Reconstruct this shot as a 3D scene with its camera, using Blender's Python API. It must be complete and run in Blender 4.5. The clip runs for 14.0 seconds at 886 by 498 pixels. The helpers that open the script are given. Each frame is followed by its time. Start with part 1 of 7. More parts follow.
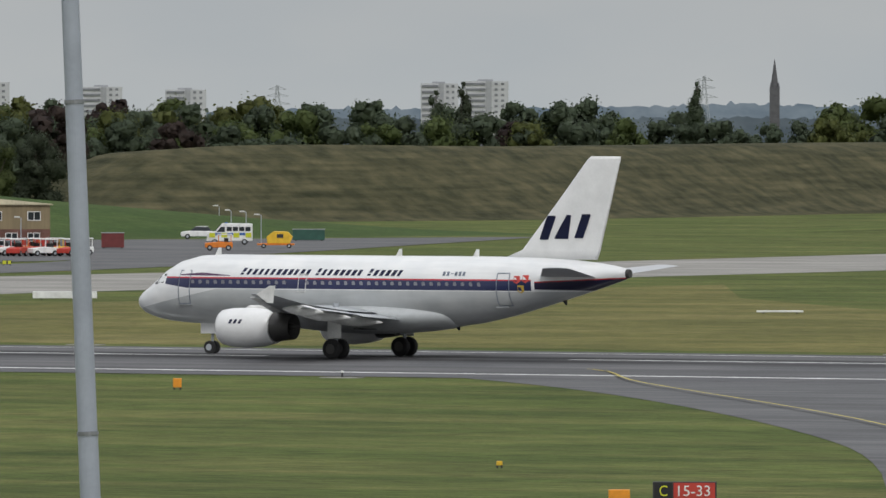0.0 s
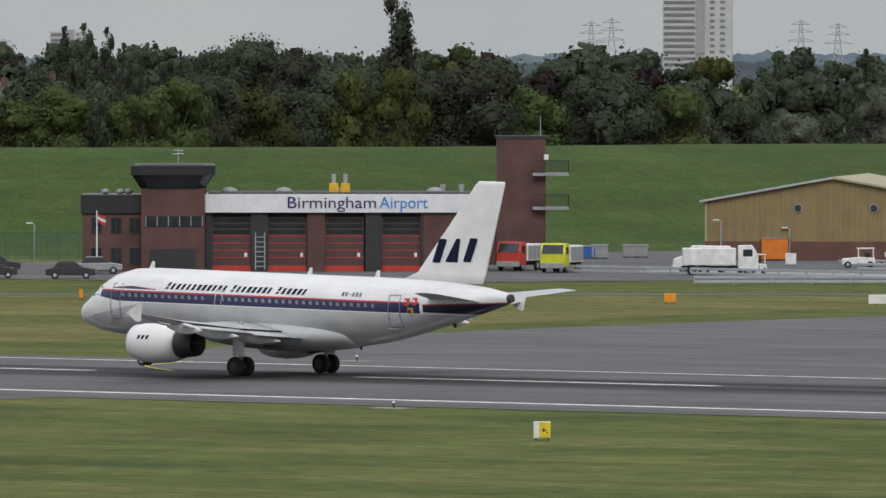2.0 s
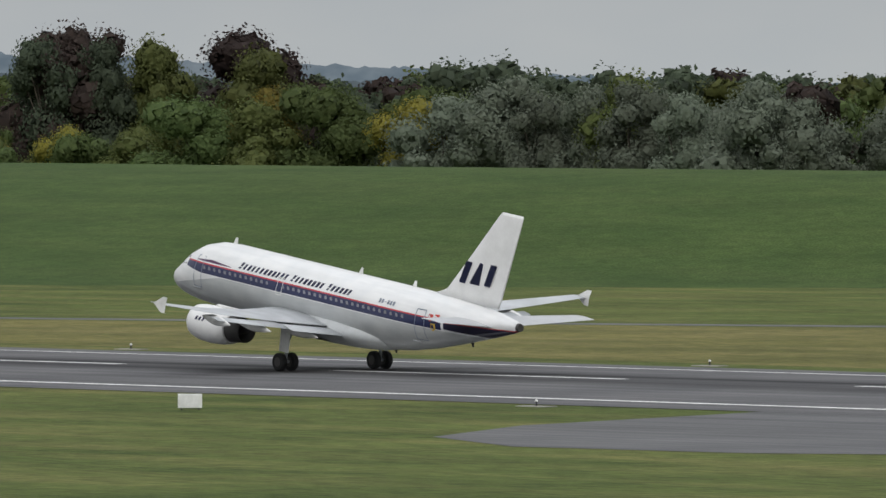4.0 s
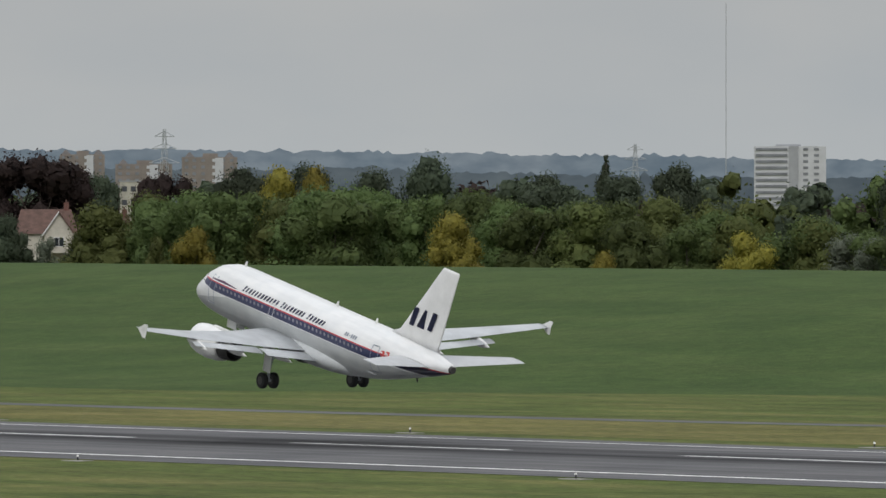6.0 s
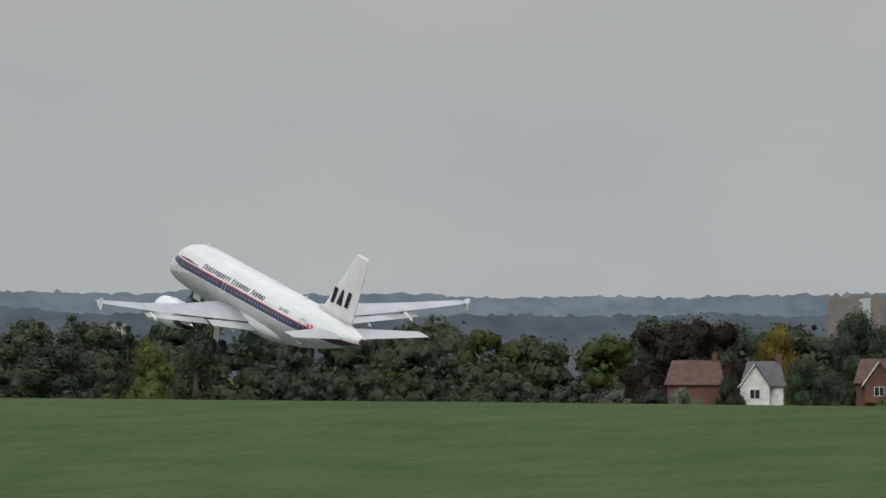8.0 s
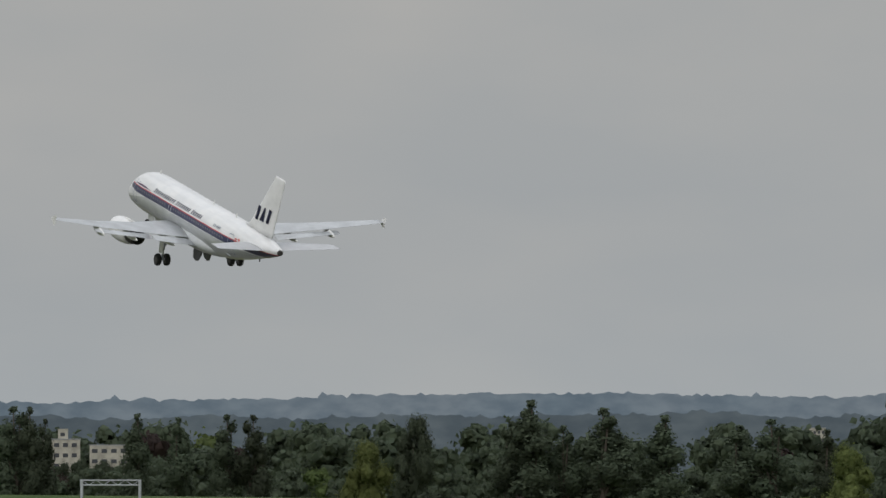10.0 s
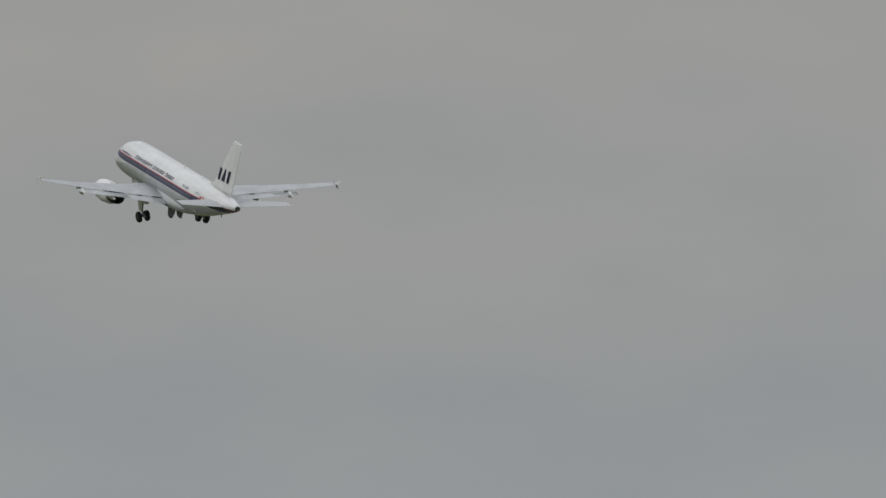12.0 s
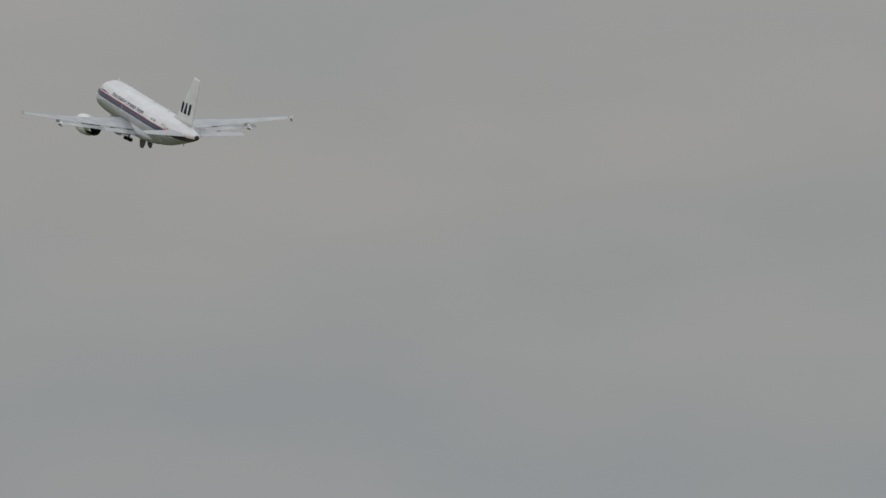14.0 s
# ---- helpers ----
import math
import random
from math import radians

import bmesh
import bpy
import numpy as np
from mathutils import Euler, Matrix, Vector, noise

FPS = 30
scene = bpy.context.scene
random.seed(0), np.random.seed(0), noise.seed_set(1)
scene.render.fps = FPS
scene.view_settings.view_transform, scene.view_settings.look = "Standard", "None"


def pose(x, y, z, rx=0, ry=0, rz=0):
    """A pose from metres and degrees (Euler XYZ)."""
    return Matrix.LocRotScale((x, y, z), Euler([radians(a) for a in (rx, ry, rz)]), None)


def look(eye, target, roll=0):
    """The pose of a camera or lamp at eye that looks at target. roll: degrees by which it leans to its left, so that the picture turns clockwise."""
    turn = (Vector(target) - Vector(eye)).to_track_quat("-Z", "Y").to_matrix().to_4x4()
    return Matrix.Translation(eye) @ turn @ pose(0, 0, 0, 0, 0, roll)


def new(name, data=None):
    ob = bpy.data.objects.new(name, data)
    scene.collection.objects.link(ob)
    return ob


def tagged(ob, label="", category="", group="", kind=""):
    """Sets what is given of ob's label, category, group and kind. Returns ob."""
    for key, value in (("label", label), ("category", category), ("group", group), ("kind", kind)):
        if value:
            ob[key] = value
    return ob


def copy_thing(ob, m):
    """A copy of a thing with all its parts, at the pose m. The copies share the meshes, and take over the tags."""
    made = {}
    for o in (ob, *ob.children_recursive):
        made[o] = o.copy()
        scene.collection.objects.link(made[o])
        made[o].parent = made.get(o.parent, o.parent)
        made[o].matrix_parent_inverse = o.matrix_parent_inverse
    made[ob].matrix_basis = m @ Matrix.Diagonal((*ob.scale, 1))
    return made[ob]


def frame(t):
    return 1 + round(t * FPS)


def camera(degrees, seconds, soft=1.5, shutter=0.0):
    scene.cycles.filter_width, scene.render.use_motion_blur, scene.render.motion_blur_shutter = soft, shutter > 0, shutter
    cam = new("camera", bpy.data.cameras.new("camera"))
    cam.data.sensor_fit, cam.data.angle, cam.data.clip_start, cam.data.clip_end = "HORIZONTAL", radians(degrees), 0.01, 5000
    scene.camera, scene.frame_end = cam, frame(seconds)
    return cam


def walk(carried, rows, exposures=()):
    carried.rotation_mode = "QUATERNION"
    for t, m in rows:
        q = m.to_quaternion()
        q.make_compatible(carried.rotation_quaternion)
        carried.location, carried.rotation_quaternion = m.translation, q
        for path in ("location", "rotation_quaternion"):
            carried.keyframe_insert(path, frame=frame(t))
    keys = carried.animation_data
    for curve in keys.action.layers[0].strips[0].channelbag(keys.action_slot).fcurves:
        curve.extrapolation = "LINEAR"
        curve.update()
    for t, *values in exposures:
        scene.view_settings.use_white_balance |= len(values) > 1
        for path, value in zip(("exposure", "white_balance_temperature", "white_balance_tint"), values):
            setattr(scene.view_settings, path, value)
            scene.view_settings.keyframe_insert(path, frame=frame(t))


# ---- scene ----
FOV = 2 * math.degrees(math.atan(784 / 20000))
cam = camera(FOV, 14.0, soft=1.5)
walk(cam, [
    (0.00, pose(81.70, -580.80, 14.88, 89.2882, 0, 29.8792)),
    (0.10, pose(79.74, -577.78, 14.78, 89.2956, 0, 30.3789)),
    (0.20, pose(77.77, -574.76, 14.68, 89.3030, 0, 30.8794)),
    (0.30, pose(75.81, -571.74, 14.58, 89.3184, 0, 31.3891)),
    (0.40, pose(73.85, -568.72, 14.74, 89.3249, 0, 31.9234)),
    (0.50, pose(71.89, -565.70, 15.19, 89.3092, 0, 32.4417)),
    (0.60, pose(69.93, -562.69, 15.88, 89.2700, 0, 32.9143)),
    (0.70, pose(67.97, -559.67, 16.74, 89.2133, 0, 33.3713)),
    (0.80, pose(66.01, -556.65, 17.49, 89.1604, 0, 33.8272)),
    (0.90, pose(64.05, -553.63, 18.03, 89.1183, 0, 34.2927)),
    (1.00, pose(62.09, -550.61, 18.48, 89.0799, 0, 34.7452)),
    (1.10, pose(60.13, -547.59, 18.88, 89.0456, 0, 35.1590)),
    (1.20, pose(58.17, -544.57, 19.23, 89.0153, 0, 35.5630)),
    (1.30, pose(56.21, -541.55, 19.57, 88.9886, 0, 35.9788)),
    (1.40, pose(54.25, -538.53, 19.89, 88.9657, 0, 36.4001)),
    (1.50, pose(52.29, -535.51, 20.15, 88.9466, 0, 36.8315)),
    (1.60, pose(50.32, -532.49, 20.33, 88.9316, 0, 37.2750)),
    (1.70, pose(48.35, -529.45, 20.45, 88.9205, 0, 37.7291)),
    (1.80, pose(46.38, -526.42, 20.51, 88.9125, 0, 38.1926)),
    (1.90, pose(44.43, -523.41, 20.55, 88.9071, 0, 38.6644)),
    (2.00, pose(42.48, -520.42, 20.57, 88.9035, 0, 39.1434)),
    (2.10, pose(40.54, -517.43, 20.58, 88.9005, 0, 39.6294)),
    (2.20, pose(38.60, -514.43, 20.58, 88.8997, 0, 40.1216)),
    (2.30, pose(36.67, -511.47, 20.50, 88.9050, 0, 40.6022)),
    (2.40, pose(34.78, -508.56, 20.38, 88.9148, 0, 41.0871)),
    (2.50, pose(32.95, -505.74, 20.27, 88.9248, 0, 41.5741)),
    (2.60, pose(31.19, -503.03, 20.16, 88.9351, 0, 42.0712)),
    (2.70, pose(29.48, -500.40, 20.05, 88.9459, 0, 42.5615)),
    (2.80, pose(27.81, -497.83, 19.95, 88.9571, 0, 43.0475)),
    (2.90, pose(26.16, -495.29, 19.85, 88.9687, 0, 43.5444)),
    (3.00, pose(24.51, -492.74, 19.75, 88.9806, 0, 44.0376)),
    (3.10, pose(22.85, -490.18, 19.66, 88.9926, 0, 44.5273)),
    (3.20, pose(21.20, -487.64, 19.56, 89.0048, 0, 44.9978)),
    (3.30, pose(19.55, -485.11, 19.47, 89.0170, 0, 45.4637)),
    (3.40, pose(17.93, -482.62, 19.38, 89.0292, 0, 45.9248)),
    (3.50, pose(16.34, -480.16, 19.30, 89.0413, 0, 46.3801)),
    (3.60, pose(14.75, -477.71, 19.21, 89.0533, 0, 46.8300)),
    (3.70, pose(13.16, -475.26, 19.13, 89.0651, 0, 47.2753)),
    (3.80, pose(11.60, -472.86, 19.05, 89.0769, 0, 47.7151)),
    (3.90, pose(10.11, -470.57, 18.98, 89.0886, 0, 48.1486)),
    (4.00, pose(8.71, -468.42, 18.91, 89.1010, 0, 48.5745)),
    (4.10, pose(7.40, -466.40, 18.84, 89.1149, 0, 48.9938)),
    (4.20, pose(6.16, -464.48, 18.78, 89.1303, 0, 49.4077)),
    (4.30, pose(5.00, -462.69, 18.73, 89.1473, 0, 49.8133)),
    (4.40, pose(3.93, -461.06, 18.68, 89.1664, 0, 50.2082)),
    (4.50, pose(3.00, -459.61, 18.63, 89.1876, 0, 50.5921)),
    (4.60, pose(2.13, -458.27, 18.59, 89.2110, 0, 50.9677)),
    (4.70, pose(1.31, -457.02, 18.56, 89.2362, 0, 51.3364)),
    (4.80, pose(0.64, -455.98, 18.53, 89.2628, 0, 51.6952)),
    (4.90, pose(0.17, -455.27, 18.51, 89.2904, 0, 52.0408)),
    (5.00, pose(0.00, -455.00, 18.50, 89.3186, 0, 52.3702)),
    (5.25, pose(0.00, -455.00, 18.50, 89.3906, 0, 53.1602)),
    (5.50, pose(0.00, -455.00, 18.50, 89.4727, 0, 53.9216)),
    (5.75, pose(0.00, -455.00, 18.50, 89.5777, 0, 54.6496)),
    (6.00, pose(0.00, -455.00, 18.50, 89.6823, 0, 55.3454)),
    (6.25, pose(0.00, -455.00, 18.50, 89.7681, 0, 56.0026)),
    (6.50, pose(0.00, -455.00, 18.50, 89.8573, 0, 56.6385)),
    (6.75, pose(0.00, -455.00, 18.50, 89.9626, 0, 57.2755)),
    (7.00, pose(0.00, -455.00, 18.50, 90.0691, 0, 57.8918)),
    (7.50, pose(0.00, -455.00, 18.50, 90.2525, 0, 59.0068)),
    (8.00, pose(0.00, -455.00, 18.50, 90.4131, 0, 60.0196)),
    (8.50, pose(0.00, -455.00, 18.50, 90.5637, 0, 60.9798)),
    (9.00, pose(0.00, -455.00, 18.50, 90.6997, 0, 61.8797)),
    (9.30, pose(0.00, -455.00, 18.50, 90.7655, 0, 62.3922)),
    (9.50, pose(0.00, -455.00, 18.50, 90.8013, 0, 62.7229)),
    (9.75, pose(0.00, -455.00, 18.50, 90.8620, 0, 63.1354)),
    (10.20, pose(0.00, -455.00, 18.50, 90.9901, 0, 63.8690)),
    (10.60, pose(0.00, -455.00, 18.50, 91.0725, 0, 64.5139)),
    (11.00, pose(0.00, -455.00, 18.50, 91.1928, 0, 65.1276)),
    (11.50, pose(0.00, -455.00, 18.50, 91.4148, 0, 65.8210)),
    (12.00, pose(0.00, -455.00, 18.50, 91.6277, 0, 66.4292)),
    (12.25, pose(0.00, -455.00, 18.50, 91.7334, 0, 66.6861)),
    (12.50, pose(0.00, -455.00, 18.50, 91.8255, 0, 66.9365)),
    (13.00, pose(0.00, -455.00, 18.50, 91.9116, 0, 67.4896)),
    (13.40, pose(0.00, -455.00, 18.50, 91.9522, 0, 67.9553)),
    (13.70, pose(0.00, -455.00, 18.50, 91.9970, 0, 68.3411)),
    (14.00, pose(0.00, -455.00, 18.50, 92.0402, 0, 68.7424)),
], exposures=[(0, 0.0), (5, 0.0), (7, -0.05), (9.3, -0.1), (10.2, -0.26), (11, -0.44), (12.5, -0.53), (14, -0.55)])

# ---- sky and light ----
SUN_EL, SUN_ROT = radians(52), radians(200)


def build_world():
    w = bpy.data.worlds.new("overcast_sky")
    scene.world = w
    w.use_nodes = True
    nt = w.node_tree
    nt.nodes.clear()
    out = nt.nodes.new("ShaderNodeOutputWorld")
    bg = nt.nodes.new("ShaderNodeBackground")
    sky = nt.nodes.new("ShaderNodeTexSky")
    sky.sky_type = 'NISHITA'
    sky.sun_disc = False
    sky.sun_elevation, sky.sun_rotation = SUN_EL, SUN_ROT
    tc = nt.nodes.new("ShaderNodeTexCoord")
    sep = nt.nodes.new("ShaderNodeSeparateXYZ")
    nt.links.new(tc.outputs["Generated"], sep.inputs[0])
    ramp = nt.nodes.new("ShaderNodeValToRGB")
    e = ramp.color_ramp.elements
    e[0].position, e[0].color = 0.0, (4.38, 4.66, 4.86, 1)
    e[1].position, e[1].color = 1.0, (11.4, 11.8, 12.4, 1)
    m = ramp.color_ramp.elements.new(0.014)
    m.color = (4.18, 4.38, 4.56, 1)
    m = ramp.color_ramp.elements.new(0.045)
    m.color = (4.64, 4.6, 4.55, 1)
    m = ramp.color_ramp.elements.new(0.2)
    m.color = (5.2, 5.3, 5.35, 1)
    nt.links.new(sep.outputs[2], ramp.inputs[0])
    mp = nt.nodes.new("ShaderNodeMapping")
    mp.inputs["Scale"].default_value = (1.0, 1.0, 2.6)
    nt.links.new(tc.outputs["Generated"], mp.inputs[0])
    cl = nt.nodes.new("ShaderNodeTexNoise")
    cl.inputs["Scale"].default_value = 30
    cl.inputs["Detail"].default_value = 6
    cl.inputs["Roughness"].default_value = 0.45
    nt.links.new(mp.outputs[0], cl.inputs["Vector"])
    cr = nt.nodes.new("ShaderNodeValToRGB")
    cr.color_ramp.elements[0].position, cr.color_ramp.elements[0].color = 0.34, (0.945, 0.962, 0.975, 1)
    cr.color_ramp.elements[1].position, cr.color_ramp.elements[1].color = 0.68, (1.05, 1.035, 1.015, 1)
    nt.links.new(cl.outputs[0], cr.inputs[0])
    mul = nt.nodes.new("ShaderNodeMix")
    mul.data_type, mul.blend_type = 'RGBA', 'MULTIPLY'
    mul.inputs[0].default_value = 1
    nt.links.new(ramp.outputs[0], mul.inputs[6])
    nt.links.new(cr.outputs[0], mul.inputs[7])
    mix = nt.nodes.new("ShaderNodeMix")
    mix.data_type = 'RGBA'
    mix.inputs[0].default_value = 0.94
    nt.links.new(sky.outputs[0], mix.inputs[6])
    nt.links.new(mul.outputs[2], mix.inputs[7])
    nt.links.new(mix.outputs[2], bg.inputs[0])
    bg.inputs[1].default_value = 0.1
    nt.links.new(bg.outputs[0], out.inputs[0])


build_world()
sun = new("sun", bpy.data.lights.new("sun", 'SUN'))
sun.data.energy, sun.data.angle, sun.data.color = 1.1, radians(25), (1.0, 0.97, 0.92)
sun.matrix_world = look((-60, -300, 400), (-420, 60, 0))


# ---- materials ----
def nodes(name, rough=0.7, metal=0.0):
    m = bpy.data.materials.new(name)
    m.use_nodes = True
    b = m.node_tree.nodes["Principled BSDF"]
    b.inputs["Roughness"].default_value, b.inputs["Metallic"].default_value = rough, metal
    return m, m.node_tree, b


def noise_colour(nt, a, b, scale, detail=4, vec=None, lo=0.35, hi=0.65, kind="Object"):
    """Two colours mixed by noise. Returns the colour socket."""
    n = nt.nodes.new("ShaderNodeTexNoise")
    n.inputs["Scale"].default_value, n.inputs["Detail"].default_value = scale, detail
    if vec is None:
        tc = nt.nodes.new("ShaderNodeTexCoord")
        vec = tc.outputs[kind]
    nt.links.new(vec, n.inputs["Vector"])
    r = nt.nodes.new("ShaderNodeValToRGB")
    r.color_ramp.elements[0].position, r.color_ramp.elements[0].color = lo, (*a, 1)
    r.color_ramp.elements[1].position, r.color_ramp.elements[1].color = hi, (*b, 1)
    nt.links.new(n.outputs[0], r.inputs[0])
    return r.outputs[0]


def mixed(nt, a, b, fac, blend='MIX'):
    m = nt.nodes.new("ShaderNodeMix")
    m.data_type, m.blend_type = 'RGBA', blend
    for s, v in ((0, fac), (6, a), (7, b)):
        if isinstance(v, (int, float)):
            m.inputs[s].default_value = v
        elif isinstance(v, tuple):
            m.inputs[s].default_value = (*v, 1)
        else:
            nt.links.new(v, m.inputs[s])
    return m.outputs[2]


def calc(nt, op, a, b=None):
    m = nt.nodes.new("ShaderNodeMath")
    m.operation = op
    for i, v in enumerate((a, b)):
        if v is None:
            continue
        if isinstance(v, (int, float)):
            m.inputs[i].default_value = v
        else:
            nt.links.new(v, m.inputs[i])
    return m.outputs[0]


def bump(nt, b, scale, strength, dist=0.05, detail=5, vec=None):
    n = nt.nodes.new("ShaderNodeTexNoise")
    n.inputs["Scale"].default_value, n.inputs["Detail"].default_value = scale, detail
    if vec is None:
        vec = nt.nodes.new("ShaderNodeTexCoord").outputs["Object"]
    nt.links.new(vec, n.inputs["Vector"])
    u = nt.nodes.new("ShaderNodeBump")
    u.inputs["Strength"].default_value, u.inputs["Distance"].default_value = strength, dist
    nt.links.new(n.outputs[0], u.inputs["Height"])
    nt.links.new(u.outputs[0], b.inputs["Normal"])


def plain(name, col, rough=0.6, metal=0.0, spread=0.12, scale=1.5):
    """A painted or moulded surface with slight wear at two scales."""
    m, nt, b = nodes(name, rough, metal)
    dark = tuple(c * (1 - spread) for c in col)
    lite = tuple(min(1, c * (1 + spread)) for c in col)
    c1 = noise_colour(nt, dark, lite, scale, 5)
    c2 = noise_colour(nt, (1 - spread * 0.6,) * 3, (1, 1, 1), scale * 9, 3)
    nt.links.new(mixed(nt, c1, c2, 1.0, 'MULTIPLY'), b.inputs["Base Color"])
    return m


def stretched(nt, sx, sy, sz=1.0):
    tc = nt.nodes.new("ShaderNodeTexCoord")
    mp = nt.nodes.new("ShaderNodeMapping")
    mp.inputs["Scale"].default_value = (sx, sy, sz)
    nt.links.new(tc.outputs["Object"], mp.inputs[0])
    return mp.outputs[0]


def grass(name, a, b, dry, mow=True):
    """Mown grass: tufts, worn dry patches, long mowing streaks along the runway."""
    m, nt, bs = nodes(name, 0.95)
    bs.inputs["Specular IOR Level"].default_value = 0.1
    c = noise_colour(nt, a, b, 0.11, 6, lo=0.3, hi=0.7)
    streak = noise_colour(nt, (0, 0, 0), (1, 1, 1), 1.0, 6, stretched(nt, 0.028, 0.13), 0.44, 0.7)
    c = mixed(nt, c, dry, calc(nt, 'MULTIPLY', streak, 0.5 if mow else 0.25))
    blotch = noise_colour(nt, (0.72, 0.78, 0.72), (1.16, 1.14, 1.1), 1.0, 5, stretched(nt, 0.05, 0.05), 0.36, 0.64)
    c = mixed(nt, c, blotch, 0.8 if mow else 0.5, 'MULTIPLY')
    tuft = noise_colour(nt, (0.6, 0.6, 0.6) if mow else (0.82, 0.82, 0.82), (1.2, 1.2, 1.15) if mow else (1.06, 1.06, 1.04), 1.3, 4, stretched(nt, 0.35, 1.0, 1.0) if mow else stretched(nt, 0.5, 0.5, 1.6), 0.32, 0.7)
    c = mixed(nt, c, tuft, 1.0, 'MULTIPLY')
    fine = noise_colour(nt, (0.75, 0.75, 0.75), (1.15, 1.15, 1.15), 5.0, 3)
    c = mixed(nt, c, fine, 1.0, 'MULTIPLY')
    nt.links.new(c, bs.inputs["Base Color"])
    bump(nt, bs, 1.6, 0.6 if mow else 0.25, 0.3)
    return m


GRASS = grass("airfield_grass", (0.078, 0.108, 0.032), (0.126, 0.155, 0.047), (0.245, 0.21, 0.09))
DRY_GRASS = grass("dry_verge_grass", (0.14, 0.138, 0.05), (0.19, 0.175, 0.066), (0.265, 0.225, 0.105))
BANK_GRASS = grass("bank_grass", (0.056, 0.093, 0.029), (0.072, 0.11, 0.035), (0.1, 0.122, 0.047), mow=False)


def rough_bank():
    """Coarse unmown bank: browned, terraced in level rows."""
    m, nt, bs = nodes("rough_bank", 0.95)
    bs.inputs["Specular IOR Level"].default_value = 0.1
    rows_ = noise_colour(nt, (0.06, 0.06, 0.036), (0.105, 0.098, 0.06), 1.0, 5, stretched(nt, 0.05, 0.05, 1.4), 0.35, 0.65)
    spot = noise_colour(nt, (0.5, 0.55, 0.5), (1.15, 1.1, 1.0), 0.35, 6, lo=0.3, hi=0.68)
    nt.links.new(mixed(nt, rows_, spot, 1.0, 'MULTIPLY'), bs.inputs["Base Color"])
    bump(nt, bs, 0.9, 0.8, 0.5)
    return m


ROUGH_BANK = rough_bank()


def asphalt(name, dark, lite, rubber=False):
    m, nt, bs = nodes(name, 0.9)
    bs.inputs["Specular IOR Level"].default_value = 0.12
    c = noise_colour(nt, dark, lite, 0.09, 6)
    streak = noise_colour(nt, (0.78, 0.78, 0.78), (1.12, 1.12, 1.12), 1.0, 4, stretched(nt, 0.01, 0.5), 0.35, 0.68)
    c = mixed(nt, c, streak, 1.0, 'MULTIPLY')
    c = mixed(nt, c, noise_colour(nt, (0.85,) * 3, (1.1,) * 3, 7, 3), 1.0, 'MULTIPLY')
    if rubber:
        tc = nt.nodes.new("ShaderNodeTexCoord")
        sp = nt.nodes.new("ShaderNodeSeparateXYZ")
        nt.links.new(tc.outputs["Object"], sp.inputs[0])
        d = calc(nt, 'ABSOLUTE', calc(nt, 'SUBTRACT', calc(nt, 'ABSOLUTE', sp.outputs[1]), 3.6))
        k = nt.nodes.new("ShaderNodeMapRange")
        k.inputs[1].default_value, k.inputs[2].default_value = 5.5, 0.5
        nt.links.new(d, k.inputs[0])
        patch = noise_colour(nt, (0.45,) * 3, (1, 1, 1), 1.0, 4, stretched(nt, 0.006, 0.35), 0.3, 0.6)
        c = mixed(nt, c, (0.022, 0.022, 0.024), calc(nt, 'MULTIPLY', calc(nt, 'MULTIPLY', k.outputs[0], patch), 0.95))
    nt.links.new(c, bs.inputs["Base Color"])
    bump(nt, bs, 12, 0.3, 0.02)
    return m


RUNWAY = asphalt("grooved_asphalt", (0.12, 0.12, 0.126), (0.158, 0.156, 0.16), True)
TARMAC = asphalt("taxiway_asphalt", (0.125, 0.125, 0.13), (0.165, 0.165, 0.168))
CONCRETE = asphalt("pale_concrete", (0.27, 0.26, 0.24), (0.36, 0.345, 0.32))
LINE = plain("line_paint", (0.82, 0.82, 0.8), 0.7, 0, 0.2, 0.6)
YLINE = plain("yellow_line_paint", (0.55, 0.45, 0.07), 0.7, 0, 0.2, 0.6)
WHITE = plain("white_paint", (0.78, 0.78, 0.77), 0.45)
BLACK = plain("black_rubber", (0.018, 0.018, 0.019), 0.75)
DARK = plain("dark_gap", (0.03, 0.03, 0.033), 0.6)
STEEL = plain("galvanised_steel", (0.4, 0.425, 0.455), 0.5, 0.15, 0.1, 0.8)
YELLOW = plain("yellow_paint", (0.75, 0.46, 0.03), 0.5)
ORANGE = plain("orange_fabric", (0.85, 0.12, 0.02), 0.7)
RED = plain("red_paint", (0.5, 0.045, 0.03), 0.5)
BLUE = plain("blue_paint", (0.03, 0.12, 0.4), 0.5)
GREEN = plain("green_paint", (0.03, 0.1, 0.075), 0.6)
GREY = plain("grey_paint", (0.3, 0.31, 0.32), 0.6)


# ---- mesh helpers ----
def link(name, bm, material, parent=None, label="", smooth=False, matrix=None):
    me = bpy.data.meshes.new(name)
    bm.to_mesh(me)
    bm.free()
    if smooth:
        for p in me.polygons:
            p.use_smooth = True
    for mat in (material if isinstance(material, (list, tuple)) else [material]):
        me.materials.append(mat)
    ob = new(name, me)
    if parent is not None:
        ob.parent = parent
    if matrix is not None:
        ob.matrix_basis = matrix
    if label:
        ob["label"] = label
    return ob


def part(name, bm, material, parent, label="", smooth=False, matrix=None):
    """One mesh object under a thing or under a part."""
    return link(name, bm, material, parent, label, smooth, matrix)


def shared(name, mesh, parent, matrix):
    ob = new(name, mesh)
    ob.parent = parent
    ob.matrix_basis = matrix
    return ob


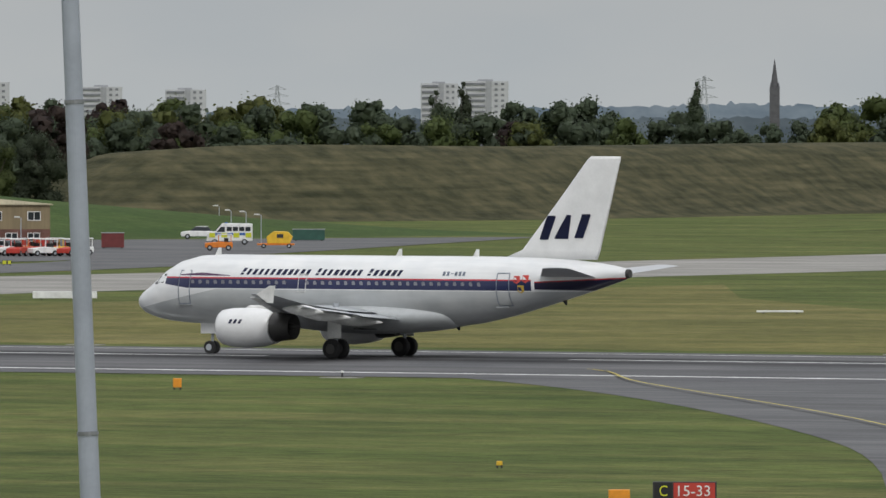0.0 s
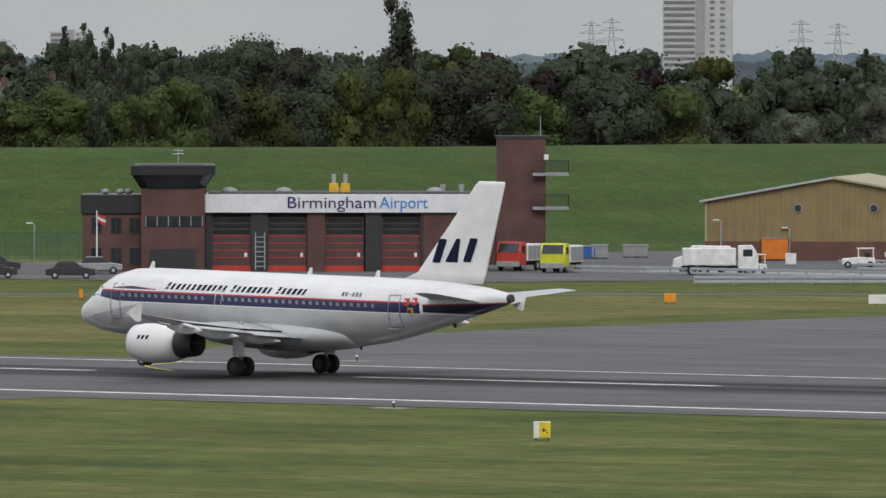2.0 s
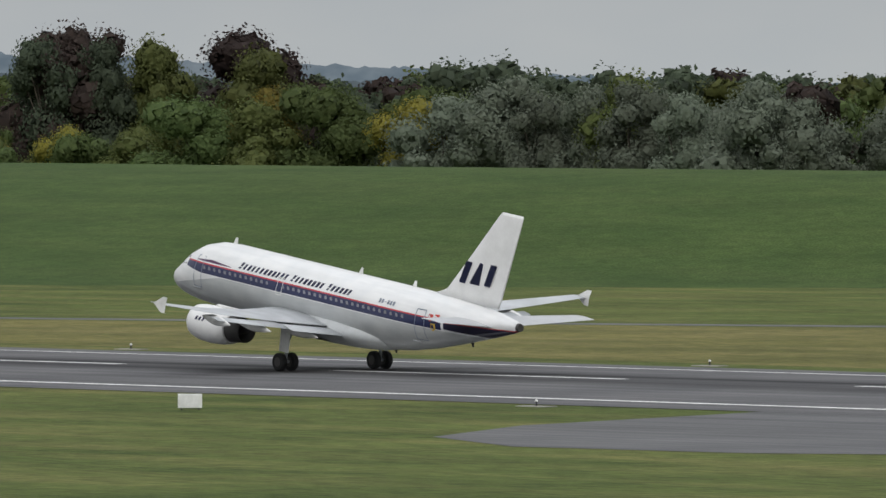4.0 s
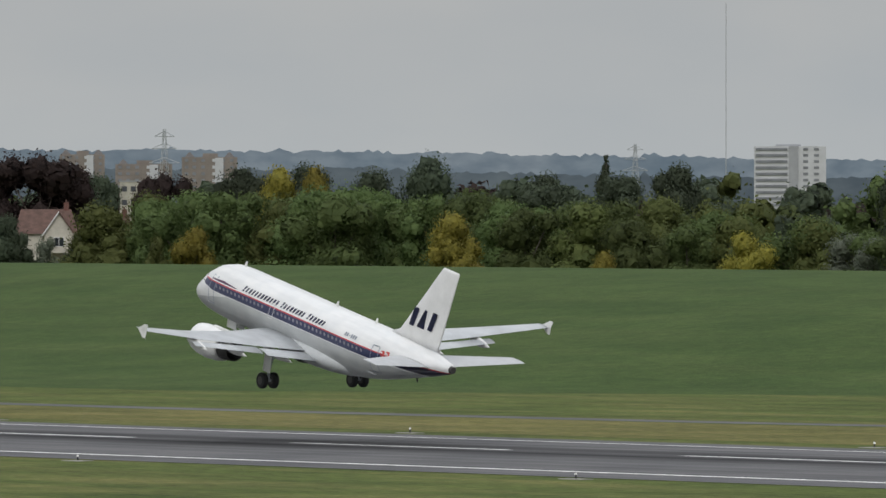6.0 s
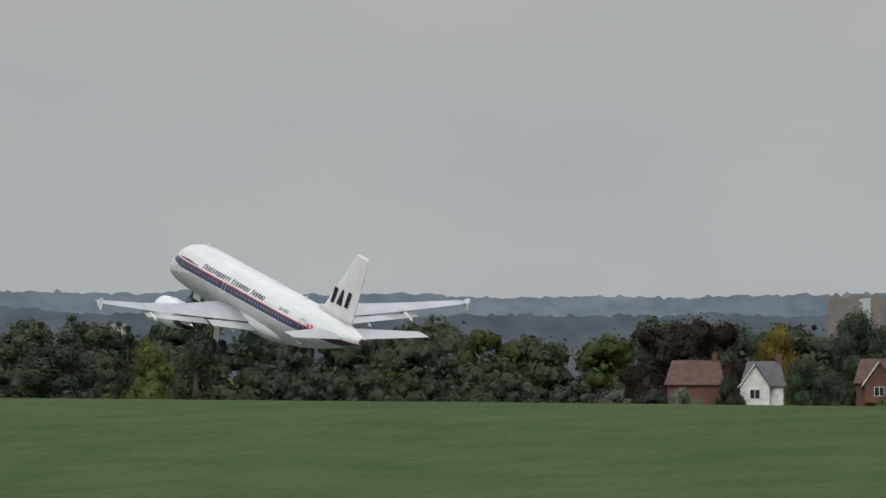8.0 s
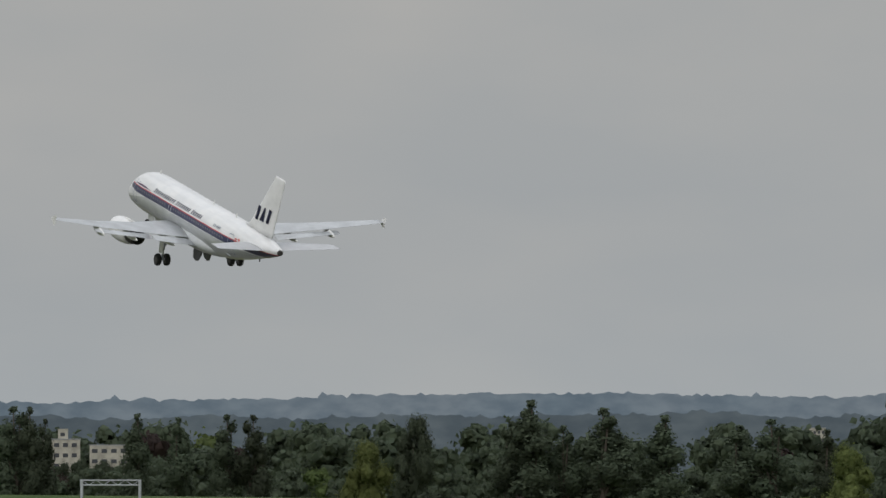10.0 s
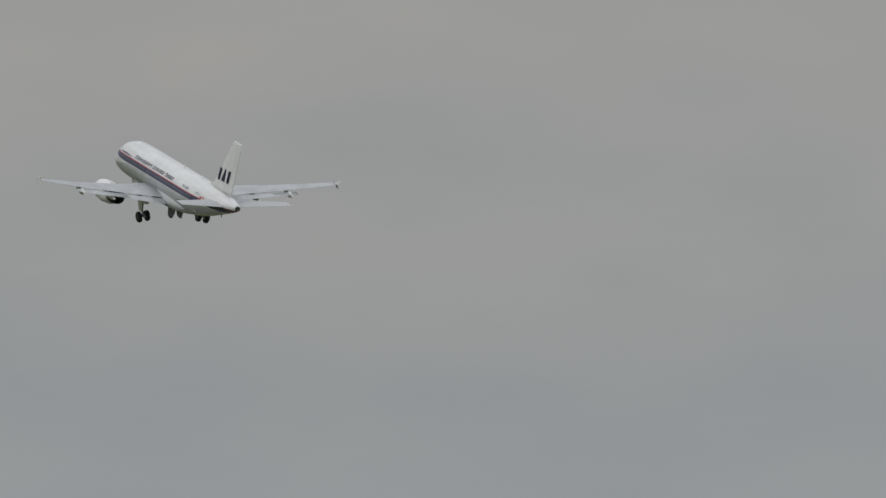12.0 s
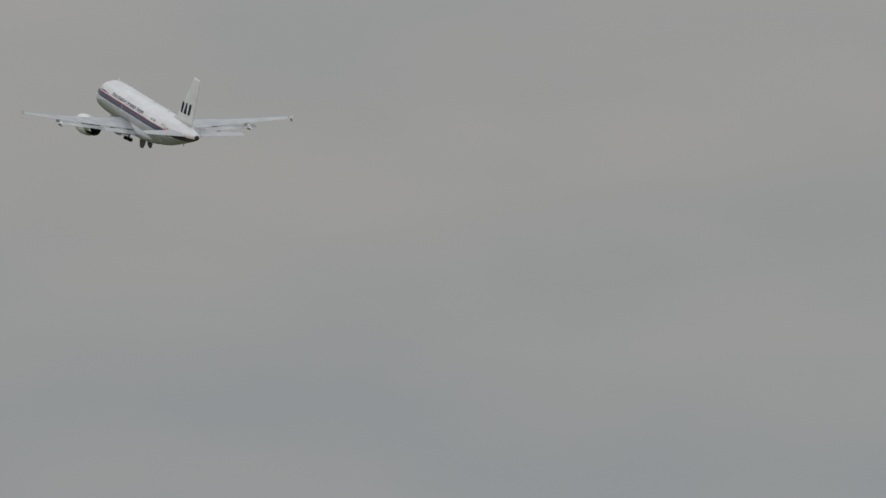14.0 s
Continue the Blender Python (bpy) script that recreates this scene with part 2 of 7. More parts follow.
def thing(name, matrix, label, category, group="", kind=""):
    ob = new(name)
    ob.empty_display_size = 0.5
    ob.matrix_basis = matrix
    return tagged(ob, label, category, group, kind)


def add_box(bm, x0, x1, y0, y1, z0, z1, bevel=0.0):
    vs = [bm.verts.new((x, y, z)) for z in (z0, z1) for y in (y0, y1) for x in (x0, x1)]
    fs = [bm.faces.new([vs[i] for i in q]) for q in ((0, 2, 3, 1), (4, 5, 7, 6), (0, 1, 5, 4), (2, 6, 7, 3), (0, 4, 6, 2), (1, 3, 7, 5))]
    if bevel:
        es = {e for f in fs for e in f.edges}
        bmesh.ops.bevel(bm, geom=list(es), offset=bevel, segments=1, affect='EDGES', profile=0.7)
    return bm


def box(x0, x1, y0, y1, z0, z1, bevel=0.0):
    return add_box(bmesh.new(), x0, x1, y0, y1, z0, z1, bevel)


def prism(pts, y0, y1):
    """An (x, z) outline drawn out from y0 to y1."""
    bm = bmesh.new()
    a = [bm.verts.new((x, y0, z)) for x, z in pts]
    b = [bm.verts.new((x, y1, z)) for x, z in pts]
    n = len(pts)
    bm.faces.new(a)
    bm.faces.new(b[::-1])
    for i in range(n):
        bm.faces.new((a[i], b[i], b[(i + 1) % n], a[(i + 1) % n]))
    bmesh.ops.recalc_face_normals(bm, faces=bm.faces)
    return bm


def add_tube(bm, p, q, r0, r1=None, n=10, cap=True):
    p, q = Vector(p), Vector(q)
    r1 = r0 if r1 is None else r1
    d = (q - p).normalized()
    u = d.cross(Vector((0, 0, 1)) if abs(d.z) < 0.9 else Vector((1, 0, 0))).normalized()
    v = d.cross(u)
    ra, rb = [], []
    for i in range(n):
        a = 2 * math.pi * i / n
        o = u * math.cos(a) + v * math.sin(a)
        ra.append(bm.verts.new(p + o * r0))
        rb.append(bm.verts.new(q + o * r1))
    for i in range(n):
        bm.faces.new((ra[i], ra[(i + 1) % n], rb[(i + 1) % n], rb[i]))
    if cap:
        bm.faces.new(ra[::-1])
        bm.faces.new(rb)
    return bm


def tube(p, q, r0, r1=None, n=10):
    return add_tube(bmesh.new(), p, q, r0, r1, n)


def add_loft(bm, rings, close_ends=True):
    vr = [[bm.verts.new(p) for p in ring] for ring in rings]
    n = len(rings[0])
    for a, b in zip(vr, vr[1:]):
        for i in range(n):
            bm.faces.new((a[i], a[(i + 1) % n], b[(i + 1) % n], b[i]))
    if close_ends:
        bm.faces.new(vr[0][::-1])
        bm.faces.new(vr[-1])
    return bm


def loft(rings, close_ends=True):
    bm = add_loft(bmesh.new(), rings, close_ends)
    bmesh.ops.recalc_face_normals(bm, faces=bm.faces)
    return bm


def wheel_mesh(r, w):
    """Tyre with rounded shoulders, axle along y."""
    prof = [(r * 0.55, -w / 2), (r * 0.86, -w / 2), (r * 0.97, -w * 0.36), (r, -w * 0.12), (r, w * 0.12), (r * 0.97, w * 0.36), (r * 0.86, w / 2), (r * 0.55, w / 2)]
    return loft([[(math.cos(2 * math.pi * i / 20) * a, b, math.sin(2 * math.pi * i / 20) * a) for i in range(20)] for a, b in prof])


# ---- the airliner ----
TAIL_GREY = plain("tailplane_grey", (0.5, 0.51, 0.53), 0.4, 0, 0.06)
DOOR_GREY = plain("gear_door_grey", (0.07, 0.072, 0.078), 0.5)


def livery():
    """White crown, navy cheat line with a red pinstripe, pale grey belly."""
    m, nt, b = nodes("airliner_paint", 0.32)
    b.inputs["Coat Weight"].default_value = 0.25
    tc = nt.nodes.new("ShaderNodeTexCoord")
    sp = nt.nodes.new("ShaderNodeSeparateXYZ")
    nt.links.new(tc.outputs["Object"], sp.inputs[0])
    x, z = sp.outputs[0], sp.outputs[2]
    gt = lambda a, c: calc(nt, 'GREATER_THAN', a, c)
    lt = lambda a, c: calc(nt, 'LESS_THAN', a, c)
    both = lambda a, c: calc(nt, 'MULTIPLY', a, c)
    white = noise_colour(nt, (0.76, 0.77, 0.78), (0.82, 0.82, 0.82), 0.8, 4)
    grey = noise_colour(nt, (0.47, 0.49, 0.5), (0.53, 0.545, 0.55), 0.9, 5)
    # belly grey, rising slightly toward the tail and falling at the nose
    nose_drop = calc(nt, 'MULTIPLY', calc(nt, 'MAXIMUM', calc(nt, 'SUBTRACT', x, 9.5), 0.0), 0.2)
    edge = calc(nt, 'SUBTRACT', 3.88, nose_drop)
    col = mixed(nt, white, grey, calc(nt, 'LESS_THAN', z, edge))
    # cheat line
    taper = calc(nt, 'MULTIPLY', calc(nt, 'MAXIMUM', calc(nt, 'SUBTRACT', x, 11.6), 0.0), 0.13)
    lo = calc(nt, 'ADD', 3.93, taper)
    hi = 4.5
    inx = both(lt(x, 13.3), gt(x, -12.0))
    col = mixed(nt, col, (0.012, 0.018, 0.075), both(both(gt(z, lo), lt(z, hi)), inx))
    col = mixed(nt, col, (0.5, 0.03, 0.045), both(both(gt(z, hi), lt(z, hi + 0.085)), inx))
    # feather at the front
    col = mixed(nt, col, (0.07, 0.02, 0.07), both(both(gt(z, 4.66), lt(z, calc(nt, 'SUBTRACT', 4.84, calc(nt, 'MULTIPLY', calc(nt, 'ABSOLUTE', calc(nt, 'SUBTRACT', x, 10.6)), 0.07)))), both(gt(x, 8.6), lt(x, 12.2))))
    # navy wedge under the tail cone
    wedge = calc(nt, 'ADD', 4.44, calc(nt, 'MULTIPLY', calc(nt, 'ADD', x, 13.0), -0.05))
    col = mixed(nt, col, (0.016, 0.014, 0.045), both(both(lt(z, wedge), lt(x, -12.2)), gt(z, calc(nt, 'ADD', 4.02, calc(nt, 'MULTIPLY', calc(nt, 'ADD', x, 12.2), 0.02)))))
    col = mixed(nt, col, (0.45, 0.03, 0.04), both(both(gt(z, wedge), lt(z, calc(nt, 'ADD', wedge, 0.07))), lt(x, -12.2)))
    # panel joints and streaks
    grime = noise_colour(nt, (0.88, 0.88, 0.88), (1.0, 1.0, 1.0), 1.0, 5, stretched(nt, 0.25, 2.0, 2.0), 0.3, 0.6)
    col = mixed(nt, col, grime, 1.0, 'MULTIPLY')
    nt.links.new(col, b.inputs["Base Color"])
    return m


PLANE_PAINT = livery()
PLANE_WHITE = plain("airliner_white", (0.8, 0.8, 0.8), 0.32, 0, 0.05, 0.8)
WING_GREY = plain("wing_grey", (0.5, 0.52, 0.54), 0.4, 0.1, 0.1, 0.7)
NAVY = plain("navy_paint", (0.012, 0.018, 0.075), 0.4)
PALE_MARK = plain("pale_marking", (0.3, 0.34, 0.42), 0.5)
GLASS_DARK = plain("cabin_glass", (0.03, 0.035, 0.045), 0.15)
METAL = plain("burnished_metal", (0.07, 0.067, 0.065), 0.5, 0.4)
FLAG_RED = plain("badge_red", (0.6, 0.06, 0.05), 0.5)
FLAG_GOLD = plain("badge_gold", (0.6, 0.4, 0.06), 0.5)

NOSE = 16.1
SECTIONS = [(0.0, 3.07, 3.03, 0.02), (0.15, 3.42, 2.70, 0.40), (0.5, 3.72, 2.44, 0.74), (1.0, 4.03, 2.23, 1.05), (1.6, 4.46, 2.07, 1.33),
            (2.3, 5.02, 1.95, 1.58), (3.2, 5.50, 1.86, 1.78), (4.5, 5.82, 1.79, 1.93), (6.0, 5.90, 1.76, 1.975), (9.0, 5.90, 1.76, 1.975),
            (13.0, 5.90, 1.76, 1.975), (17.0, 5.90, 1.76, 1.975), (21.0, 5.90, 1.76, 1.975), (22.5, 5.90, 1.80, 1.97), (24.0, 5.90, 2.00, 1.93),
            (26.0, 5.89, 2.42, 1.80), (28.0, 5.86, 2.95, 1.58), (30.0, 5.76, 3.52, 1.25), (32.0, 5.55, 4.10, 0.82), (33.2, 5.36, 4.48, 0.52), (33.7, 5.25, 4.66, 0.34)]


def hull(s):
    """Top, bottom and half width of the fuselage s metres behind the nose."""
    for a, b in zip(SECTIONS, SECTIONS[1:]):
        if a[0] <= s <= b[0]:
            k = (s - a[0]) / (b[0] - a[0])
            return tuple(a[i] + k * (b[i] - a[i]) for i in (1, 2, 3))
    return SECTIONS[-1][1:]


def skin(s, z, side, out=0.0):
    """A point on the fuselage's skin at station s and height z; side 1 is to port."""
    t, b, w = hull(s)
    c, h = (t + b) / 2, (t - b) / 2
    k = max(-1, min(1, (z - c) / h))
    return (NOSE - s, side * (w * math.sqrt(1 - k * k) + out), z)


def foil(le, te, z, y, thick, n=9):
    """A closed aerofoil ring at span station y; le and te are stations behind the nose."""
    up, dn = [], []
    for i in range(n + 1):
        k = (1 - math.cos(math.pi * i / n)) / 2
        t = thick * (te - le) * 2.6 * (math.sqrt(k + 1e-6) * 0.55 - k * 0.22 - k * k * 0.33)
        camb = (te - le) * 0.02 * 4 * k * (1 - k)
        x = NOSE - (le + k * (te - le))
        up.append((x, y, z + t * 0.6 + camb))
        dn.append((x, y, z - t * 0.4 + camb))
    return up + dn[-2:0:-1]


def vfoil(le, te, z, thick, y0=0.0, n=8):
    up, dn = [], []
    for i in range(n + 1):
        k = (1 - math.cos(math.pi * i / n)) / 2
        t = thick * (te - le) * 1.3 * (math.sqrt(k + 1e-6) * 0.55 - k * 0.22 - k * k * 0.33)
        x = NOSE - (le + k * (te - le))
        up.append((x, y0 + t, z))
        dn.append((x, y0 - t, z))
    return up + dn[-2:0:-1]


def slanted_marks(parent, name, material, s0, z0, side, words, h, w, gap, word_gap, lean, seed):
    """Letter-sized slanted marks laid on the skin, in words of the given lengths."""
    rnd = random.Random(seed)
    s = s0
    for n in words:
        for i in range(n):
            hh = h * (1.18 if i == 0 else 1.0)
            bm = bmesh.new()

            def patch(a0, a1, b0, b1):
                q = [skin(a0 - lean * b0, z0 + b0, side, 0.012), skin(a1 - lean * b0, z0 + b0, side, 0.012), skin(a1 - lean * b1, z0 + b1, side, 0.012), skin(a0 - lean * b1, z0 + b1, side, 0.012)]
                bm.faces.new([bm.verts.new(p) for p in q])

            patch(s, s + w * (0.56 + 0.22 * rnd.random()), 0, hh)
            bmesh.ops.solidify(bm, geom=bm.faces[:], thickness=0.006)
            part(name, bm, material, parent)
            s += w + gap
        s += word_gap


def build_airliner():
    jet = thing("airliner", pose(-257, 0, 0, 0, 0, 180), "white twin-engined jet airliner with navy cheat line, taking off", "airliner")
    # fuselage
    rings = []
    dense = []
    for a, b in zip(SECTIONS, SECTIONS[1:]):
        k = max(1, round((b[0] - a[0]) / 0.8))
        dense += [a[0] + (b[0] - a[0]) * i / k for i in range(k)]
    dense.append(SECTIONS[-1][0])
    for s in dense:
        t, b, w = hull(s)
        c, h = (t + b) / 2, (t - b) / 2
        rings.append([(NOSE - s, w * math.cos(2 * math.pi * i / 48), c + h * math.sin(2 * math.pi * i / 48)) for i in range(48)])
    part("fuselage", loft(rings), PLANE_PAINT, jet, smooth=True)
    # belly fairing
    fr = []
    for i in range(25):
        k = i / 24
        s = 10.0 + 12.6 * k
        g = math.sin(math.pi * k) ** 0.55
        fr.append([(NOSE - s, (1.2 + 1.0 * g) * math.cos(2 * math.pi * j / 28), 2.45 - 0.1 * g + (0.55 + 0.5 * g) * math.sin(2 * math.pi * j / 28)) for j in range(28)])
    part("belly_fairing", loft(fr), plain("fairing_grey", (0.5, 0.52, 0.53), 0.35, 0, 0.06), jet, "pale grey wing root fairing", smooth=True)
    # tail cone outlet
    wings = []
    part("exhaust_outlet", tube((NOSE - 33.6, 0, 4.95), (NOSE - 33.9, 0, 4.97), 0.3, 0.24, 16), METAL, jet, "dark metal tail outlet")
    # fin and tailplane
    bm = loft([vfoil(25.2, 31.7, 5.75, 0.10), vfoil(26.6, 31.9, 6.3, 0.11), vfoil(28.9, 32.6, 9.0, 0.11), vfoil(31.0, 33.25, 11.55, 0.10), vfoil(31.25, 33.25, 11.76, 0.05)])
    part("tail_fin", bm, PLANE_WHITE, jet, "white swept tail fin", smooth=True)
    for i, (s, z) in enumerate(((27.75, 6.9), (28.92, 6.95), (30.1, 7.0))):
        # three slanted bold shapes on both faces of the fin
        for side in (1, -1):
            y = side * (0.165 - 0.012 * i)
            bm = bmesh.new()
            w0, w1 = (0.95, 0.3) if i == 1 else (0.58, 0.58)
            pts = [(s + 0.4 - w0 / 2, 0.06), (s + 0.46 - w0 / 2, 0), (s + 0.4 + w0 / 2, 0), (s + 0.92 + w1 / 2, 1.34), (s + 0.86 + w1 / 2, 1.4), (s + 0.92 - w1 / 2, 1.4)]
            bm.faces.new([bm.verts.new((NOSE - a, y, z + b)) for a, b in pts])
            bmesh.ops.solidify(bm, geom=bm.faces[:], thickness=0.02)
            part("fin_emblem", bm, NAVY, jet, "navy slanted shape")
    for side in (1, -1):
        bm = loft([foil(28.2, 32.0, 4.72, side * 0.7, 0.1), foil(28.9, 32.3, 4.85, side * 1.8, 0.1), foil(31.65, 33.5, 5.32, side * 6.15, 0.09), foil(31.9, 33.5, 5.33, side * 6.25, 0.04)])
        part("tailplane", bm, TAIL_GREY, jet, "pale grey tailplane", smooth=True)
        # wing
        bm = loft([foil(11.0, 17.9, 2.55, side * 1.6, 0.15), foil(12.15, 17.95, 2.75, side * 3.6, 0.13), foil(13.75, 18.15, 3.05, side * 6.4, 0.115),
                   foil(16.2, 18.95, 3.75, side * 11.5, 0.105), foil(18.55, 19.95, 4.62, side * 16.6, 0.09), foil(18.7, 20.0, 4.69, side * 17.0, 0.06)])
        wing = part("wing", bm, WING_GREY, jet, smooth=True)
        wings.append((wing, side))
        part("wingtip_fence", loft([vfoil(19.1, 20.3, 4.69, 0.04, side * 17.02), vfoil(20.05, 20.45, 5.2, 0.04, side * 17.06)]), WHITE, wing, "white wingtip fence")
        part("lower_fence", loft([vfoil(19.1, 20.3, 4.69, 0.04, side * 17.02), vfoil(19.85, 20.25, 4.2, 0.04, side * 17.04)]), WHITE, wing, "white wingtip fence")
        for y0, y1, a0, a1, z0, z1 in ((1.95, 6.2, 17.75, 18.05, 2.5, 2.98), (6.5, 12.6, 18.1, 19.05, 2.98, 3.85)):
            fl = bmesh.new()
            c0, c1 = (1.75, 1.45) if y0 < 3 else (1.4, 0.95)
            add_loft(fl, [foil(a0 + 0.05, a0 + c0, z0 - 0.06, side * y0, 0.075), foil(a1 + 0.05, a1 + c1, z1 - 0.05, side * y1, 0.075)])
            bmesh.ops.recalc_face_normals(fl, faces=fl.faces)
            # drooped about its leading edge
            bmesh.ops.rotate(fl, verts=fl.verts, cent=(NOSE - (a0 + a1) / 2, 0, (z0 + z1) / 2), matrix=Matrix.Rotation(radians(-9), 3, 'Y'))
            part("flap", fl, WING_GREY, wing, "lowered white flap", smooth=True)
        for y0, y1, l0, l1, z0, z1 in ((2.6, 5.2, 11.5, 13.0, 2.6, 2.88), (6.6, 16.2, 13.75, 18.3, 3.0, 4.5)):
            sl = loft([foil(l0 - 0.22, l0 + 0.5, z0 - 0.1, side * y0, 0.2), foil(l1 - 0.15, l1 + 0.3, z1 - 0.06, side * y1, 0.2)])
            part("slat", sl, WHITE, wing, "extended leading edge slat", smooth=True)
        for y, s0, s1, z in ((4.2, 15.6, 19.6, 2.35), (8.3, 16.4, 20.0, 2.92), (11.9, 17.6, 20.4, 3.5)):
            rr = [[(NOSE - (s0 + (s1 - s0) * k / 8), side * y + 0.19 * math.sin(math.pi * min(1, (k + 0.35) / 8.5)) * math.cos(2 * math.pi * j / 10),
                    z - 0.02 * k + 0.33 * math.sin(math.pi * min(1, (k + 0.35) / 8.5)) * math.sin(2 * math.pi * j / 10)) for j in range(10)] for k in range(9)]
            part("flap_track_fairing", loft(rr), WHITE, wing, "white pointed fairing", smooth=True)
        # engine
        eng = part("engine_cowl", loft([[(NOSE - s, side * 5.75 + r * math.cos(2 * math.pi * j / 32), 1.72 + dz + r * 1.0 * math.sin(2 * math.pi * j / 32)) for j in range(32)]
                                        for s, r, dz in ((10.3, 0.78, 0.0), (9.72, 0.84, 0), (9.55, 0.93, 0), (9.7, 1.03, 0), (10.3, 1.14, -0.02), (11.3, 1.18, -0.03), (12.4, 1.12, 0), (13.2, 0.98, 0.04), (13.25, 0.86, 0.04), (12.6, 0.84, 0.04))]), PLANE_WHITE, jet, "white engine cowl", smooth=True)
        part("fan", tube((NOSE - 10.25, side * 5.75, 1.72), (NOSE - 10.35, side * 5.75, 1.72), 0.8, 0.8, 28), DARK, eng, "dark engine fan")
        part("exhaust_nozzle", loft([[(NOSE - s, side * 5.75 + r * math.cos(2 * math.pi * j / 24), 1.77 + r * math.sin(2 * math.pi * j / 24)) for j in range(24)]
                                     for s, r in ((12.6, 0.9), (13.25, 0.88), (14.45, 0.74), (14.47, 0.68), (13.5, 0.6))]), METAL, eng, "dark burnished exhaust nozzle", smooth=True)
        part("exhaust_plug", tube((NOSE - 13.5, side * 5.75, 1.77), (NOSE - 14.9, side * 5.75, 1.8), 0.36, 0.06, 16), METAL, eng)
        part("pylon", loft([vfoil(10.9, 15.0, 2.75, 0.07, side * 5.75), vfoil(11.4, 16.2, 3.02, 0.07, side * 5.75)]), WHITE, eng, smooth=True)
        bm = bmesh.new()
        for k in range(3):
            a = 10.6 + 0.33 * k
            ang = [radians(d) for d in (12, 24)] if side > 0 else [radians(d) for d in (168, 156)]
            q = [(NOSE - a - 0.02, side * 5.75 + 1.18 * math.cos(ang[0]), 1.72 + 1.18 * math.sin(ang[0])), (NOSE - a - 0.2, side * 5.75 + 1.18 * math.cos(ang[0]), 1.72 + 1.18 * math.sin(ang[0])),
                 (NOSE - a - 0.3, side * 5.75 + 1.18 * math.cos(ang[1]), 1.72 + 1.18 * math.sin(ang[1])), (NOSE - a - 0.12, side * 5.75 + 1.18 * math.cos(ang[1]), 1.72 + 1.18 * math.sin(ang[1]))]
            bm.faces.new([bm.verts.new(p) for p in q])
        bmesh.ops.solidify(bm, geom=bm.faces[:], thickness=0.01)
        part("cowl_emblem", bm, NAVY, eng, "small navy slanted shapes")
    # cabin windows
    wm = None
    for side in (1, -1):
        for i in range(38):
            s = 4.95 + i * 0.535
            if i in (13, 14) or s > 25.4:
                continue
            p = skin(s, 4.25, side, 0.006)
            if wm is None:
                bm = bmesh.new()
                ring = [(0.115 * math.copysign(abs(math.cos(a)) ** 0.6, math.cos(a)), 0, 0.165 * math.copysign(abs(math.sin(a)) ** 0.6, math.sin(a))) for a in [2 * math.pi * k / 12 for k in range(12)]]
                add_loft(bm, [[(x, -0.012, z) for x, y, z in ring], [(x, 0.012, z) for x, y, z in ring]])
                wm = part("cabin_window", bm, plain("cabin_pane", (0.3, 0.3, 0.34), 0.25), jet).data
                for o in jet.children:
                    if o.data is wm:
                        o.matrix_basis = pose(*p, -side * 12)
                continue
            shared("cabin_window", wm, jet, pose(*p, -side * 12))
        # doors outlines
        for s, w, z0, z1 in ((3.9, 0.82, 3.0, 4.95), (25.9, 0.8, 3.05, 4.95), (12.35, 0.52, 3.75, 4.8)):
            bm = bmesh.new()
            for a0, a1, b0, b1 in ((s - 0.03, s + 0.03, z0, z1), (s + w - 0.03, s + w + 0.03, z0, z1), (s, s + w, z0 - 0.03, z0 + 0.03), (s, s + w, z1 - 0.03, z1 + 0.03)):
                n = max(1, round((b1 - b0) / 0.25))
                for j in range(n):
                    za, zb = b0 + (b1 - b0) * j / n, b0 + (b1 - b0) * (j + 1) / n
                    bm.faces.new([bm.verts.new(p) for p in (skin(a0, za, side, 0.01), skin(a1, za, side, 0.01), skin(a1, zb, side, 0.01), skin(a0, zb, side, 0.01))])
            bmesh.ops.solidify(bm, geom=bm.faces[:], thickness=0.006)
            part("door_outline", bm, PALE_MARK if w > 0.6 else WHITE, jet, "cabin door seam")
            part("door_step", box(NOSE - s - w - 0.05, NOSE - s + 0.05, side * (hull(s)[2] - 0.14), side * (hull(s)[2] - 0.02), z0 - 0.1, z0 - 0.04), GREY, jet) if w > 0.6 else None
        slanted_marks(jet, "name_mark", NAVY, 8.2, 4.74, side, (12, 8, 6), 0.34, 0.36, 0.05, 0.3, -0.45, 4)
        for k in range(6):
            bm = bmesh.new()
            a = 22.2 + 0.27 * k
            bm.faces.new([bm.verts.new(p) for p in (skin(a, 4.78, side, 0.012), skin(a + 0.17, 4.78, side, 0.012), skin(a + 0.17, 5.02, side, 0.012), skin(a, 5.02, side, 0.012))] if k != 2 else [bm.verts.new(p) for p in (skin(a, 4.87, side, 0.012), skin(a + 0.17, 4.87, side, 0.012), skin(a + 0.17, 4.92, side, 0.012), skin(a, 4.92, side, 0.012))])
            bmesh.ops.solidify(bm, geom=bm.faces[:], thickness=0.006)
            part("registration_bar", bm, PALE_MARK, jet)
        for s, z, mat in ((27.0, 4.35, FLAG_RED), (27.55, 4.4, FLAG_RED), (27.25, 3.8, FLAG_GOLD)):
            bm = bmesh.new()
            bm.faces.new([bm.verts.new(skin(s + a, z + b, side, 0.012)) for a, b in ((0, 0.1), (0.2, -0.02), (0.4, 0.1), (0.4, 0.45), (0, 0.45))])
            bmesh.ops.solidify(bm, geom=bm.faces[:], thickness=0.008)
            part("crest", bm, mat, jet, "small painted crest")
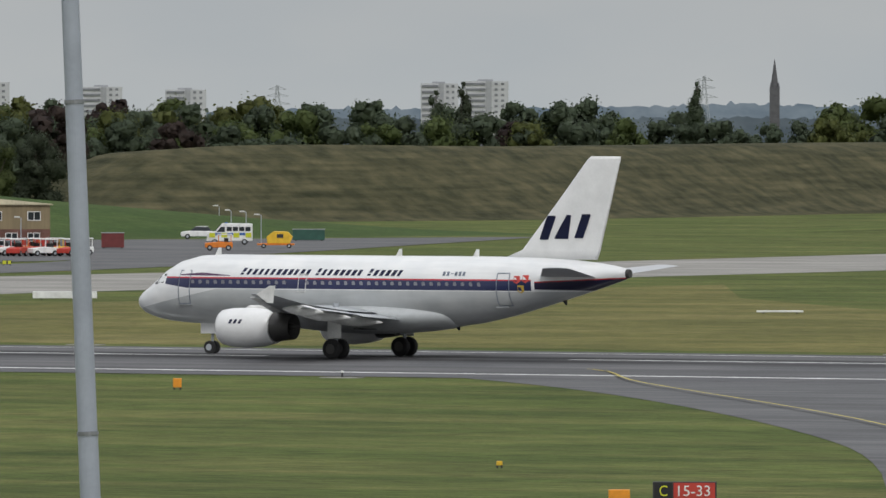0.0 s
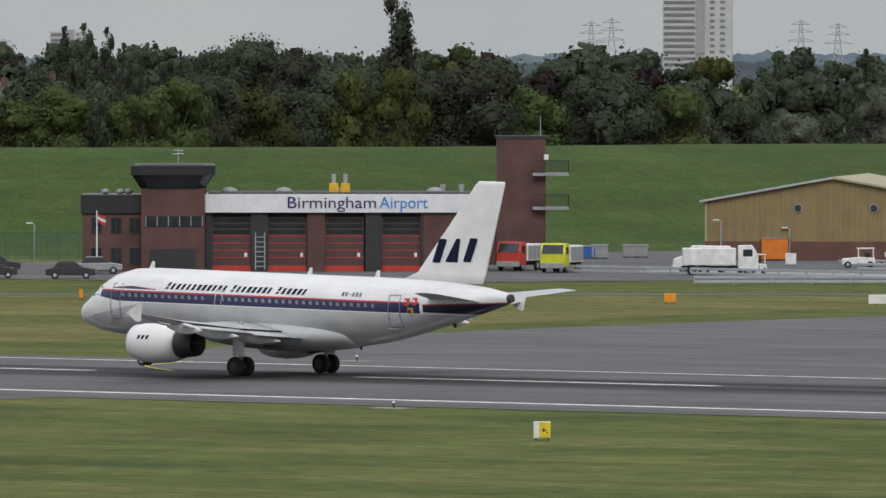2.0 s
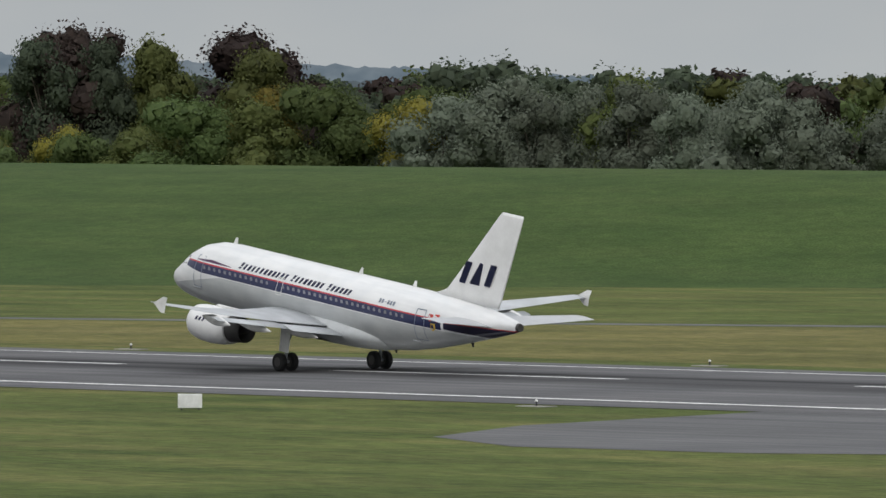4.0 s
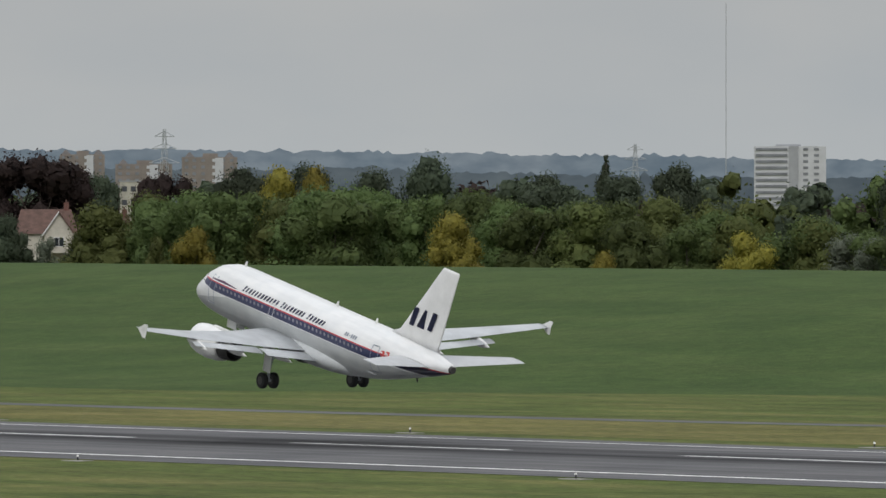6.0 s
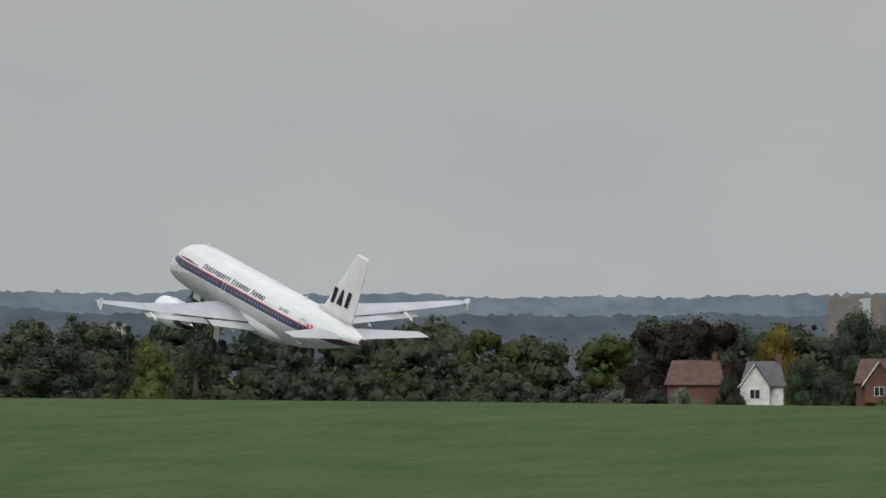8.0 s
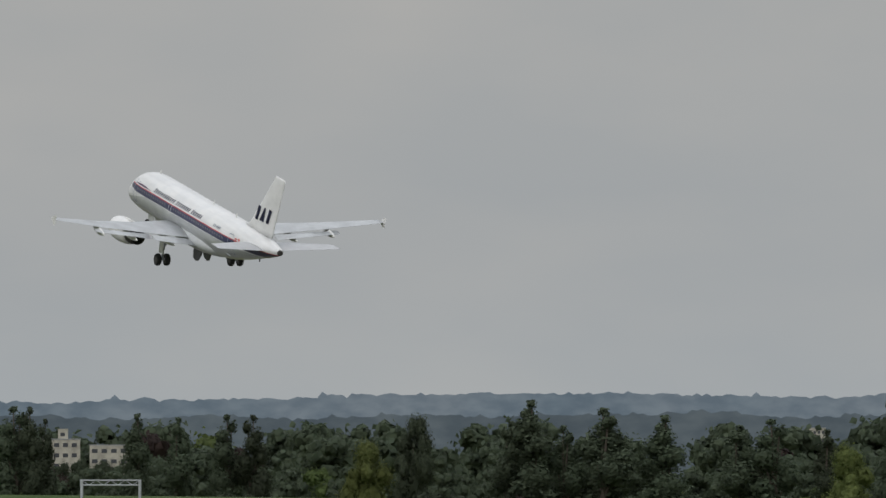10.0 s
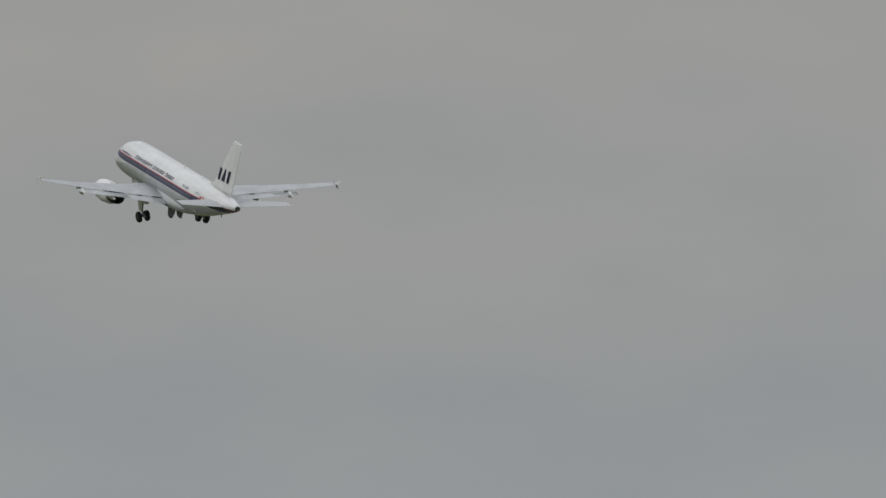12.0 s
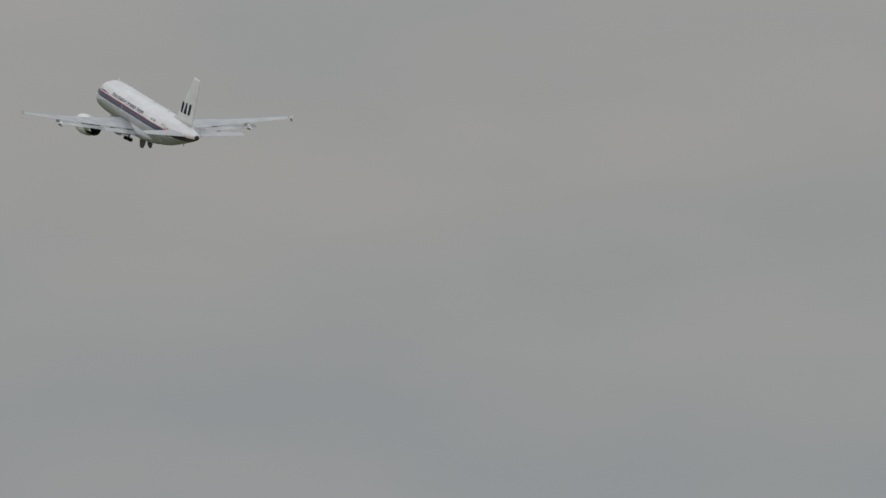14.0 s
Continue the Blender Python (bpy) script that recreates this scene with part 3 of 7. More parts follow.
        # cockpit glass
        for s0, s1, za, zb in ((1.72, 2.1, 4.12, 4.58), (2.18, 2.62, 4.2, 4.72)):
            bm = bmesh.new()
            bm.faces.new([bm.verts.new(p) for p in (skin(s0, za, side, 0.015), skin(s1, za, side, 0.015), skin(s1 + 0.12, zb, side, 0.015), skin(s0 + 0.3, zb, side, 0.015))])
            bmesh.ops.solidify(bm, geom=bm.faces[:], thickness=0.01)
            part("cockpit_window", bm, GLASS_DARK, jet, "dark cockpit glass")
    for s in (5.3, 17.9, 23.2):
        part("antenna", loft([vfoil(s, s + 0.45, 5.86, 0.08), vfoil(s + 0.25, s + 0.45, 6.3, 0.06)]), WHITE, jet)
    for s in (22.0, 29.3):
        t, b, w = hull(s)
        part("belly_antenna", loft([vfoil(s, s + 0.35, b + 0.05, 0.08), vfoil(s + 0.2, s + 0.35, b - 0.22, 0.06)]), DARK, jet)
    # landing gear; each leg folds about its own hinge
    gears = []
    for side in (1, -1):
        hinge = (-0.05, side * 3.8, 2.55)
        bm = tube((0, 0, 0.7), (0, 0, -1.0), 0.17, 0.16, 12)
        add_tube(bm, (0, 0, -1.0), (0, 0, -1.98), 0.11, 0.11, 12)
        add_tube(bm, (0, -0.62, -1.97), (0, 0.62, -1.97), 0.1, 0.1, 10)
        add_tube(bm, (0, 0, -0.9), (0.5, -side * 0.9, 0.1), 0.06, 0.06, 8)
        leg = part("main_gear", bm, STEEL, jet, "folding main landing gear leg", matrix=pose(*hinge))
        part("gear_fairing", box(-0.5, 0.45, side * 0.2, side * 0.25, -1.35, 0.1, 0.02), WHITE, leg, "white leg door")
        for o in (-0.46, 0.46):
            part("tyre", wheel_mesh(0.585, 0.4), BLACK, leg, "black tyre", matrix=pose(0, o, -1.965))
            part("hub", tube((0, o - 0.21, -1.965), (0, o + 0.21, -1.965), 0.3, 0.3, 14), METAL, leg)
        # belly door hinged near the keel
        dr = part("gear_door", loft([[(x, 0, z) for x, z in ((-0.95, 0), (0.95, 0), (1.0, -0.7), (0.75, -1.35), (0.1, -1.55), (-0.5, -1.4), (-0.9, -0.8))], [(x, side * 0.06, z) for x, z in ((-0.95, 0), (0.95, 0), (1.0, -0.7), (0.75, -1.35), (0.1, -1.55), (-0.5, -1.4), (-0.9, -0.8))]]), DOOR_GREY, jet, "hinged dark gear bay door", matrix=pose(-0.7, side * 0.35, 1.62, side * 88))
        gears.append((leg, dr, side, hinge))
    bm = tube((0, 0, 0), (0.12, 0, -1.75), 0.11, 0.08, 10)
    add_tube(bm, (0.12, -0.3, -1.75), (0.12, 0.3, -1.75), 0.06, 0.06, 8)
    nose_leg = part("nose_gear", bm, STEEL, jet, "folding nose gear leg", matrix=pose(10.9, 0, 2.14))
    for o in (-0.24, 0.24):
        part("tyre", wheel_mesh(0.39, 0.24), BLACK, nose_leg, "black tyre", matrix=pose(0.12, o, -1.75))
        part("hub", tube((0.12, o - 0.13, -1.75), (0.12, o + 0.13, -1.75), 0.2, 0.2, 12), STEEL, nose_leg)
    for side in (1, -1):
        part("nose_gear_door", box(10.3, 11.6, side * 0.32, side * 0.36, 1.2, 1.9, 0.02), PLANE_WHITE, jet)
    return jet, gears, nose_leg, wings


JET, GEARS, NOSE_LEG, WINGS = build_airliner()


# ---- ground, runway, taxiways ----
def sheet(name, pts, z, material, label, category, hole=None):
    bm = bmesh.new()
    bm.faces.new([bm.verts.new((x, y, z)) for x, y in pts])
    bmesh.ops.recalc_face_normals(bm, faces=bm.faces)
    if bm.faces[:][0].normal.z < 0:
        bmesh.ops.reverse_faces(bm, faces=bm.faces[:])
    return tagged(link(name, bm, material), label, category, "", "structure")


sheet("ground", [(-5200, -1500), (1500, -1500), (1500, 5200), (-5200, 5200)], 0.0, GRASS, "mown airfield grass with dry streaks", "grass")


RUNWAY_Y = -7.0


def build_runway():
    bm = bmesh.new()
    prof = [(-33.0, 0.03), (-26.5, 0.06), (-11, 0.2), (0, 0.27), (11, 0.2), (22.5, 0.06), (28.5, 0.03)]
    a = [bm.verts.new((900, y, z)) for y, z in prof]
    b = [bm.verts.new((-2400, y, z)) for y, z in prof]
    for i in range(6):
        bm.faces.new((a[i], a[i + 1], b[i + 1], b[i]))
    bmesh.ops.recalc_face_normals(bm, faces=bm.faces)
    if bm.faces[:][0].normal.z < 0:
        bmesh.ops.reverse_faces(bm, faces=bm.faces[:])
    rw = tagged(link("runway", bm, RUNWAY), "grey asphalt runway with tyre-darkened middle", "runway", "", "structure")
    rw.location.y = RUNWAY_Y

    def lay(name, x0, x1, y0, y1):
        zs = lambda y: float(np.interp(y, [p[0] for p in prof], [p[1] for p in prof])) + 0.012
        bm = bmesh.new()
        bm.faces.new([bm.verts.new(p) for p in ((x0, y0, zs(y0)), (x1, y0, zs(y0)), (x1, y1, zs(y1)), (x0, y1, zs(y1)))])
        part(name, bm, LINE, rw)

    for y in (-26.0, 22.3):
        lay("edge_line", -2400, 900, y - 0.45, y + 0.45)
    for k in range(40):
        x = 120 - 47.5 * k
        lay("centre_dash", x - 27, x, -0.45, 0.45)
    for y in (-17.5, 9.5):
        lay("aiming_mark", -322, -294, y - 1.5, y + 1.5)
    return rw


build_runway()


def strip(name, path, width, z, material, label, category):
    bm = bmesh.new()
    P = [Vector((x, y, z)) for x, y in path]
    prev = None
    for i, p in enumerate(P):
        d = (P[min(i + 1, len(P) - 1)] - P[max(i - 1, 0)]).normalized()
        n = Vector((-d.y, d.x, 0))
        w = width[i] if isinstance(width, (list, tuple)) else width
        cur = (bm.verts.new(p + n * w / 2), bm.verts.new(p - n * w / 2))
        if prev:
            bm.faces.new((prev[0], prev[1], cur[1], cur[0]))
        prev = cur
    bmesh.ops.recalc_face_normals(bm, faces=bm.faces)
    if bm.faces[:][0].normal.z < 0:
        bmesh.ops.reverse_faces(bm, faces=bm.faces[:])
    return tagged(link(name, bm, material), label, category, "", "structure")


def bend(pts, n=6):
    """Smooth path through the points."""
    out = []
    P = [Vector(p) for p in pts]
    for i in range(len(P) - 1):
        a, b, c, d = P[max(i - 1, 0)], P[i], P[i + 1], P[min(i + 2, len(P) - 1)]
        for k in range(n):
            t = k / n
            out.append(tuple(0.5 * ((2 * b) + (c - a) * t + (2 * a - 5 * b + 4 * c - d) * t * t + (3 * b - a - 3 * c + d) * t ** 3)))
    out.append(tuple(P[-1]))
    return out


strip("taxiway_asphalt", bend([(-372, 10), (-402, 36), (-420, 80), (-424, 125), (-425, 165)]), 52, 0.02, TARMAC, "grey asphalt taxiway leaving the runway", "taxiway")
strip("taxiway_concrete", bend([(-425, 165), (-426, 250), (-425, 340), (-430, 480), (-425, 620), (-400, 900)]), 50, 0.026, CONCRETE, "pale concrete taxiway beyond the asphalt", "taxiway")
strip("taxiway_spur", bend([(-458, 190), (-468, 250), (-476, 310), (-500, 380), (-560, 430)]), 20, 0.032, TARMAC, "dark asphalt link to the yard", "taxiway")
strip("taxiway_exit", bend([(-236, -8), (-197, -48), (-152, -108), (-117, -165), (-60, -275)]), 34, 0.018, TARMAC, "asphalt exit leading from the runway", "taxiway")
strip("exit_line", bend([(-262, -8), (-232.6, -19.7), (-210.8, -49.8), (-160, -118), (-110, -200)]), 0.15, 0.16, YLINE, "thin yellow taxi guide line", "line")
sheet("taxiway_stub", [(-376, -27), (-377, -50), (-381, -66), (-389, -79), (-401, -87), (-416, -89), (-430, -82), (-441, -66), (-448, -46), (-455, -27)], 0.018, TARMAC, "asphalt exit beside the runway", "taxiway")
strip("service_road", bend([(-444, 230), (-468, 208), (-494, 188), (-519, 168), (-546, 147), (-575, 124), (-640, 90), (-700, 69), (-780, 62), (-900, 61), (-1400, 60)]), 5, 0.014, TARMAC, "narrow asphalt perimeter road", "road")
sheet("apron", [(-610, 178), (-549, 195), (-530, 222), (-500, 232), (-505, 270), (-498, 310), (-503, 392), (-515, 430), (-560, 560), (-612, 470), (-615, 380), (-612, 300), (-624, 250), (-624, 190)], 0.038, TARMAC, "grey asphalt yard before the sheds", "apron")

sheet("dry_verge", [(-455, 29), (-1000, 29), (-2400, 29), (-2400, 56), (-900, 56), (-780, 57), (-700, 64), (-640, 84), (-575, 118), (-546, 140), (-519, 160), (-494, 180), (-470, 190), (-462, 120), (-452, 70)], 0.008, DRY_GRASS, "straw-coloured dry grass verge", "grass")
sheet("near_verge", [(-350, 29), (-368, 60), (-372, 110), (-374, 160), (-374, 260), (-340, 200), (-250, 90), (-150, 29)], 0.008, DRY_GRASS, "straw-coloured dry grass verge", "grass")

# ---- banks ----
CREST = [(-2000, 245, 9.0), (-1300, 245, 9.6), (-950, 245, 9.8), (-760, 250, 9.8), (-690, 285, 9.6), (-655, 330, 9.5), (-650, 400, 9.2), (-652, 470, 8.2), (-640, 515, 7.0), (-626, 555, 4.0), (-608, 600, 0.4)]


def ridge(name, crest, front, back, flat, material, label, rough=0.15, long_front=None):
    """An earth bank along a crest line: level top, sloping sides with slight unevenness."""
    pts = bend(crest, 10)
    bm = bmesh.new()
    prev = None
    for i, p in enumerate(pts):
        a, b = pts[max(i - 1, 0)], pts[min(i + 1, len(pts) - 1)]
        d = Vector((b[0] - a[0], b[1] - a[1], 0)).normalized()
        n = Vector((d.y, -d.x, 0))
        cur = []
        h = p[2]
        for k in range(9):
            u = k / 8
            s = u * u * (3 - 2 * u)
            fr = front if long_front is None else float(np.interp(p[0], (-860, -720), (long_front, front)))
            o = n * (flat / 2 + fr * (1 - u))
            z = h * s
            cur.append(bm.verts.new((p[0] + o.x, p[1] + o.y, z - 0.05 + rough * noise.noise((p[0] * 0.02, p[1] * 0.02, k * 0.7)) * (0.3 + s))))
        for k in range(5):
            u = k / 4
            o = n * (-flat / 2 - back * u)
            cur.append(bm.verts.new((p[0] + o.x, p[1] + o.y, h * (1 - u) - 0.05)))
        if prev:
            for k in range(len(cur) - 1):
                bm.faces.new((prev[k], prev[k + 1], cur[k + 1], cur[k]))
        prev = cur
    bmesh.ops.recalc_face_normals(bm, faces=bm.faces)
    return tagged(link(name, bm, material, smooth=True), label, "bank", "", "structure")


ridge("grass_bank", CREST, 44, 36, 4, BANK_GRASS, "long smooth green grass noise bank", long_front=140)
BUND = [(-708, 683, 0.3), (-704, 694, 7.0), (-700, 705, 9.3), (-686, 745, 9.6), (-690, 830, 9.8), (-688, 900, 10.0), (-660, 1010, 10.0), (-600, 1200, 9.8)]
ridge("rough_bund", BUND, 22, 25, 10, ROUGH_BANK, "steep brown rough grass bund with level top", 0.5)
ridge("low_mound", [(-560, 700, 0.2), (-520, 660, 2.2), (-455, 640, 3.0), (-400, 660, 2.5), (-330, 720, 0.3)], 60, 50, 10, GRASS, "low grassy rise", 0.2)


# ---- far hills ----
def hills():
    # Air haze is painted in: bluish colours that glow by emission, paler on the farther ridge.
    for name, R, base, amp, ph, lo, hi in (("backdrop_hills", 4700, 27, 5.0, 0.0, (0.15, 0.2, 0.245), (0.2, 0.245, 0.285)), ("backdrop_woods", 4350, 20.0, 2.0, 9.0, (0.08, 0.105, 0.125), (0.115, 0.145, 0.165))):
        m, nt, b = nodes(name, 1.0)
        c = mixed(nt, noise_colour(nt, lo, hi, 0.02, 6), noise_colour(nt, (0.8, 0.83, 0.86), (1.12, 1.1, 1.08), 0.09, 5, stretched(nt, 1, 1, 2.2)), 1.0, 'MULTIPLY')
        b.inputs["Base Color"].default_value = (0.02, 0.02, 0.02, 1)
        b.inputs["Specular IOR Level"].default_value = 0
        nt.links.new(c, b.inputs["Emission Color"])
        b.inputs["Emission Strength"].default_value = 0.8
        bm = bmesh.new()
        prev = None
        for i in range(0, 2401):
            a = radians(-80 + i * 0.025)
            x, y = R * math.sin(a), -455 + R * math.cos(a)
            k = float(np.interp(math.degrees(a), [-70, -62, -56, -51, -46, -40, -34, -28], [1.2, 1.25, 1.2, 0.95, 0.45, 0.35, 0.5, 0.55]))
            z = (base + amp * noise.noise((i * 0.008 + ph, 0, 0))) * k + 1.6 * noise.noise((i * 0.05 + ph, 3, 0)) + 2.6 * abs(noise.noise((i * 0.16 + ph, 7, 0))) + 2.0 * max(0.0, noise.noise((i * 0.5 + ph, 9, 0))) + 1.1 * noise.noise((i * 0.83 + ph, 5, 0))
            cur = (bm.verts.new((x, y, -1)), bm.verts.new((x, y, z)))
            if prev:
                bm.faces.new((prev[0], cur[0], cur[1], prev[1]))
            prev = cur
        tagged(link(name, bm, m, smooth=True), "distant wooded hills with haze painted in as glowing blue", "hills", "", "structure")


hills()


# ---- trees ----
def leaf_material(name, a, b, hue=0.0):
    m, nt, bs = nodes(name, 0.7)
    bs.inputs["Specular IOR Level"].default_value = 0.2
    g = nt.nodes.new("ShaderNodeNewGeometry")
    r = nt.nodes.new("ShaderNodeValToRGB")
    r.color_ramp.elements[0].color, r.color_ramp.elements[1].color = (*a, 1), (*b, 1)
    nt.links.new(g.outputs["Random Per Island"], r.inputs[0])
    oi = nt.nodes.new("ShaderNodeObjectInfo")
    hs = nt.nodes.new("ShaderNodeHueSaturation")
    v = nt.nodes.new("ShaderNodeMapRange")
    v.inputs[3].default_value, v.inputs[4].default_value = 0.7, 1.3
    nt.links.new(oi.outputs["Random"], v.inputs[0])
    nt.links.new(v.outputs[0], hs.inputs["Value"])
    h = nt.nodes.new("ShaderNodeMapRange")
    h.inputs[3].default_value, h.inputs[4].default_value = 0.485, 0.515
    nt.links.new(oi.outputs["Random"], h.inputs[0])
    nt.links.new(h.outputs[0], hs.inputs["Hue"])
    nt.links.new(r.outputs[0], hs.inputs["Color"])
    nt.links.new(hs.outputs[0], bs.inputs["Base Color"])
    # thin leaves let part of the light through
    tr = nt.nodes.new("ShaderNodeBsdfTranslucent")
    nt.links.new(hs.outputs[0], tr.inputs["Color"])
    mx = nt.nodes.new("ShaderNodeMixShader")
    mx.inputs[0].default_value = 0.4
    nt.links.new(bs.outputs[0], mx.inputs[1])
    nt.links.new(tr.outputs[0], mx.inputs[2])
    nt.links.new(mx.outputs[0], nt.nodes["Material Output"].inputs["Surface"])
    return m


LEAF = {"green": leaf_material("leaf_green", (0.090, 0.126, 0.045), (0.132, 0.174, 0.061)),
        "dark": leaf_material("leaf_dark", (0.062, 0.081, 0.053), (0.090, 0.112, 0.070)),
        "silver": leaf_material("leaf_silver", (0.161, 0.189, 0.140), (0.196, 0.224, 0.168)),
        "yellow": leaf_material("leaf_yellow", (0.221, 0.204, 0.046), (0.323, 0.281, 0.056)),
        "copper": leaf_material("leaf_copper", (0.041, 0.030, 0.028), (0.059, 0.041, 0.036)),
        "olive": leaf_material("leaf_olive", (0.100, 0.122, 0.039), (0.144, 0.164, 0.053))}
BARK = plain("bark", (0.09, 0.075, 0.06), 0.9, 0, 0.3, 3)


def crown_points(rnd, h, w, slim):
    """Lobes (centre, radius) of a crown h tall and w wide."""
    lobes = []
    n = 18 if not slim else 14
    for i in range(n):
        k = i / (n - 1)
        if slim:
            z = h * (0.1 + 0.86 * k)
            rr = w * 0.5 * (math.sin(math.pi * (0.14 + 0.8 * k)) ** 0.8)
            off = rr * 0.5
        else:
            z = h * rnd.uniform(0.28, 0.9)
            rr = w * 0.5 * math.sqrt(max(0.08, 1 - ((z / h - 0.48) / 0.53) ** 2))
            off = rr * rnd.uniform(0.25, 0.8)
        a = rnd.uniform(0, 2 * math.pi)
        r = (w * rnd.uniform(0.14, 0.25)) if not slim else max(0.3, rr * 0.62)
        lobes.append((Vector((off * math.cos(a), off * math.sin(a), z)), r))
    if not slim:
        lobes.append((Vector((0, 0, h * 0.88)), w * 0.17))
        lobes.append((Vector((0, 0, h * 0.5)), w * 0.33))
        for i in range(7):
            a = i * 0.9 + rnd.random()
            lobes.append((Vector((w * 0.32 * math.cos(a), w * 0.32 * math.sin(a), h * rnd.uniform(0.1, 0.3))), w * 0.19))
    return lobes


def ball(n):
    """Unit ball of n x n quads a side: corners (k, 4, 3)."""
    out = []
    for ax in range(3):
        for sg in (-1, 1):
            for i in range(n):
                for j in range(n):
                    q = []
                    for du, dv in ((0, 0), (1, 0), (1, 1), (0, 1)):
                        p = [0, 0, 0]
                        p[ax], p[(ax + 1) % 3], p[(ax + 2) % 3] = sg, math.tan((2 * (i + du) / n - 1) * math.pi / 4), math.tan((2 * (j + dv) / n - 1) * math.pi / 4) * sg
                        q.append(Vector(p).normalized())
                    out.append(q)
    return np.array(out)


BALLS = {n: ball(n) for n in (2, 3)}


def leaf_cloud(seed, lobes, leaves, size, slim, core=3):
    """Corners and normals (n, 4, 3) of small leaf clumps over the lobes, each lobe on a leafy core."""
    g = np.random.default_rng(seed)
    vol = np.array([r ** 2.2 for _, r in lobes])
    cnt = np.maximum(8, (leaves * vol / vol.sum()).astype(int))
    out, nor = [], []
    squash = np.array((1, 1, 1.5 if slim else 0.92))
    ball_q = BALLS[core]
    for (c, r), n in zip(lobes, cnt):
        for k in range(4 if core == 3 else 3):
            e = g.normal(size=3)
            e /= np.linalg.norm(e)
            turn = np.linalg.qr(g.normal(size=(3, 3)))[0]
            turn *= np.sign(np.linalg.det(turn))
            b = ball_q @ turn.T
            rough = g.uniform(0.86, 1.16, (len(b), 1, 1))
            bump = 1 + 0.3 * np.sin(b[..., 0] * 4 + k) * np.sin(b[..., 1] * 4.7 + seed)
            small = r * g.uniform(0.42, 0.6)
            out.append(np.array(c) + (e * r * g.uniform(0.16, 0.36) + b * bump[..., None] * rough * small) * squash)
            w = b * 0.7 + e * 0.4 + 0.42 * g.normal(size=(len(b), 1, 3))
            nor.append(w / np.linalg.norm(w, axis=2)[..., None])
        d = g.normal(size=(n, 3))
        d /= np.linalg.norm(d, axis=1)[:, None]
        rad = r * (0.5 + 0.55 * g.random(n) ** 0.7) * g.uniform(0.85, 1.22, n)
        p = np.array(c) + d * rad[:, None] * squash
        u = d + 0.45 * g.normal(size=(n, 3))
        u /= np.linalg.norm(u, axis=1)[:, None]
        v = np.cross(u, g.normal(size=(n, 3)))
        v /= np.linalg.norm(v, axis=1)[:, None]
        x = np.cross(u, v)
        s = (size * g.uniform(0.5, 1.3, n))[:, None]
        out.append(np.stack((p + v * s, p + x * s * 0.75 + u * s * 0.25, p - v * s, p - x * s * 0.75 + u * s * 0.25), axis=1))
        w = d * 0.85 + u * 0.2
        w /= np.linalg.norm(w, axis=1)[:, None]
        nor.append(np.repeat(w[:, None, :], 4, axis=1))
    return np.concatenate(out), np.concatenate(nor)


def quads_mesh(name, q, material):
    q, nor = q
    n = len(q)
    me = bpy.data.meshes.new(name)
    me.from_pydata(q.reshape(-1, 3).tolist(), [], np.arange(4 * n).reshape(n, 4).tolist())
    me.materials.append(material)
    me.update()
    me.polygons.foreach_set("use_smooth", np.ones(n, dtype=bool))
    me.normals_split_custom_set(nor.reshape(-1, 3).tolist())
    return me


def tree(name, colour, h, w, seed, slim=False, leaves=5000, size=0.19):
    """A tree h tall and w wide: tapered trunk, limbs, and a crown of many small leaf clumps."""
    rnd = random.Random(seed)
    t = thing(name, pose(0, 0, -80), {"green": "leafy green broadleaved tree", "dark": "dark green dense broadleaved tree", "silver": "grey-green willow-like tree", "yellow": "yellowing autumn tree",
                                   "copper": "dark copper-leaved tree", "olive": "olive green tree with light leaves"}[colour] + (" with slender upright crown" if slim else " in the wooded belt"), "tree", "trees of the wooded belt")
    bm = bmesh.new()
    add_tube(bm, (0, 0, 0), (0.1, 0.05, h * 0.55), 0.024 * h, 0.012 * h, 8)
    lobes = crown_points(rnd, h, w, slim)
    for c, r in lobes:
        add_tube(bm, (0.05, 0, min(h * 0.5, max(h * 0.15, c.z * 0.6))), c, 0.006 * h, 0.003 * h, 5)
    part("trunk", bm, BARK, t)
    o = new("crown", quads_mesh("crown", leaf_cloud(seed, lobes, leaves, size, slim), LEAF[colour]))
    o.parent = t
    return t


KINDS = {}
for i, (c, h, w, slim) in enumerate((("green", 14, 9.5, False), ("green", 14, 8, False), ("dark", 14, 9.5, False), ("dark", 14, 8.5, False), ("silver", 14, 8.5, False), ("silver", 14, 7.5, False), ("olive", 14, 9, False),
                                     ("yellow", 14, 8.5, False), ("copper", 14, 10.5, False), ("dark", 14, 3.4, True), ("green", 14, 4.6, True))):
    KINDS.setdefault((c, slim), []).append((tree("poplar_tree" if slim else "broadleaf_tree", c, h, w, 20 + i, slim, 7000 if slim else 17000, 0.12 if slim else 0.13), h))
USED = set()


def plant(colour, x, y, top, slim=False, fat=1.0, rnd=random.Random(5)):
    proto, h = rnd.choice(KINDS[(colour, slim)])
    k = top / h
    o = proto
    if proto in USED:
        o = copy_thing(proto, Matrix.Identity(4))
    USED.add(proto)
    o.matrix_basis = Matrix.LocRotScale((x, y, -0.05), Euler((0, 0, rnd.uniform(0, 6.28))), (k * fat * rnd.uniform(0.9, 1.15), k * fat * rnd.uniform(0.9, 1.15), k))


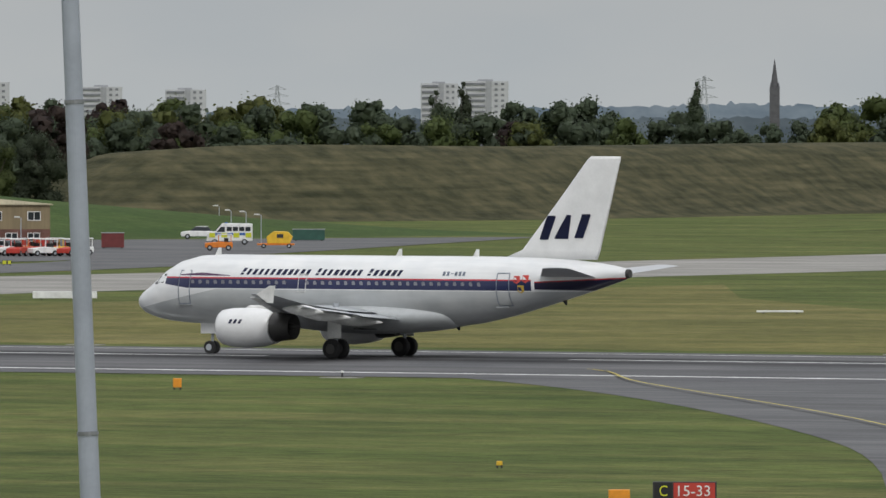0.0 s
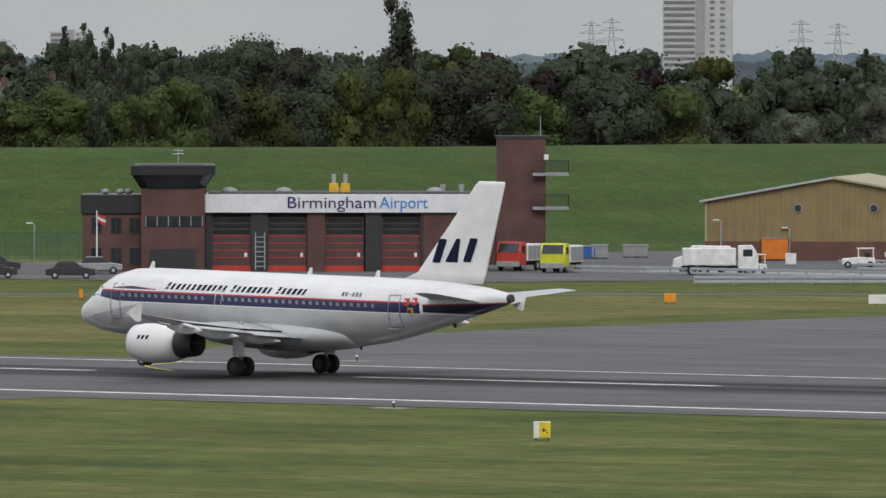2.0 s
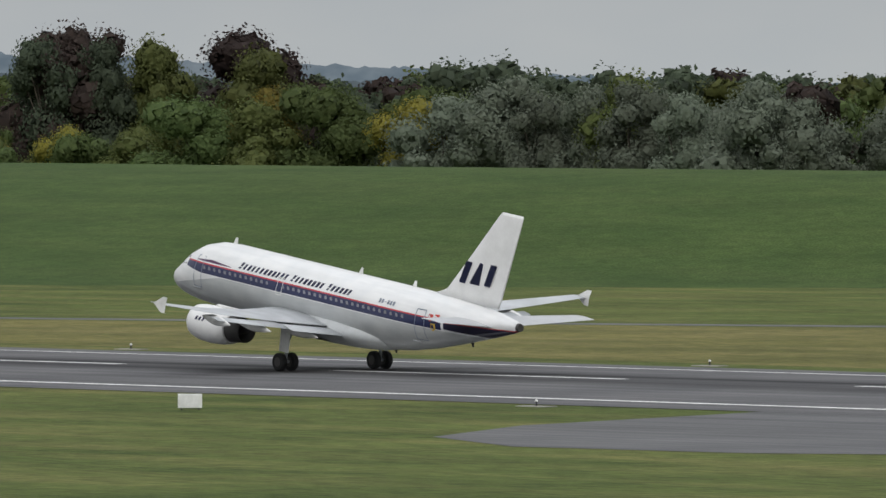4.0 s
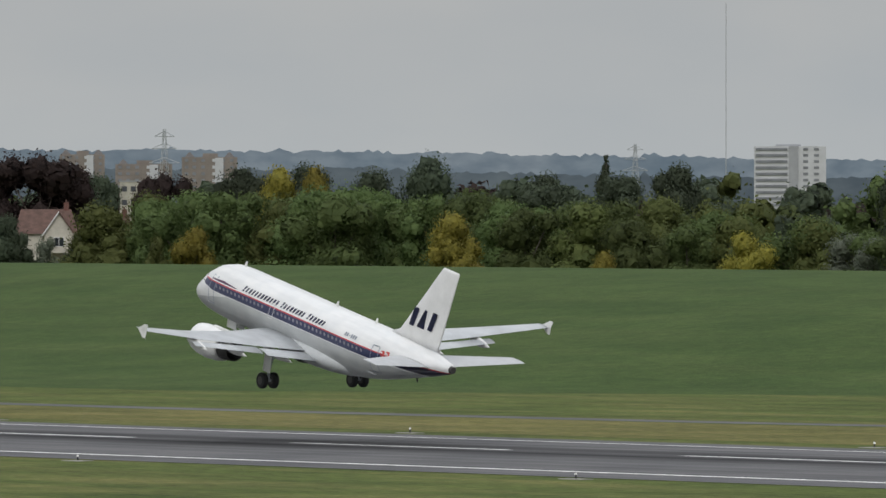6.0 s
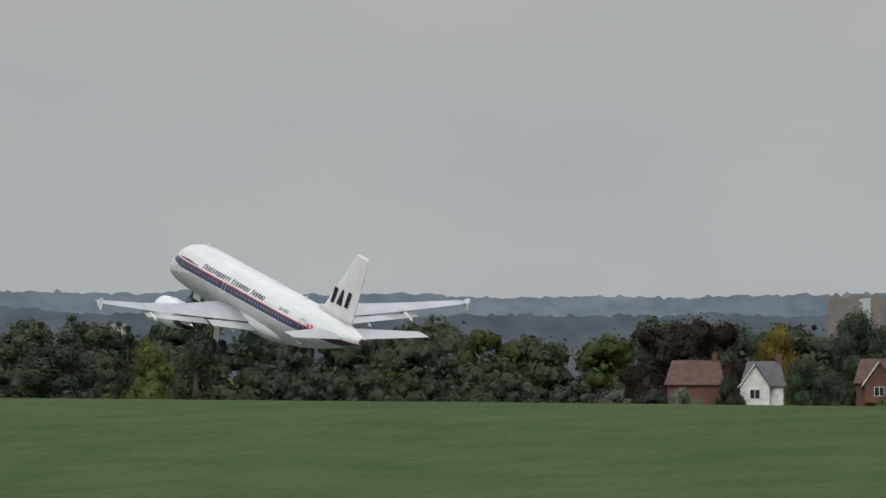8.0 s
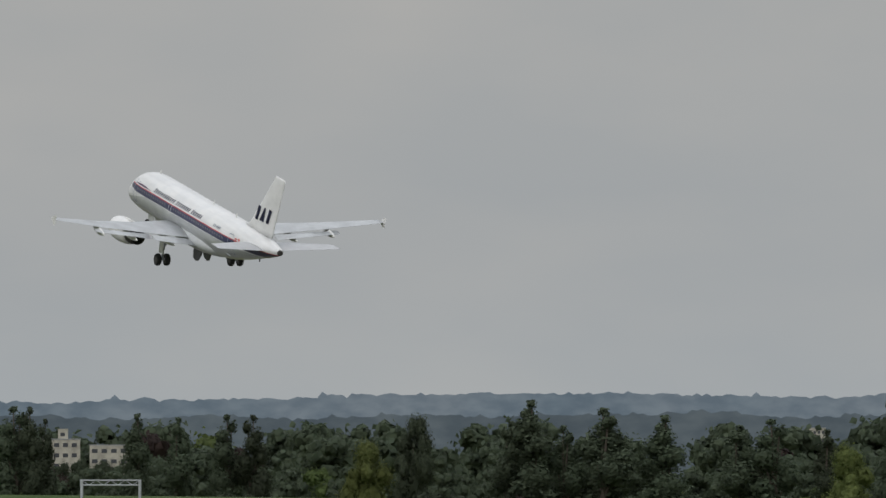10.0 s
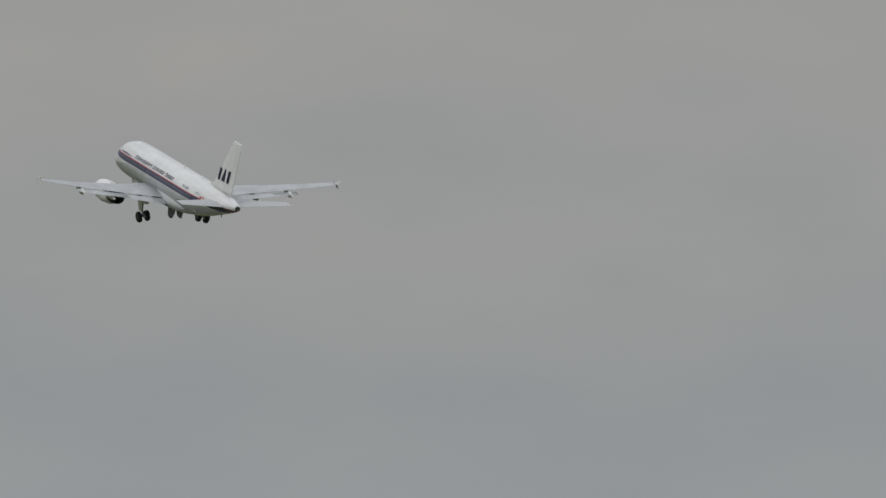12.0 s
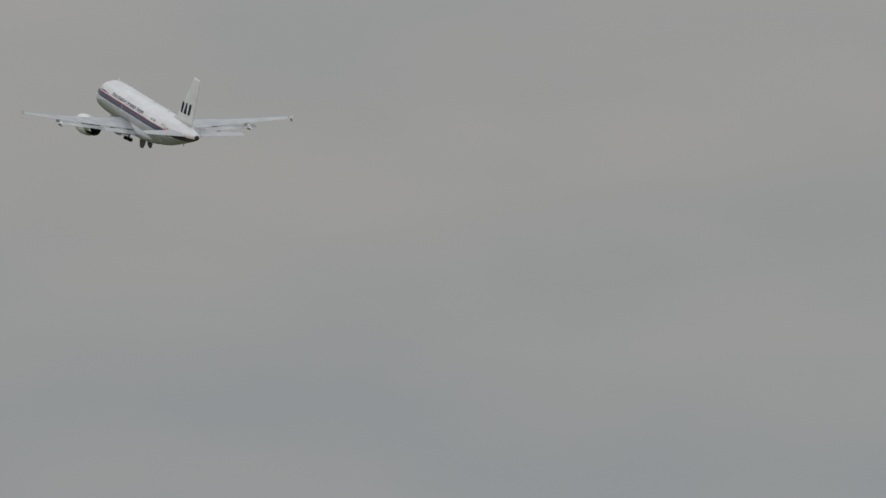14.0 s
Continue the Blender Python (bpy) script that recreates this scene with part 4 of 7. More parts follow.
def along(line, step, depth, rnd, spread):
    pts = [Vector(p) for p in line]
    for a, b in zip(pts, pts[1:]):
        n = max(1, round((b - a).to_2d().length / step))
        d = Vector((b.x - a.x, b.y - a.y, 0)).normalized()
        out = Vector((d.y, -d.x, 0))
        for i in range(n):
            p = a.lerp(b, (i + rnd.random() * 0.8) / n)
            q = p + out * rnd.uniform(-depth, depth)
            yield p, q, p.z * rnd.uniform(1 - spread, 1 + spread * 0.6)


def belt(line, step, depth, mix, seed, spread=0.14, fat=1.0):
    """Single trees along a line of (x, y, height)."""
    rnd = random.Random(seed)
    for p, q, top in along(line, step, depth, rnd, spread):
        names, weights = zip(*mix(p.x, p.y))
        plant(rnd.choices(names, weights)[0], q.x, q.y, top, False, fat * rnd.uniform(0.85, 1.2), rnd)


# gardens left open before the terraces
GAPS = ((-812, 447, 17), (-795, 425, 17), (-780, 405, 15), (-766, 390, 14), (-752, 376, 13))


def far_wood(name, line, step, depth, mix, seed, spread=0.2, fat=1.0, leaves=800, size=0.3):
    """A wood too far off to count: one object for each leaf colour."""
    rnd = random.Random(seed)
    sets = {}
    clouds = [leaf_cloud(seed * 9 + k, crown_points(random.Random(seed * 9 + k), 14, 10 * fat, False), leaves, size, False, 2) for k in range(5)]
    for p, q, top in along(line, step, depth, rnd, spread):
        names, weights = zip(*mix(p.x, p.y))
        c = rnd.choices(names, weights)[0]
        a, k = rnd.uniform(0, 6.28), top / 14
        m = np.array(((math.cos(a), -math.sin(a), 0), (math.sin(a), math.cos(a), 0), (0, 0, 1))) * k
        if any(math.hypot(q.x - ox, q.y - oy) < r for ox, oy, r in GAPS):
            continue
        cloud, nor = rnd.choice(clouds)
        sets.setdefault(c, []).append((cloud @ m.T + np.array((q.x, q.y, 0)), nor @ (m.T / k)))
    for c, qs in sets.items():
        tagged(new(name, quads_mesh(name, (np.concatenate([e[0] for e in qs]), np.concatenate([e[1] for e in qs])), LEAF[c])), {"dark": "dark green", "green": "green", "copper": "copper brown", "olive": "olive green", "yellow": "yellowing", "silver": "grey-green"}[c] + " crowns of the distant wood", "wood", "", "stuff")


def mix_front(x, y):
    if x < -1320:
        return (("dark", 6), ("green", 1), ("copper", 0.5), ("silver", 0.3))
    if x < -1215:
        return (("dark", 4), ("silver", 1.5), ("olive", 1))
    if x < -1180:
        return (("dark", 3), ("green", 2))
    if x < -1020:
        return (("green", 6), ("olive", 2.2))
    if x < -960:
        return (("silver", 2), ("yellow", 0.5), ("green", 2), ("dark", 2))
    if x < -860:
        return (("green", 3), ("olive", 2), ("yellow", 0.6))
    if y < 335:
        return (("silver", 6), ("olive", 0.8), ("dark", 0.6))
    if y < 430:
        return (("green", 2), ("dark", 3))
    if y < 500:
        return (("silver", 3), ("dark", 2))
    return (("dark", 4), ("green", 1.5), ("olive", 0.8))


def mix_back(x, y):
    if x < -1250:
        return (("dark", 7), ("copper", 0.5), ("green", 0.6))
    if x < -1000:
        return (("dark", 5), ("copper", 0.6), ("olive", 1.4), ("green", 1.5))
    return (("dark", 5), ("green", 1.2), ("copper", 0.3))


belt([(-650, 598, 12), (-672, 560, 13), (-690, 520, 13), (-698, 480, 11.5), (-698, 440, 13.5), (-700, 400, 16.8), (-704, 360, 16.8), (-716, 333, 14.8), (-726, 320, 13.8), (-738, 310, 17), (-752, 302, 18.6), (-800, 298, 18.8), (-895, 298, 17.2)], 5.0, 7, mix_front, 1, 0.1)
belt([(-898, 298, 14), (-912, 298, 12.6), (-950, 298, 12.2), (-985, 298, 12.4), (-1005, 298, 14), (-1030, 298, 16), (-1060, 300, 17.2), (-1100, 300, 18.4), (-1135, 300, 18.2), (-1160, 300, 16.5)], 4.4, 7, mix_front, 12, 0.08)
far_wood("field_wood", [(-1163, 300, 9.5), (-1200, 300, 9), (-1238, 298, 9.5), (-1262, 298, 11), (-1330, 298, 8.5), (-1450, 300, 8.8), (-1600, 300, 9.5), (-1780, 300, 10)], 6.5, 8, mix_front, 13, 0.2, 1.0, 1900, 0.22)
far_wood("back_wood", [(-740, 800, 14.2), (-760, 690, 14.8), (-800, 620, 16), (-800, 560, 14.5), (-800, 480, 12.5), (-800, 425, 13), (-850, 400, 17), (-900, 380, 18), (-960, 410, 19.5), (-1000, 440, 20), (-1060, 460, 20.5), (-1090, 445, 20), (-1115, 400, 19.5), (-1150, 375, 19), (-1200, 385, 16.5), (-1300, 390, 13), (-1400, 400, 11.5), (-1700, 430, 11.5), (-1900, 450, 12), (-2150, 490, 13)], 6.5, 18, mix_back, 2, 0.2, 1.0, 1700, 0.2)
far_wood("bund_wood", [(-560, 1100, 14), (-650, 1020, 14), (-735, 965, 13.5), (-775, 935, 13.5), (-790, 860, 13.5), (-765, 770, 14)], 5.5, 9, lambda x, y: (("dark", 4), ("green", 2), ("olive", 1), ("silver", 0.7)), 3, 0.14, 1.0, 1800, 0.2)
far_wood("middle_wood", [(-560, 1420, 16.5), (-640, 1400, 16.5), (-900, 1270, 16), (-945, 1180, 15.5), (-1000, 1060, 15.3), (-1050, 900, 15.5), (-1060, 760, 16.5), (-1100, 640, 17), (-1200, 560, 18)], 8, 40, mix_back, 4)
far_wood("outer_wood", [(-1150, 1500, 16.5), (-1400, 1150, 17), (-1550, 950, 17.5), (-1700, 800, 17.5), (-1900, 700, 17), (-2100, 640, 17), (-2400, 560, 17)], 8, 70, mix_back, 6, 0.2, 1.2, 500, 0.45)
far_wood("horizon_wood", [(-1700, 1700, 16), (-2100, 1250, 18), (-2400, 1000, 19), (-2750, 700, 21), (-3000, 450, 21)], 11, 120, mix_back, 8, 0.15, 1.5, 400, 0.7)

# tall poplars above the belt
for x, y, z in ((-719, 407, 26.5), (-777, 393, 25.1), (-774, 396, 24.2), (-776, 401, 24.9), (-888, 548, 21.7), (-886.6, 550, 22.1), (-884.6, 552, 21.6), (-896, 568, 19.6), (-1077, 782, 18), (-1074, 785, 17.5), (-1072, 786, 18.2)):
    plant("dark", x, y, z, True, 0.75)
for x, y, z, f in ((-1641, 285, 23.3, 1.3), (-1640, 287, 23.2, 1), (-1639, 289, 21.3, 0.8), (-1633, 303, 22.1, 1.3), (-1630, 308, 21.5, 1.2), (-1627, 316, 22, 1.3), (-1625, 319, 21.9, 1.1), (-1518, 311, 20.8, 1), (-1516, 314, 24, 1.7), (-1514, 318, 20.1, 1.3), (-1511, 323, 22.8, 1.9), (-1507, 332, 21.7, 1.9), (-1502, 341, 20.2, 1.7), (-1499, 346, 21.1, 1.6), (-1496, 353, 19.5, 1.6)):
    plant("dark", x, y, z, True, f)
for x, y, z in ((-1438, 333, 27.2), (-1547, 648, 24.1), (-862, 1068, 19.7), (-866, 1066, 18.2), (-827, 1087, 19.7)):
    plant("dark", x, y, z, True, 1.0)
for i in range(20):
    plant("dark", -858 + i * 2.9, 656 + i * 2.2, 18.2 + 1.0 * math.sin(i * 2.3), True, 0.9)
for x, y, z, c in ((-1062, 346, 21.5, "dark"), (-1069, 353, 21.5, "green"), (-1059, 349, 20.5, "dark"), (-1055, 352, 20.3, "green")):
    plant(c, x, y, z, True, 1.3)
# single crowns of their own colour
for x, y, z, c, f in ((-1035, 420, 24.5, "copper", 1.3), (-1140, 350, 19.5, "dark", 1), (-1075, 405, 20, "olive", 0.9), (-1020, 410, 21.5, "olive", 1), (-690, 455, 15.5, "silver", 0.9), (-1299, 334, 20.7, "copper", 1),
                      (-1305, 334, 20.1, "copper", 0.9), (-1289, 341, 19.2, "yellow", 0.75), (-1288, 352, 21.8, "dark", 0.8), (-1287, 364, 23.2, "copper", 0.8), (-1280, 364, 23.3, "copper", 0.9), (-1287, 372, 22, "copper", 0.7),
                      (-1285, 376, 20.7, "dark", 0.7), (-1288, 389, 20.9, "copper", 0.7), (-1207, 349, 20.6, "dark", 0.7), (-1196, 347, 20.9, "yellow", 0.7), (-1194, 350, 20.9, "yellow", 0.6), (-1211, 360, 22, "dark", 0.7),
                      (-1190, 356, 21.2, "dark", 0.8), (-1186, 362, 22, "dark", 0.8), (-1169, 369, 20.7, "dark", 0.7), (-1164, 376, 20.6, "dark", 0.8), (-1232, 291, 11.7, "silver", 0.7), (-1229, 296, 12.8, "dark", 0.6),
                      (-1224, 304, 15.6, "dark", 0.75), (-1222, 307, 13.5, "dark", 0.7), (-1216, 316, 14.6, "dark", 0.7), (-1215, 318, 15.3, "dark", 0.7), (-1212, 322, 12.7, "silver", 0.6), (-1210, 325, 12, "dark", 0.6),
                      (-1209, 328, 13.7, "green", 0.7), (-1207, 330, 14.6, "green", 0.7), (-818, 382, 19.7, "dark", 0.8), (-813, 387, 20.1, "dark", 1), (-797, 388, 21.3, "dark", 1), (-798, 394, 19.7, "dark", 0.8),
                      (-797, 402, 22.9, "silver", 0.75), (-798, 408, 22.1, "silver", 0.7), (-722, 362, 15.3, "dark", 0.8), (-717, 353, 14.6, "dark", 0.8), (-719, 378, 19.4, "dark", 0.9), (-728, 396, 20.7, "dark", 1.1),
                      (-718, 391, 19, "dark", 0.9), (-702, 379, 16.6, "olive", 0.7), (-698, 382, 16.9, "olive", 0.8), (-1569, 320, 22, "dark", 0.6), (-1482, 270, 17.4, "olive", 0.8), (-1406, 309, 16.7, "olive", 0.8),
                      (-1042, 395, 23.7, "dark", 0.8), (-1044, 401, 25.1, "copper", 0.9), (-1038, 401, 23.4, "dark", 0.8), (-1033, 406, 22.6, "olive", 0.8), (-1106, 436, 21.2, "olive", 0.7), (-1109, 431, 20.7, "dark", 0.7),
                      (-1118, 353, 21.8, "dark", 0.7), (-1078, 357, 22.8, "dark", 0.7), (-1076, 360, 22.1, "dark", 0.7), (-1038, 348, 13.9, "silver", 0.7), (-1036, 349, 12.9, "dark", 0.7), (-1035, 351, 13.5, "green", 0.7),
                      (-1034, 353, 12.6, "dark", 0.7), (-1033, 354, 13.2, "silver", 0.7), (-1032, 356, 13.8, "dark", 0.7), (-1030, 357, 12.9, "green", 0.7), (-1029, 359, 13.5, "dark", 0.7), (-1028, 360, 12.5, "silver", 0.7),
                      (-1027, 362, 13.1, "dark", 0.7), (-1025, 363, 13.7, "green", 0.7), (-1024, 365, 12.8, "dark", 0.7), (-1023, 366, 13.4, "silver", 0.7), (-1022, 368, 12.5, "dark", 0.7), (-1021, 370, 13.1, "green", 0.7),
                      (-1070.7, 287, 15.4, "yellow", 1.0), (-1061, 283, 9.6, "yellow", 1.1), (-1126, 287, 13.6, "yellow", 0.85), (-1131, 285, 12.4, "olive", 0.5), (-1013, 286, 13.4, "yellow", 0.85), (-1039, 285, 11.2, "yellow", 0.8)):
    plant(c, x, y, z, False, f)

for k in range(-3, 7):
    plant("dark", -2066 + 1.6 * k, 487 + 3.5 * k, 13.2 + 0.6 * math.sin(k * 1.7), False, 0.7)


# ---- buildings ----
def cladding(name, col, rib=2.2):
    m, nt, b = nodes(name, 0.6)
    c = noise_colour(nt, tuple(v * 0.9 for v in col), tuple(v * 1.08 for v in col), 0.5, 5)
    st = noise_colour(nt, (0.86,) * 3, (1.04,) * 3, 1.0, 3, stretched(nt, 4, 4, 0.15), 0.3, 0.6)
    nt.links.new(mixed(nt, c, st, 1.0, 'MULTIPLY'), b.inputs["Base Color"])
    w = nt.nodes.new("ShaderNodeTexWave")
    w.inputs["Scale"].default_value = rib
    nt.links.new(nt.nodes.new("ShaderNodeTexCoord").outputs["Object"], w.inputs["Vector"])
    u = nt.nodes.new("ShaderNodeBump")
    u.inputs["Strength"].default_value, u.inputs["Distance"].default_value = 0.3, 0.04
    nt.links.new(w.outputs[0], u.inputs["Height"])
    nt.links.new(u.outputs[0], b.inputs["Normal"])
    return m


def brickwork(name, col):
    m, nt, b = nodes(name, 0.85)
    t = nt.nodes.new("ShaderNodeTexBrick")
    t.inputs["Scale"].default_value = 4.4
    t.inputs["Color1"].default_value = (*[v * 0.85 for v in col], 1)
    t.inputs["Color2"].default_value = (*[v * 1.15 for v in col], 1)
    t.inputs["Mortar"].default_value = (*[v * 0.8 + 0.05 for v in col], 1)
    mp = nt.nodes.new("ShaderNodeMapping")
    mp.inputs["Rotation"].default_value = (radians(90), 0, 0)
    nt.links.new(nt.nodes.new("ShaderNodeTexCoord").outputs["Object"], mp.inputs[0])
    nt.links.new(mp.outputs[0], t.inputs[0])
    st = noise_colour(nt, (0.78,) * 3, (1.1,) * 3, 0.6, 5)
    nt.links.new(mixed(nt, t.outputs[0], st, 1.0, 'MULTIPLY'), b.inputs["Base Color"])
    return m


TAN = cladding("tan_cladding", (0.255, 0.19, 0.088))
TAN2 = cladding("buff_cladding", (0.245, 0.19, 0.108))
ROOF_TAN = cladding("buff_roof", (0.4, 0.355, 0.24), 1.0)
ROOF_GREY = cladding("grey_roof", (0.42, 0.44, 0.45), 1.0)
GREEN_CLAD = cladding("dark_green_cladding", (0.035, 0.055, 0.045), 1.5)
BRICK = brickwork("red_brown_brick", (0.15, 0.066, 0.05))
BRICK_DARK = brickwork("dark_brick", (0.11, 0.052, 0.042))
PANE = plain("dark_glass", (0.025, 0.03, 0.035), 0.12, 0, 0.3, 0.5)
TILE = plain("clay_roof_tiles", (0.115, 0.064, 0.05), 0.8, 0, 0.25, 1.2)
RENDER = plain("cream_render", (0.55, 0.52, 0.45), 0.8, 0, 0.12, 0.6)
LAMP_GLASS = plain("lamp_glass", (0.7, 0.7, 0.68), 0.2)
FASCIA = plain("white_fascia", (0.74, 0.75, 0.78), 0.5, 0, 0.06)


def window(parent, x, z, w, h, y=0.0, frame_mat=None, name="window"):
    """A recessed pane with a frame and a sill on a front wall at depth y."""
    fm = frame_mat or WHITE
    bm = bmesh.new()
    t = 0.07
    for a in ((x - t, x, z - t, z + h + t), (x + w, x + w + t, z - t, z + h + t), (x, x + w, z - t, z), (x, x + w, z + h, z + h + t), (x + w / 2 - t / 2, x + w / 2 + t / 2, z, z + h)):
        add_box(bm, a[0], a[1], y - 0.06, y + 0.06, a[2], a[3])
    f = part(name, bm, fm, parent)
    part("pane", box(x, x + w, y - 0.03, y - 0.005, z, z + h), PANE, f)
    return f


def fire_station():
    b = thing("fire_station", pose(-586.4, 220.2, 0, 0, 0, 39.1), "red-brown brick airport fire station with white fascia and lookout", "building")
    part("wall", box(18.55, 23.7, 0, 14, 0, 5.1), BRICK_DARK, b)
    # Solid block behind the doors, its near-black colour paints the bays' inner shade.
    part("back_wall", box(0, 18.5, 1.2, 14, 0, 5.1), DARK, b, "dark block painted as the shade inside the bays")
    for x0, x1 in ((-0.2, 0.35), (3.7, 5.15), (8.55, 10.05), (13.55, 14.95), (18.3, 18.55)):
        part("pier", box(x0, x1, 0, 1.2, 0, 5.1), DARK if x0 != 8.55 else BRICK_DARK, b)
    for x0 in (0.36, 5.16, 10.06, 14.96):
        x1 = x0 + 3.32
        d = part("bay_door", box(x0, x1, 0.42, 0.5, 0, 4.75), plain("door_maroon", (0.085, 0.045, 0.045), 0.5), b, "dark maroon folding bay door")
        part("kick_panel", box(x0, x1, 0.38, 0.42, 0.02, 0.55), RED, d, "red lower panel")
        for k in range(4):
            part("door_rail", box(x0, x1, 0.39, 0.42, 1.2 + 0.62 * k, 1.27 + 0.62 * k), RED, d)
        for k in range(3):
            part("pane", box(x0 + 0.1, x1 - 0.1, 0.4, 0.42, 3.25 + 0.5 * k, 3.62 + 0.5 * k), PANE, d)
        part("notice", box(x1 - 0.55, x1 - 0.3, 0.37, 0.4, 1.3, 1.65), WHITE, d)
    bm = bmesh.new()
    for x in (4.05, 4.85):
        add_box(bm, x, x + 0.08, -0.08, 0, 0.2, 3.4)
    for k in range(7):
        add_box(bm, 4.05, 4.93, -0.07, -0.02, 0.45 + 0.42 * k, 0.52 + 0.42 * k)
    part("ladder", bm, STEEL, b, "pale wall ladder")
    fa = part("fascia", box(-0.25, 23.7, -0.35, 14.2, 5.1, 6.7, 0.03), FASCIA, b, "deep white fascia panel")
    part("roof", box(0, 23.5, 0, 14, 6.7, 6.82), DARK, b)
    # sign lettering
    for word, x, mat in (("Birmingham", 6.75, plain("sign_navy", (0.02, 0.02, 0.12), 0.5)), ("Airport", 14.75, plain("sign_blue", (0.03, 0.22, 0.62), 0.5))):
        cu = bpy.data.curves.new("sign_lettering", 'FONT')
        cu.body, cu.size, cu.extrude = word, 1.42, 0.02
        tmp = bpy.data.objects.new("tmp", cu)
        me = bpy.data.meshes.new_from_object(tmp)
        bpy.data.objects.remove(tmp)
        xs = [v.co.x for v in me.vertices]
        want = 7.6 if word == "Birmingham" else 4.15
        k = want / (max(xs) - min(xs))
        me.materials.clear()
        me.materials.append(mat)
        o = new("sign_lettering", me)
        o.parent = fa
        o.matrix_basis = Matrix.LocRotScale((x, -0.38, 5.5), Euler((radians(90), 0, 0)), (k, 1, 1))
        o["label"] = "dark blue lettering" if word == "Birmingham" else "light blue lettering"
    for x in (1.8, 6.5, 11.0, 19.5):
        bm = loft([[(x + 0.75 * math.cos(2 * math.pi * j / 16) * c, 3 + 0.75 * math.sin(2 * math.pi * j / 16) * c, 6.82 + 0.45 * s) for j in range(16)] for c, s in ((1, 0), (0.92, 0.4), (0.6, 0.8), (0.05, 1))])
        part("roof_dome", bm, GREY, b, "pale rooflight dome", smooth=True)
    for x in (20.2, 21.8):
        part("roof_vent", tube((x, 4, 6.8), (x, 4, 7.5), 0.2, 0.28, 10), STEEL, b)
    bx = part("roof_unit", box(10.4, 11.2, 2, 2.8, 6.8, 7.6, 0.04), YELLOW, b, "yellow rooftop unit")
    part("roof_unit", box(11.4, 12.2, 2, 2.8, 6.8, 7.6, 0.04), YELLOW, b, "yellow rooftop unit")
    for x in (10.8, 11.8):
        part("flue", tube((x, 2.4, 7.6), (x, 2.4, 8.4), 0.18, 0.2, 10), STEEL, b)
    # lookout tower
    part("tower_wall", box(-5.7, -0.25, -0.9, 6, 0, 7.2), BRICK_DARK, b)
    part("tower_band", box(-5.4, -0.4, -0.98, -0.85, 3.95, 4.8), PANE, b, "dark strip window")
    for k in range(6):
        part("mullion", box(-5.35 + k * 0.97, -5.27 + k * 0.97, -1.02, -0.98, 3.95, 4.8), GREY, b)
    # Flat near-black slab on the wall paints the entrance's shade; nothing is recessed.
    part("entrance", box(-5.0, -1.0, -0.98, -0.8, 0.2, 2.0), DARK, b, "dark slab painted as the shade of an entrance")
    ring = lambda x0, x1, y0, y1, c, z: [(x0 + c, y0, z), (x1 - c, y0, z), (x1, y0 + c, z), (x1, y1 - c, z), (x1 - c, y1, z), (x0 + c, y1, z), (x0, y1 - c, z), (x0, y0 + c, z)]
    part("lookout_cab", loft([ring(-5.8, -0.2, -1.0, 5.2, 0.8, 7.2), ring(-6.5, 0.5, -1.7, 5.9, 0.8, 8.35)]), PANE, b, "black glazed flared lookout cab")
    part("cab_roof", loft([ring(-6.6, 0.6, -1.8, 6.0, 0.8, 8.35), ring(-6.6, 0.6, -1.8, 6.0, 0.8, 9.15), ring(-6.3, 0.3, -1.5, 5.7, 0.8, 9.3)]), plain("black_panel", (0.02, 0.021, 0.025), 0.4), b, "black roof band")
    bm = tube((-2.6, 2, 9.3), (-2.6, 2, 10.6), 0.05, 0.04, 8)
    add_tube(bm, (-3.1, 2, 10.1), (-2.1, 2, 10.15), 0.06, 0.06, 8)
    add_tube(bm, (-3.0, 2, 10.45), (-2.2, 2, 10.4), 0.05, 0.05, 8)
    part("aerial", bm, STEEL, b)
    # office wing
    part("wing_wall", box(-10.8, -5.7, 0.6, 10, 0, 5.0), BRICK_DARK, b)
    part("wing_band", box(-10.95, -5.72, 0.4, 10.1, 5.0, 6.65, 0.05), plain("black_cladding", (0.025, 0.026, 0.03), 0.35), b, "black glazed upper band")
    for x in (-10.0, -8.3, -6.7):
        window(b, x, 3.4, 0.8, 1.2, 0.58, DARK)
        window(b, x, 0.7, 0.8, 1.3, 0.58, DARK)
    for x in (-8.9, -7.6, -6.9):
        part("roof_dome", loft([[(x + 0.4 * c * math.cos(2 * math.pi * j / 12), 3 + 0.4 * c * math.sin(2 * math.pi * j / 12), 6.65 + s) for j in range(12)] for c, s in ((0.4, 0), (1, 0.2), (0.6, 0.42), (0.05, 0.48))]), GREY, b, smooth=True)
    return b


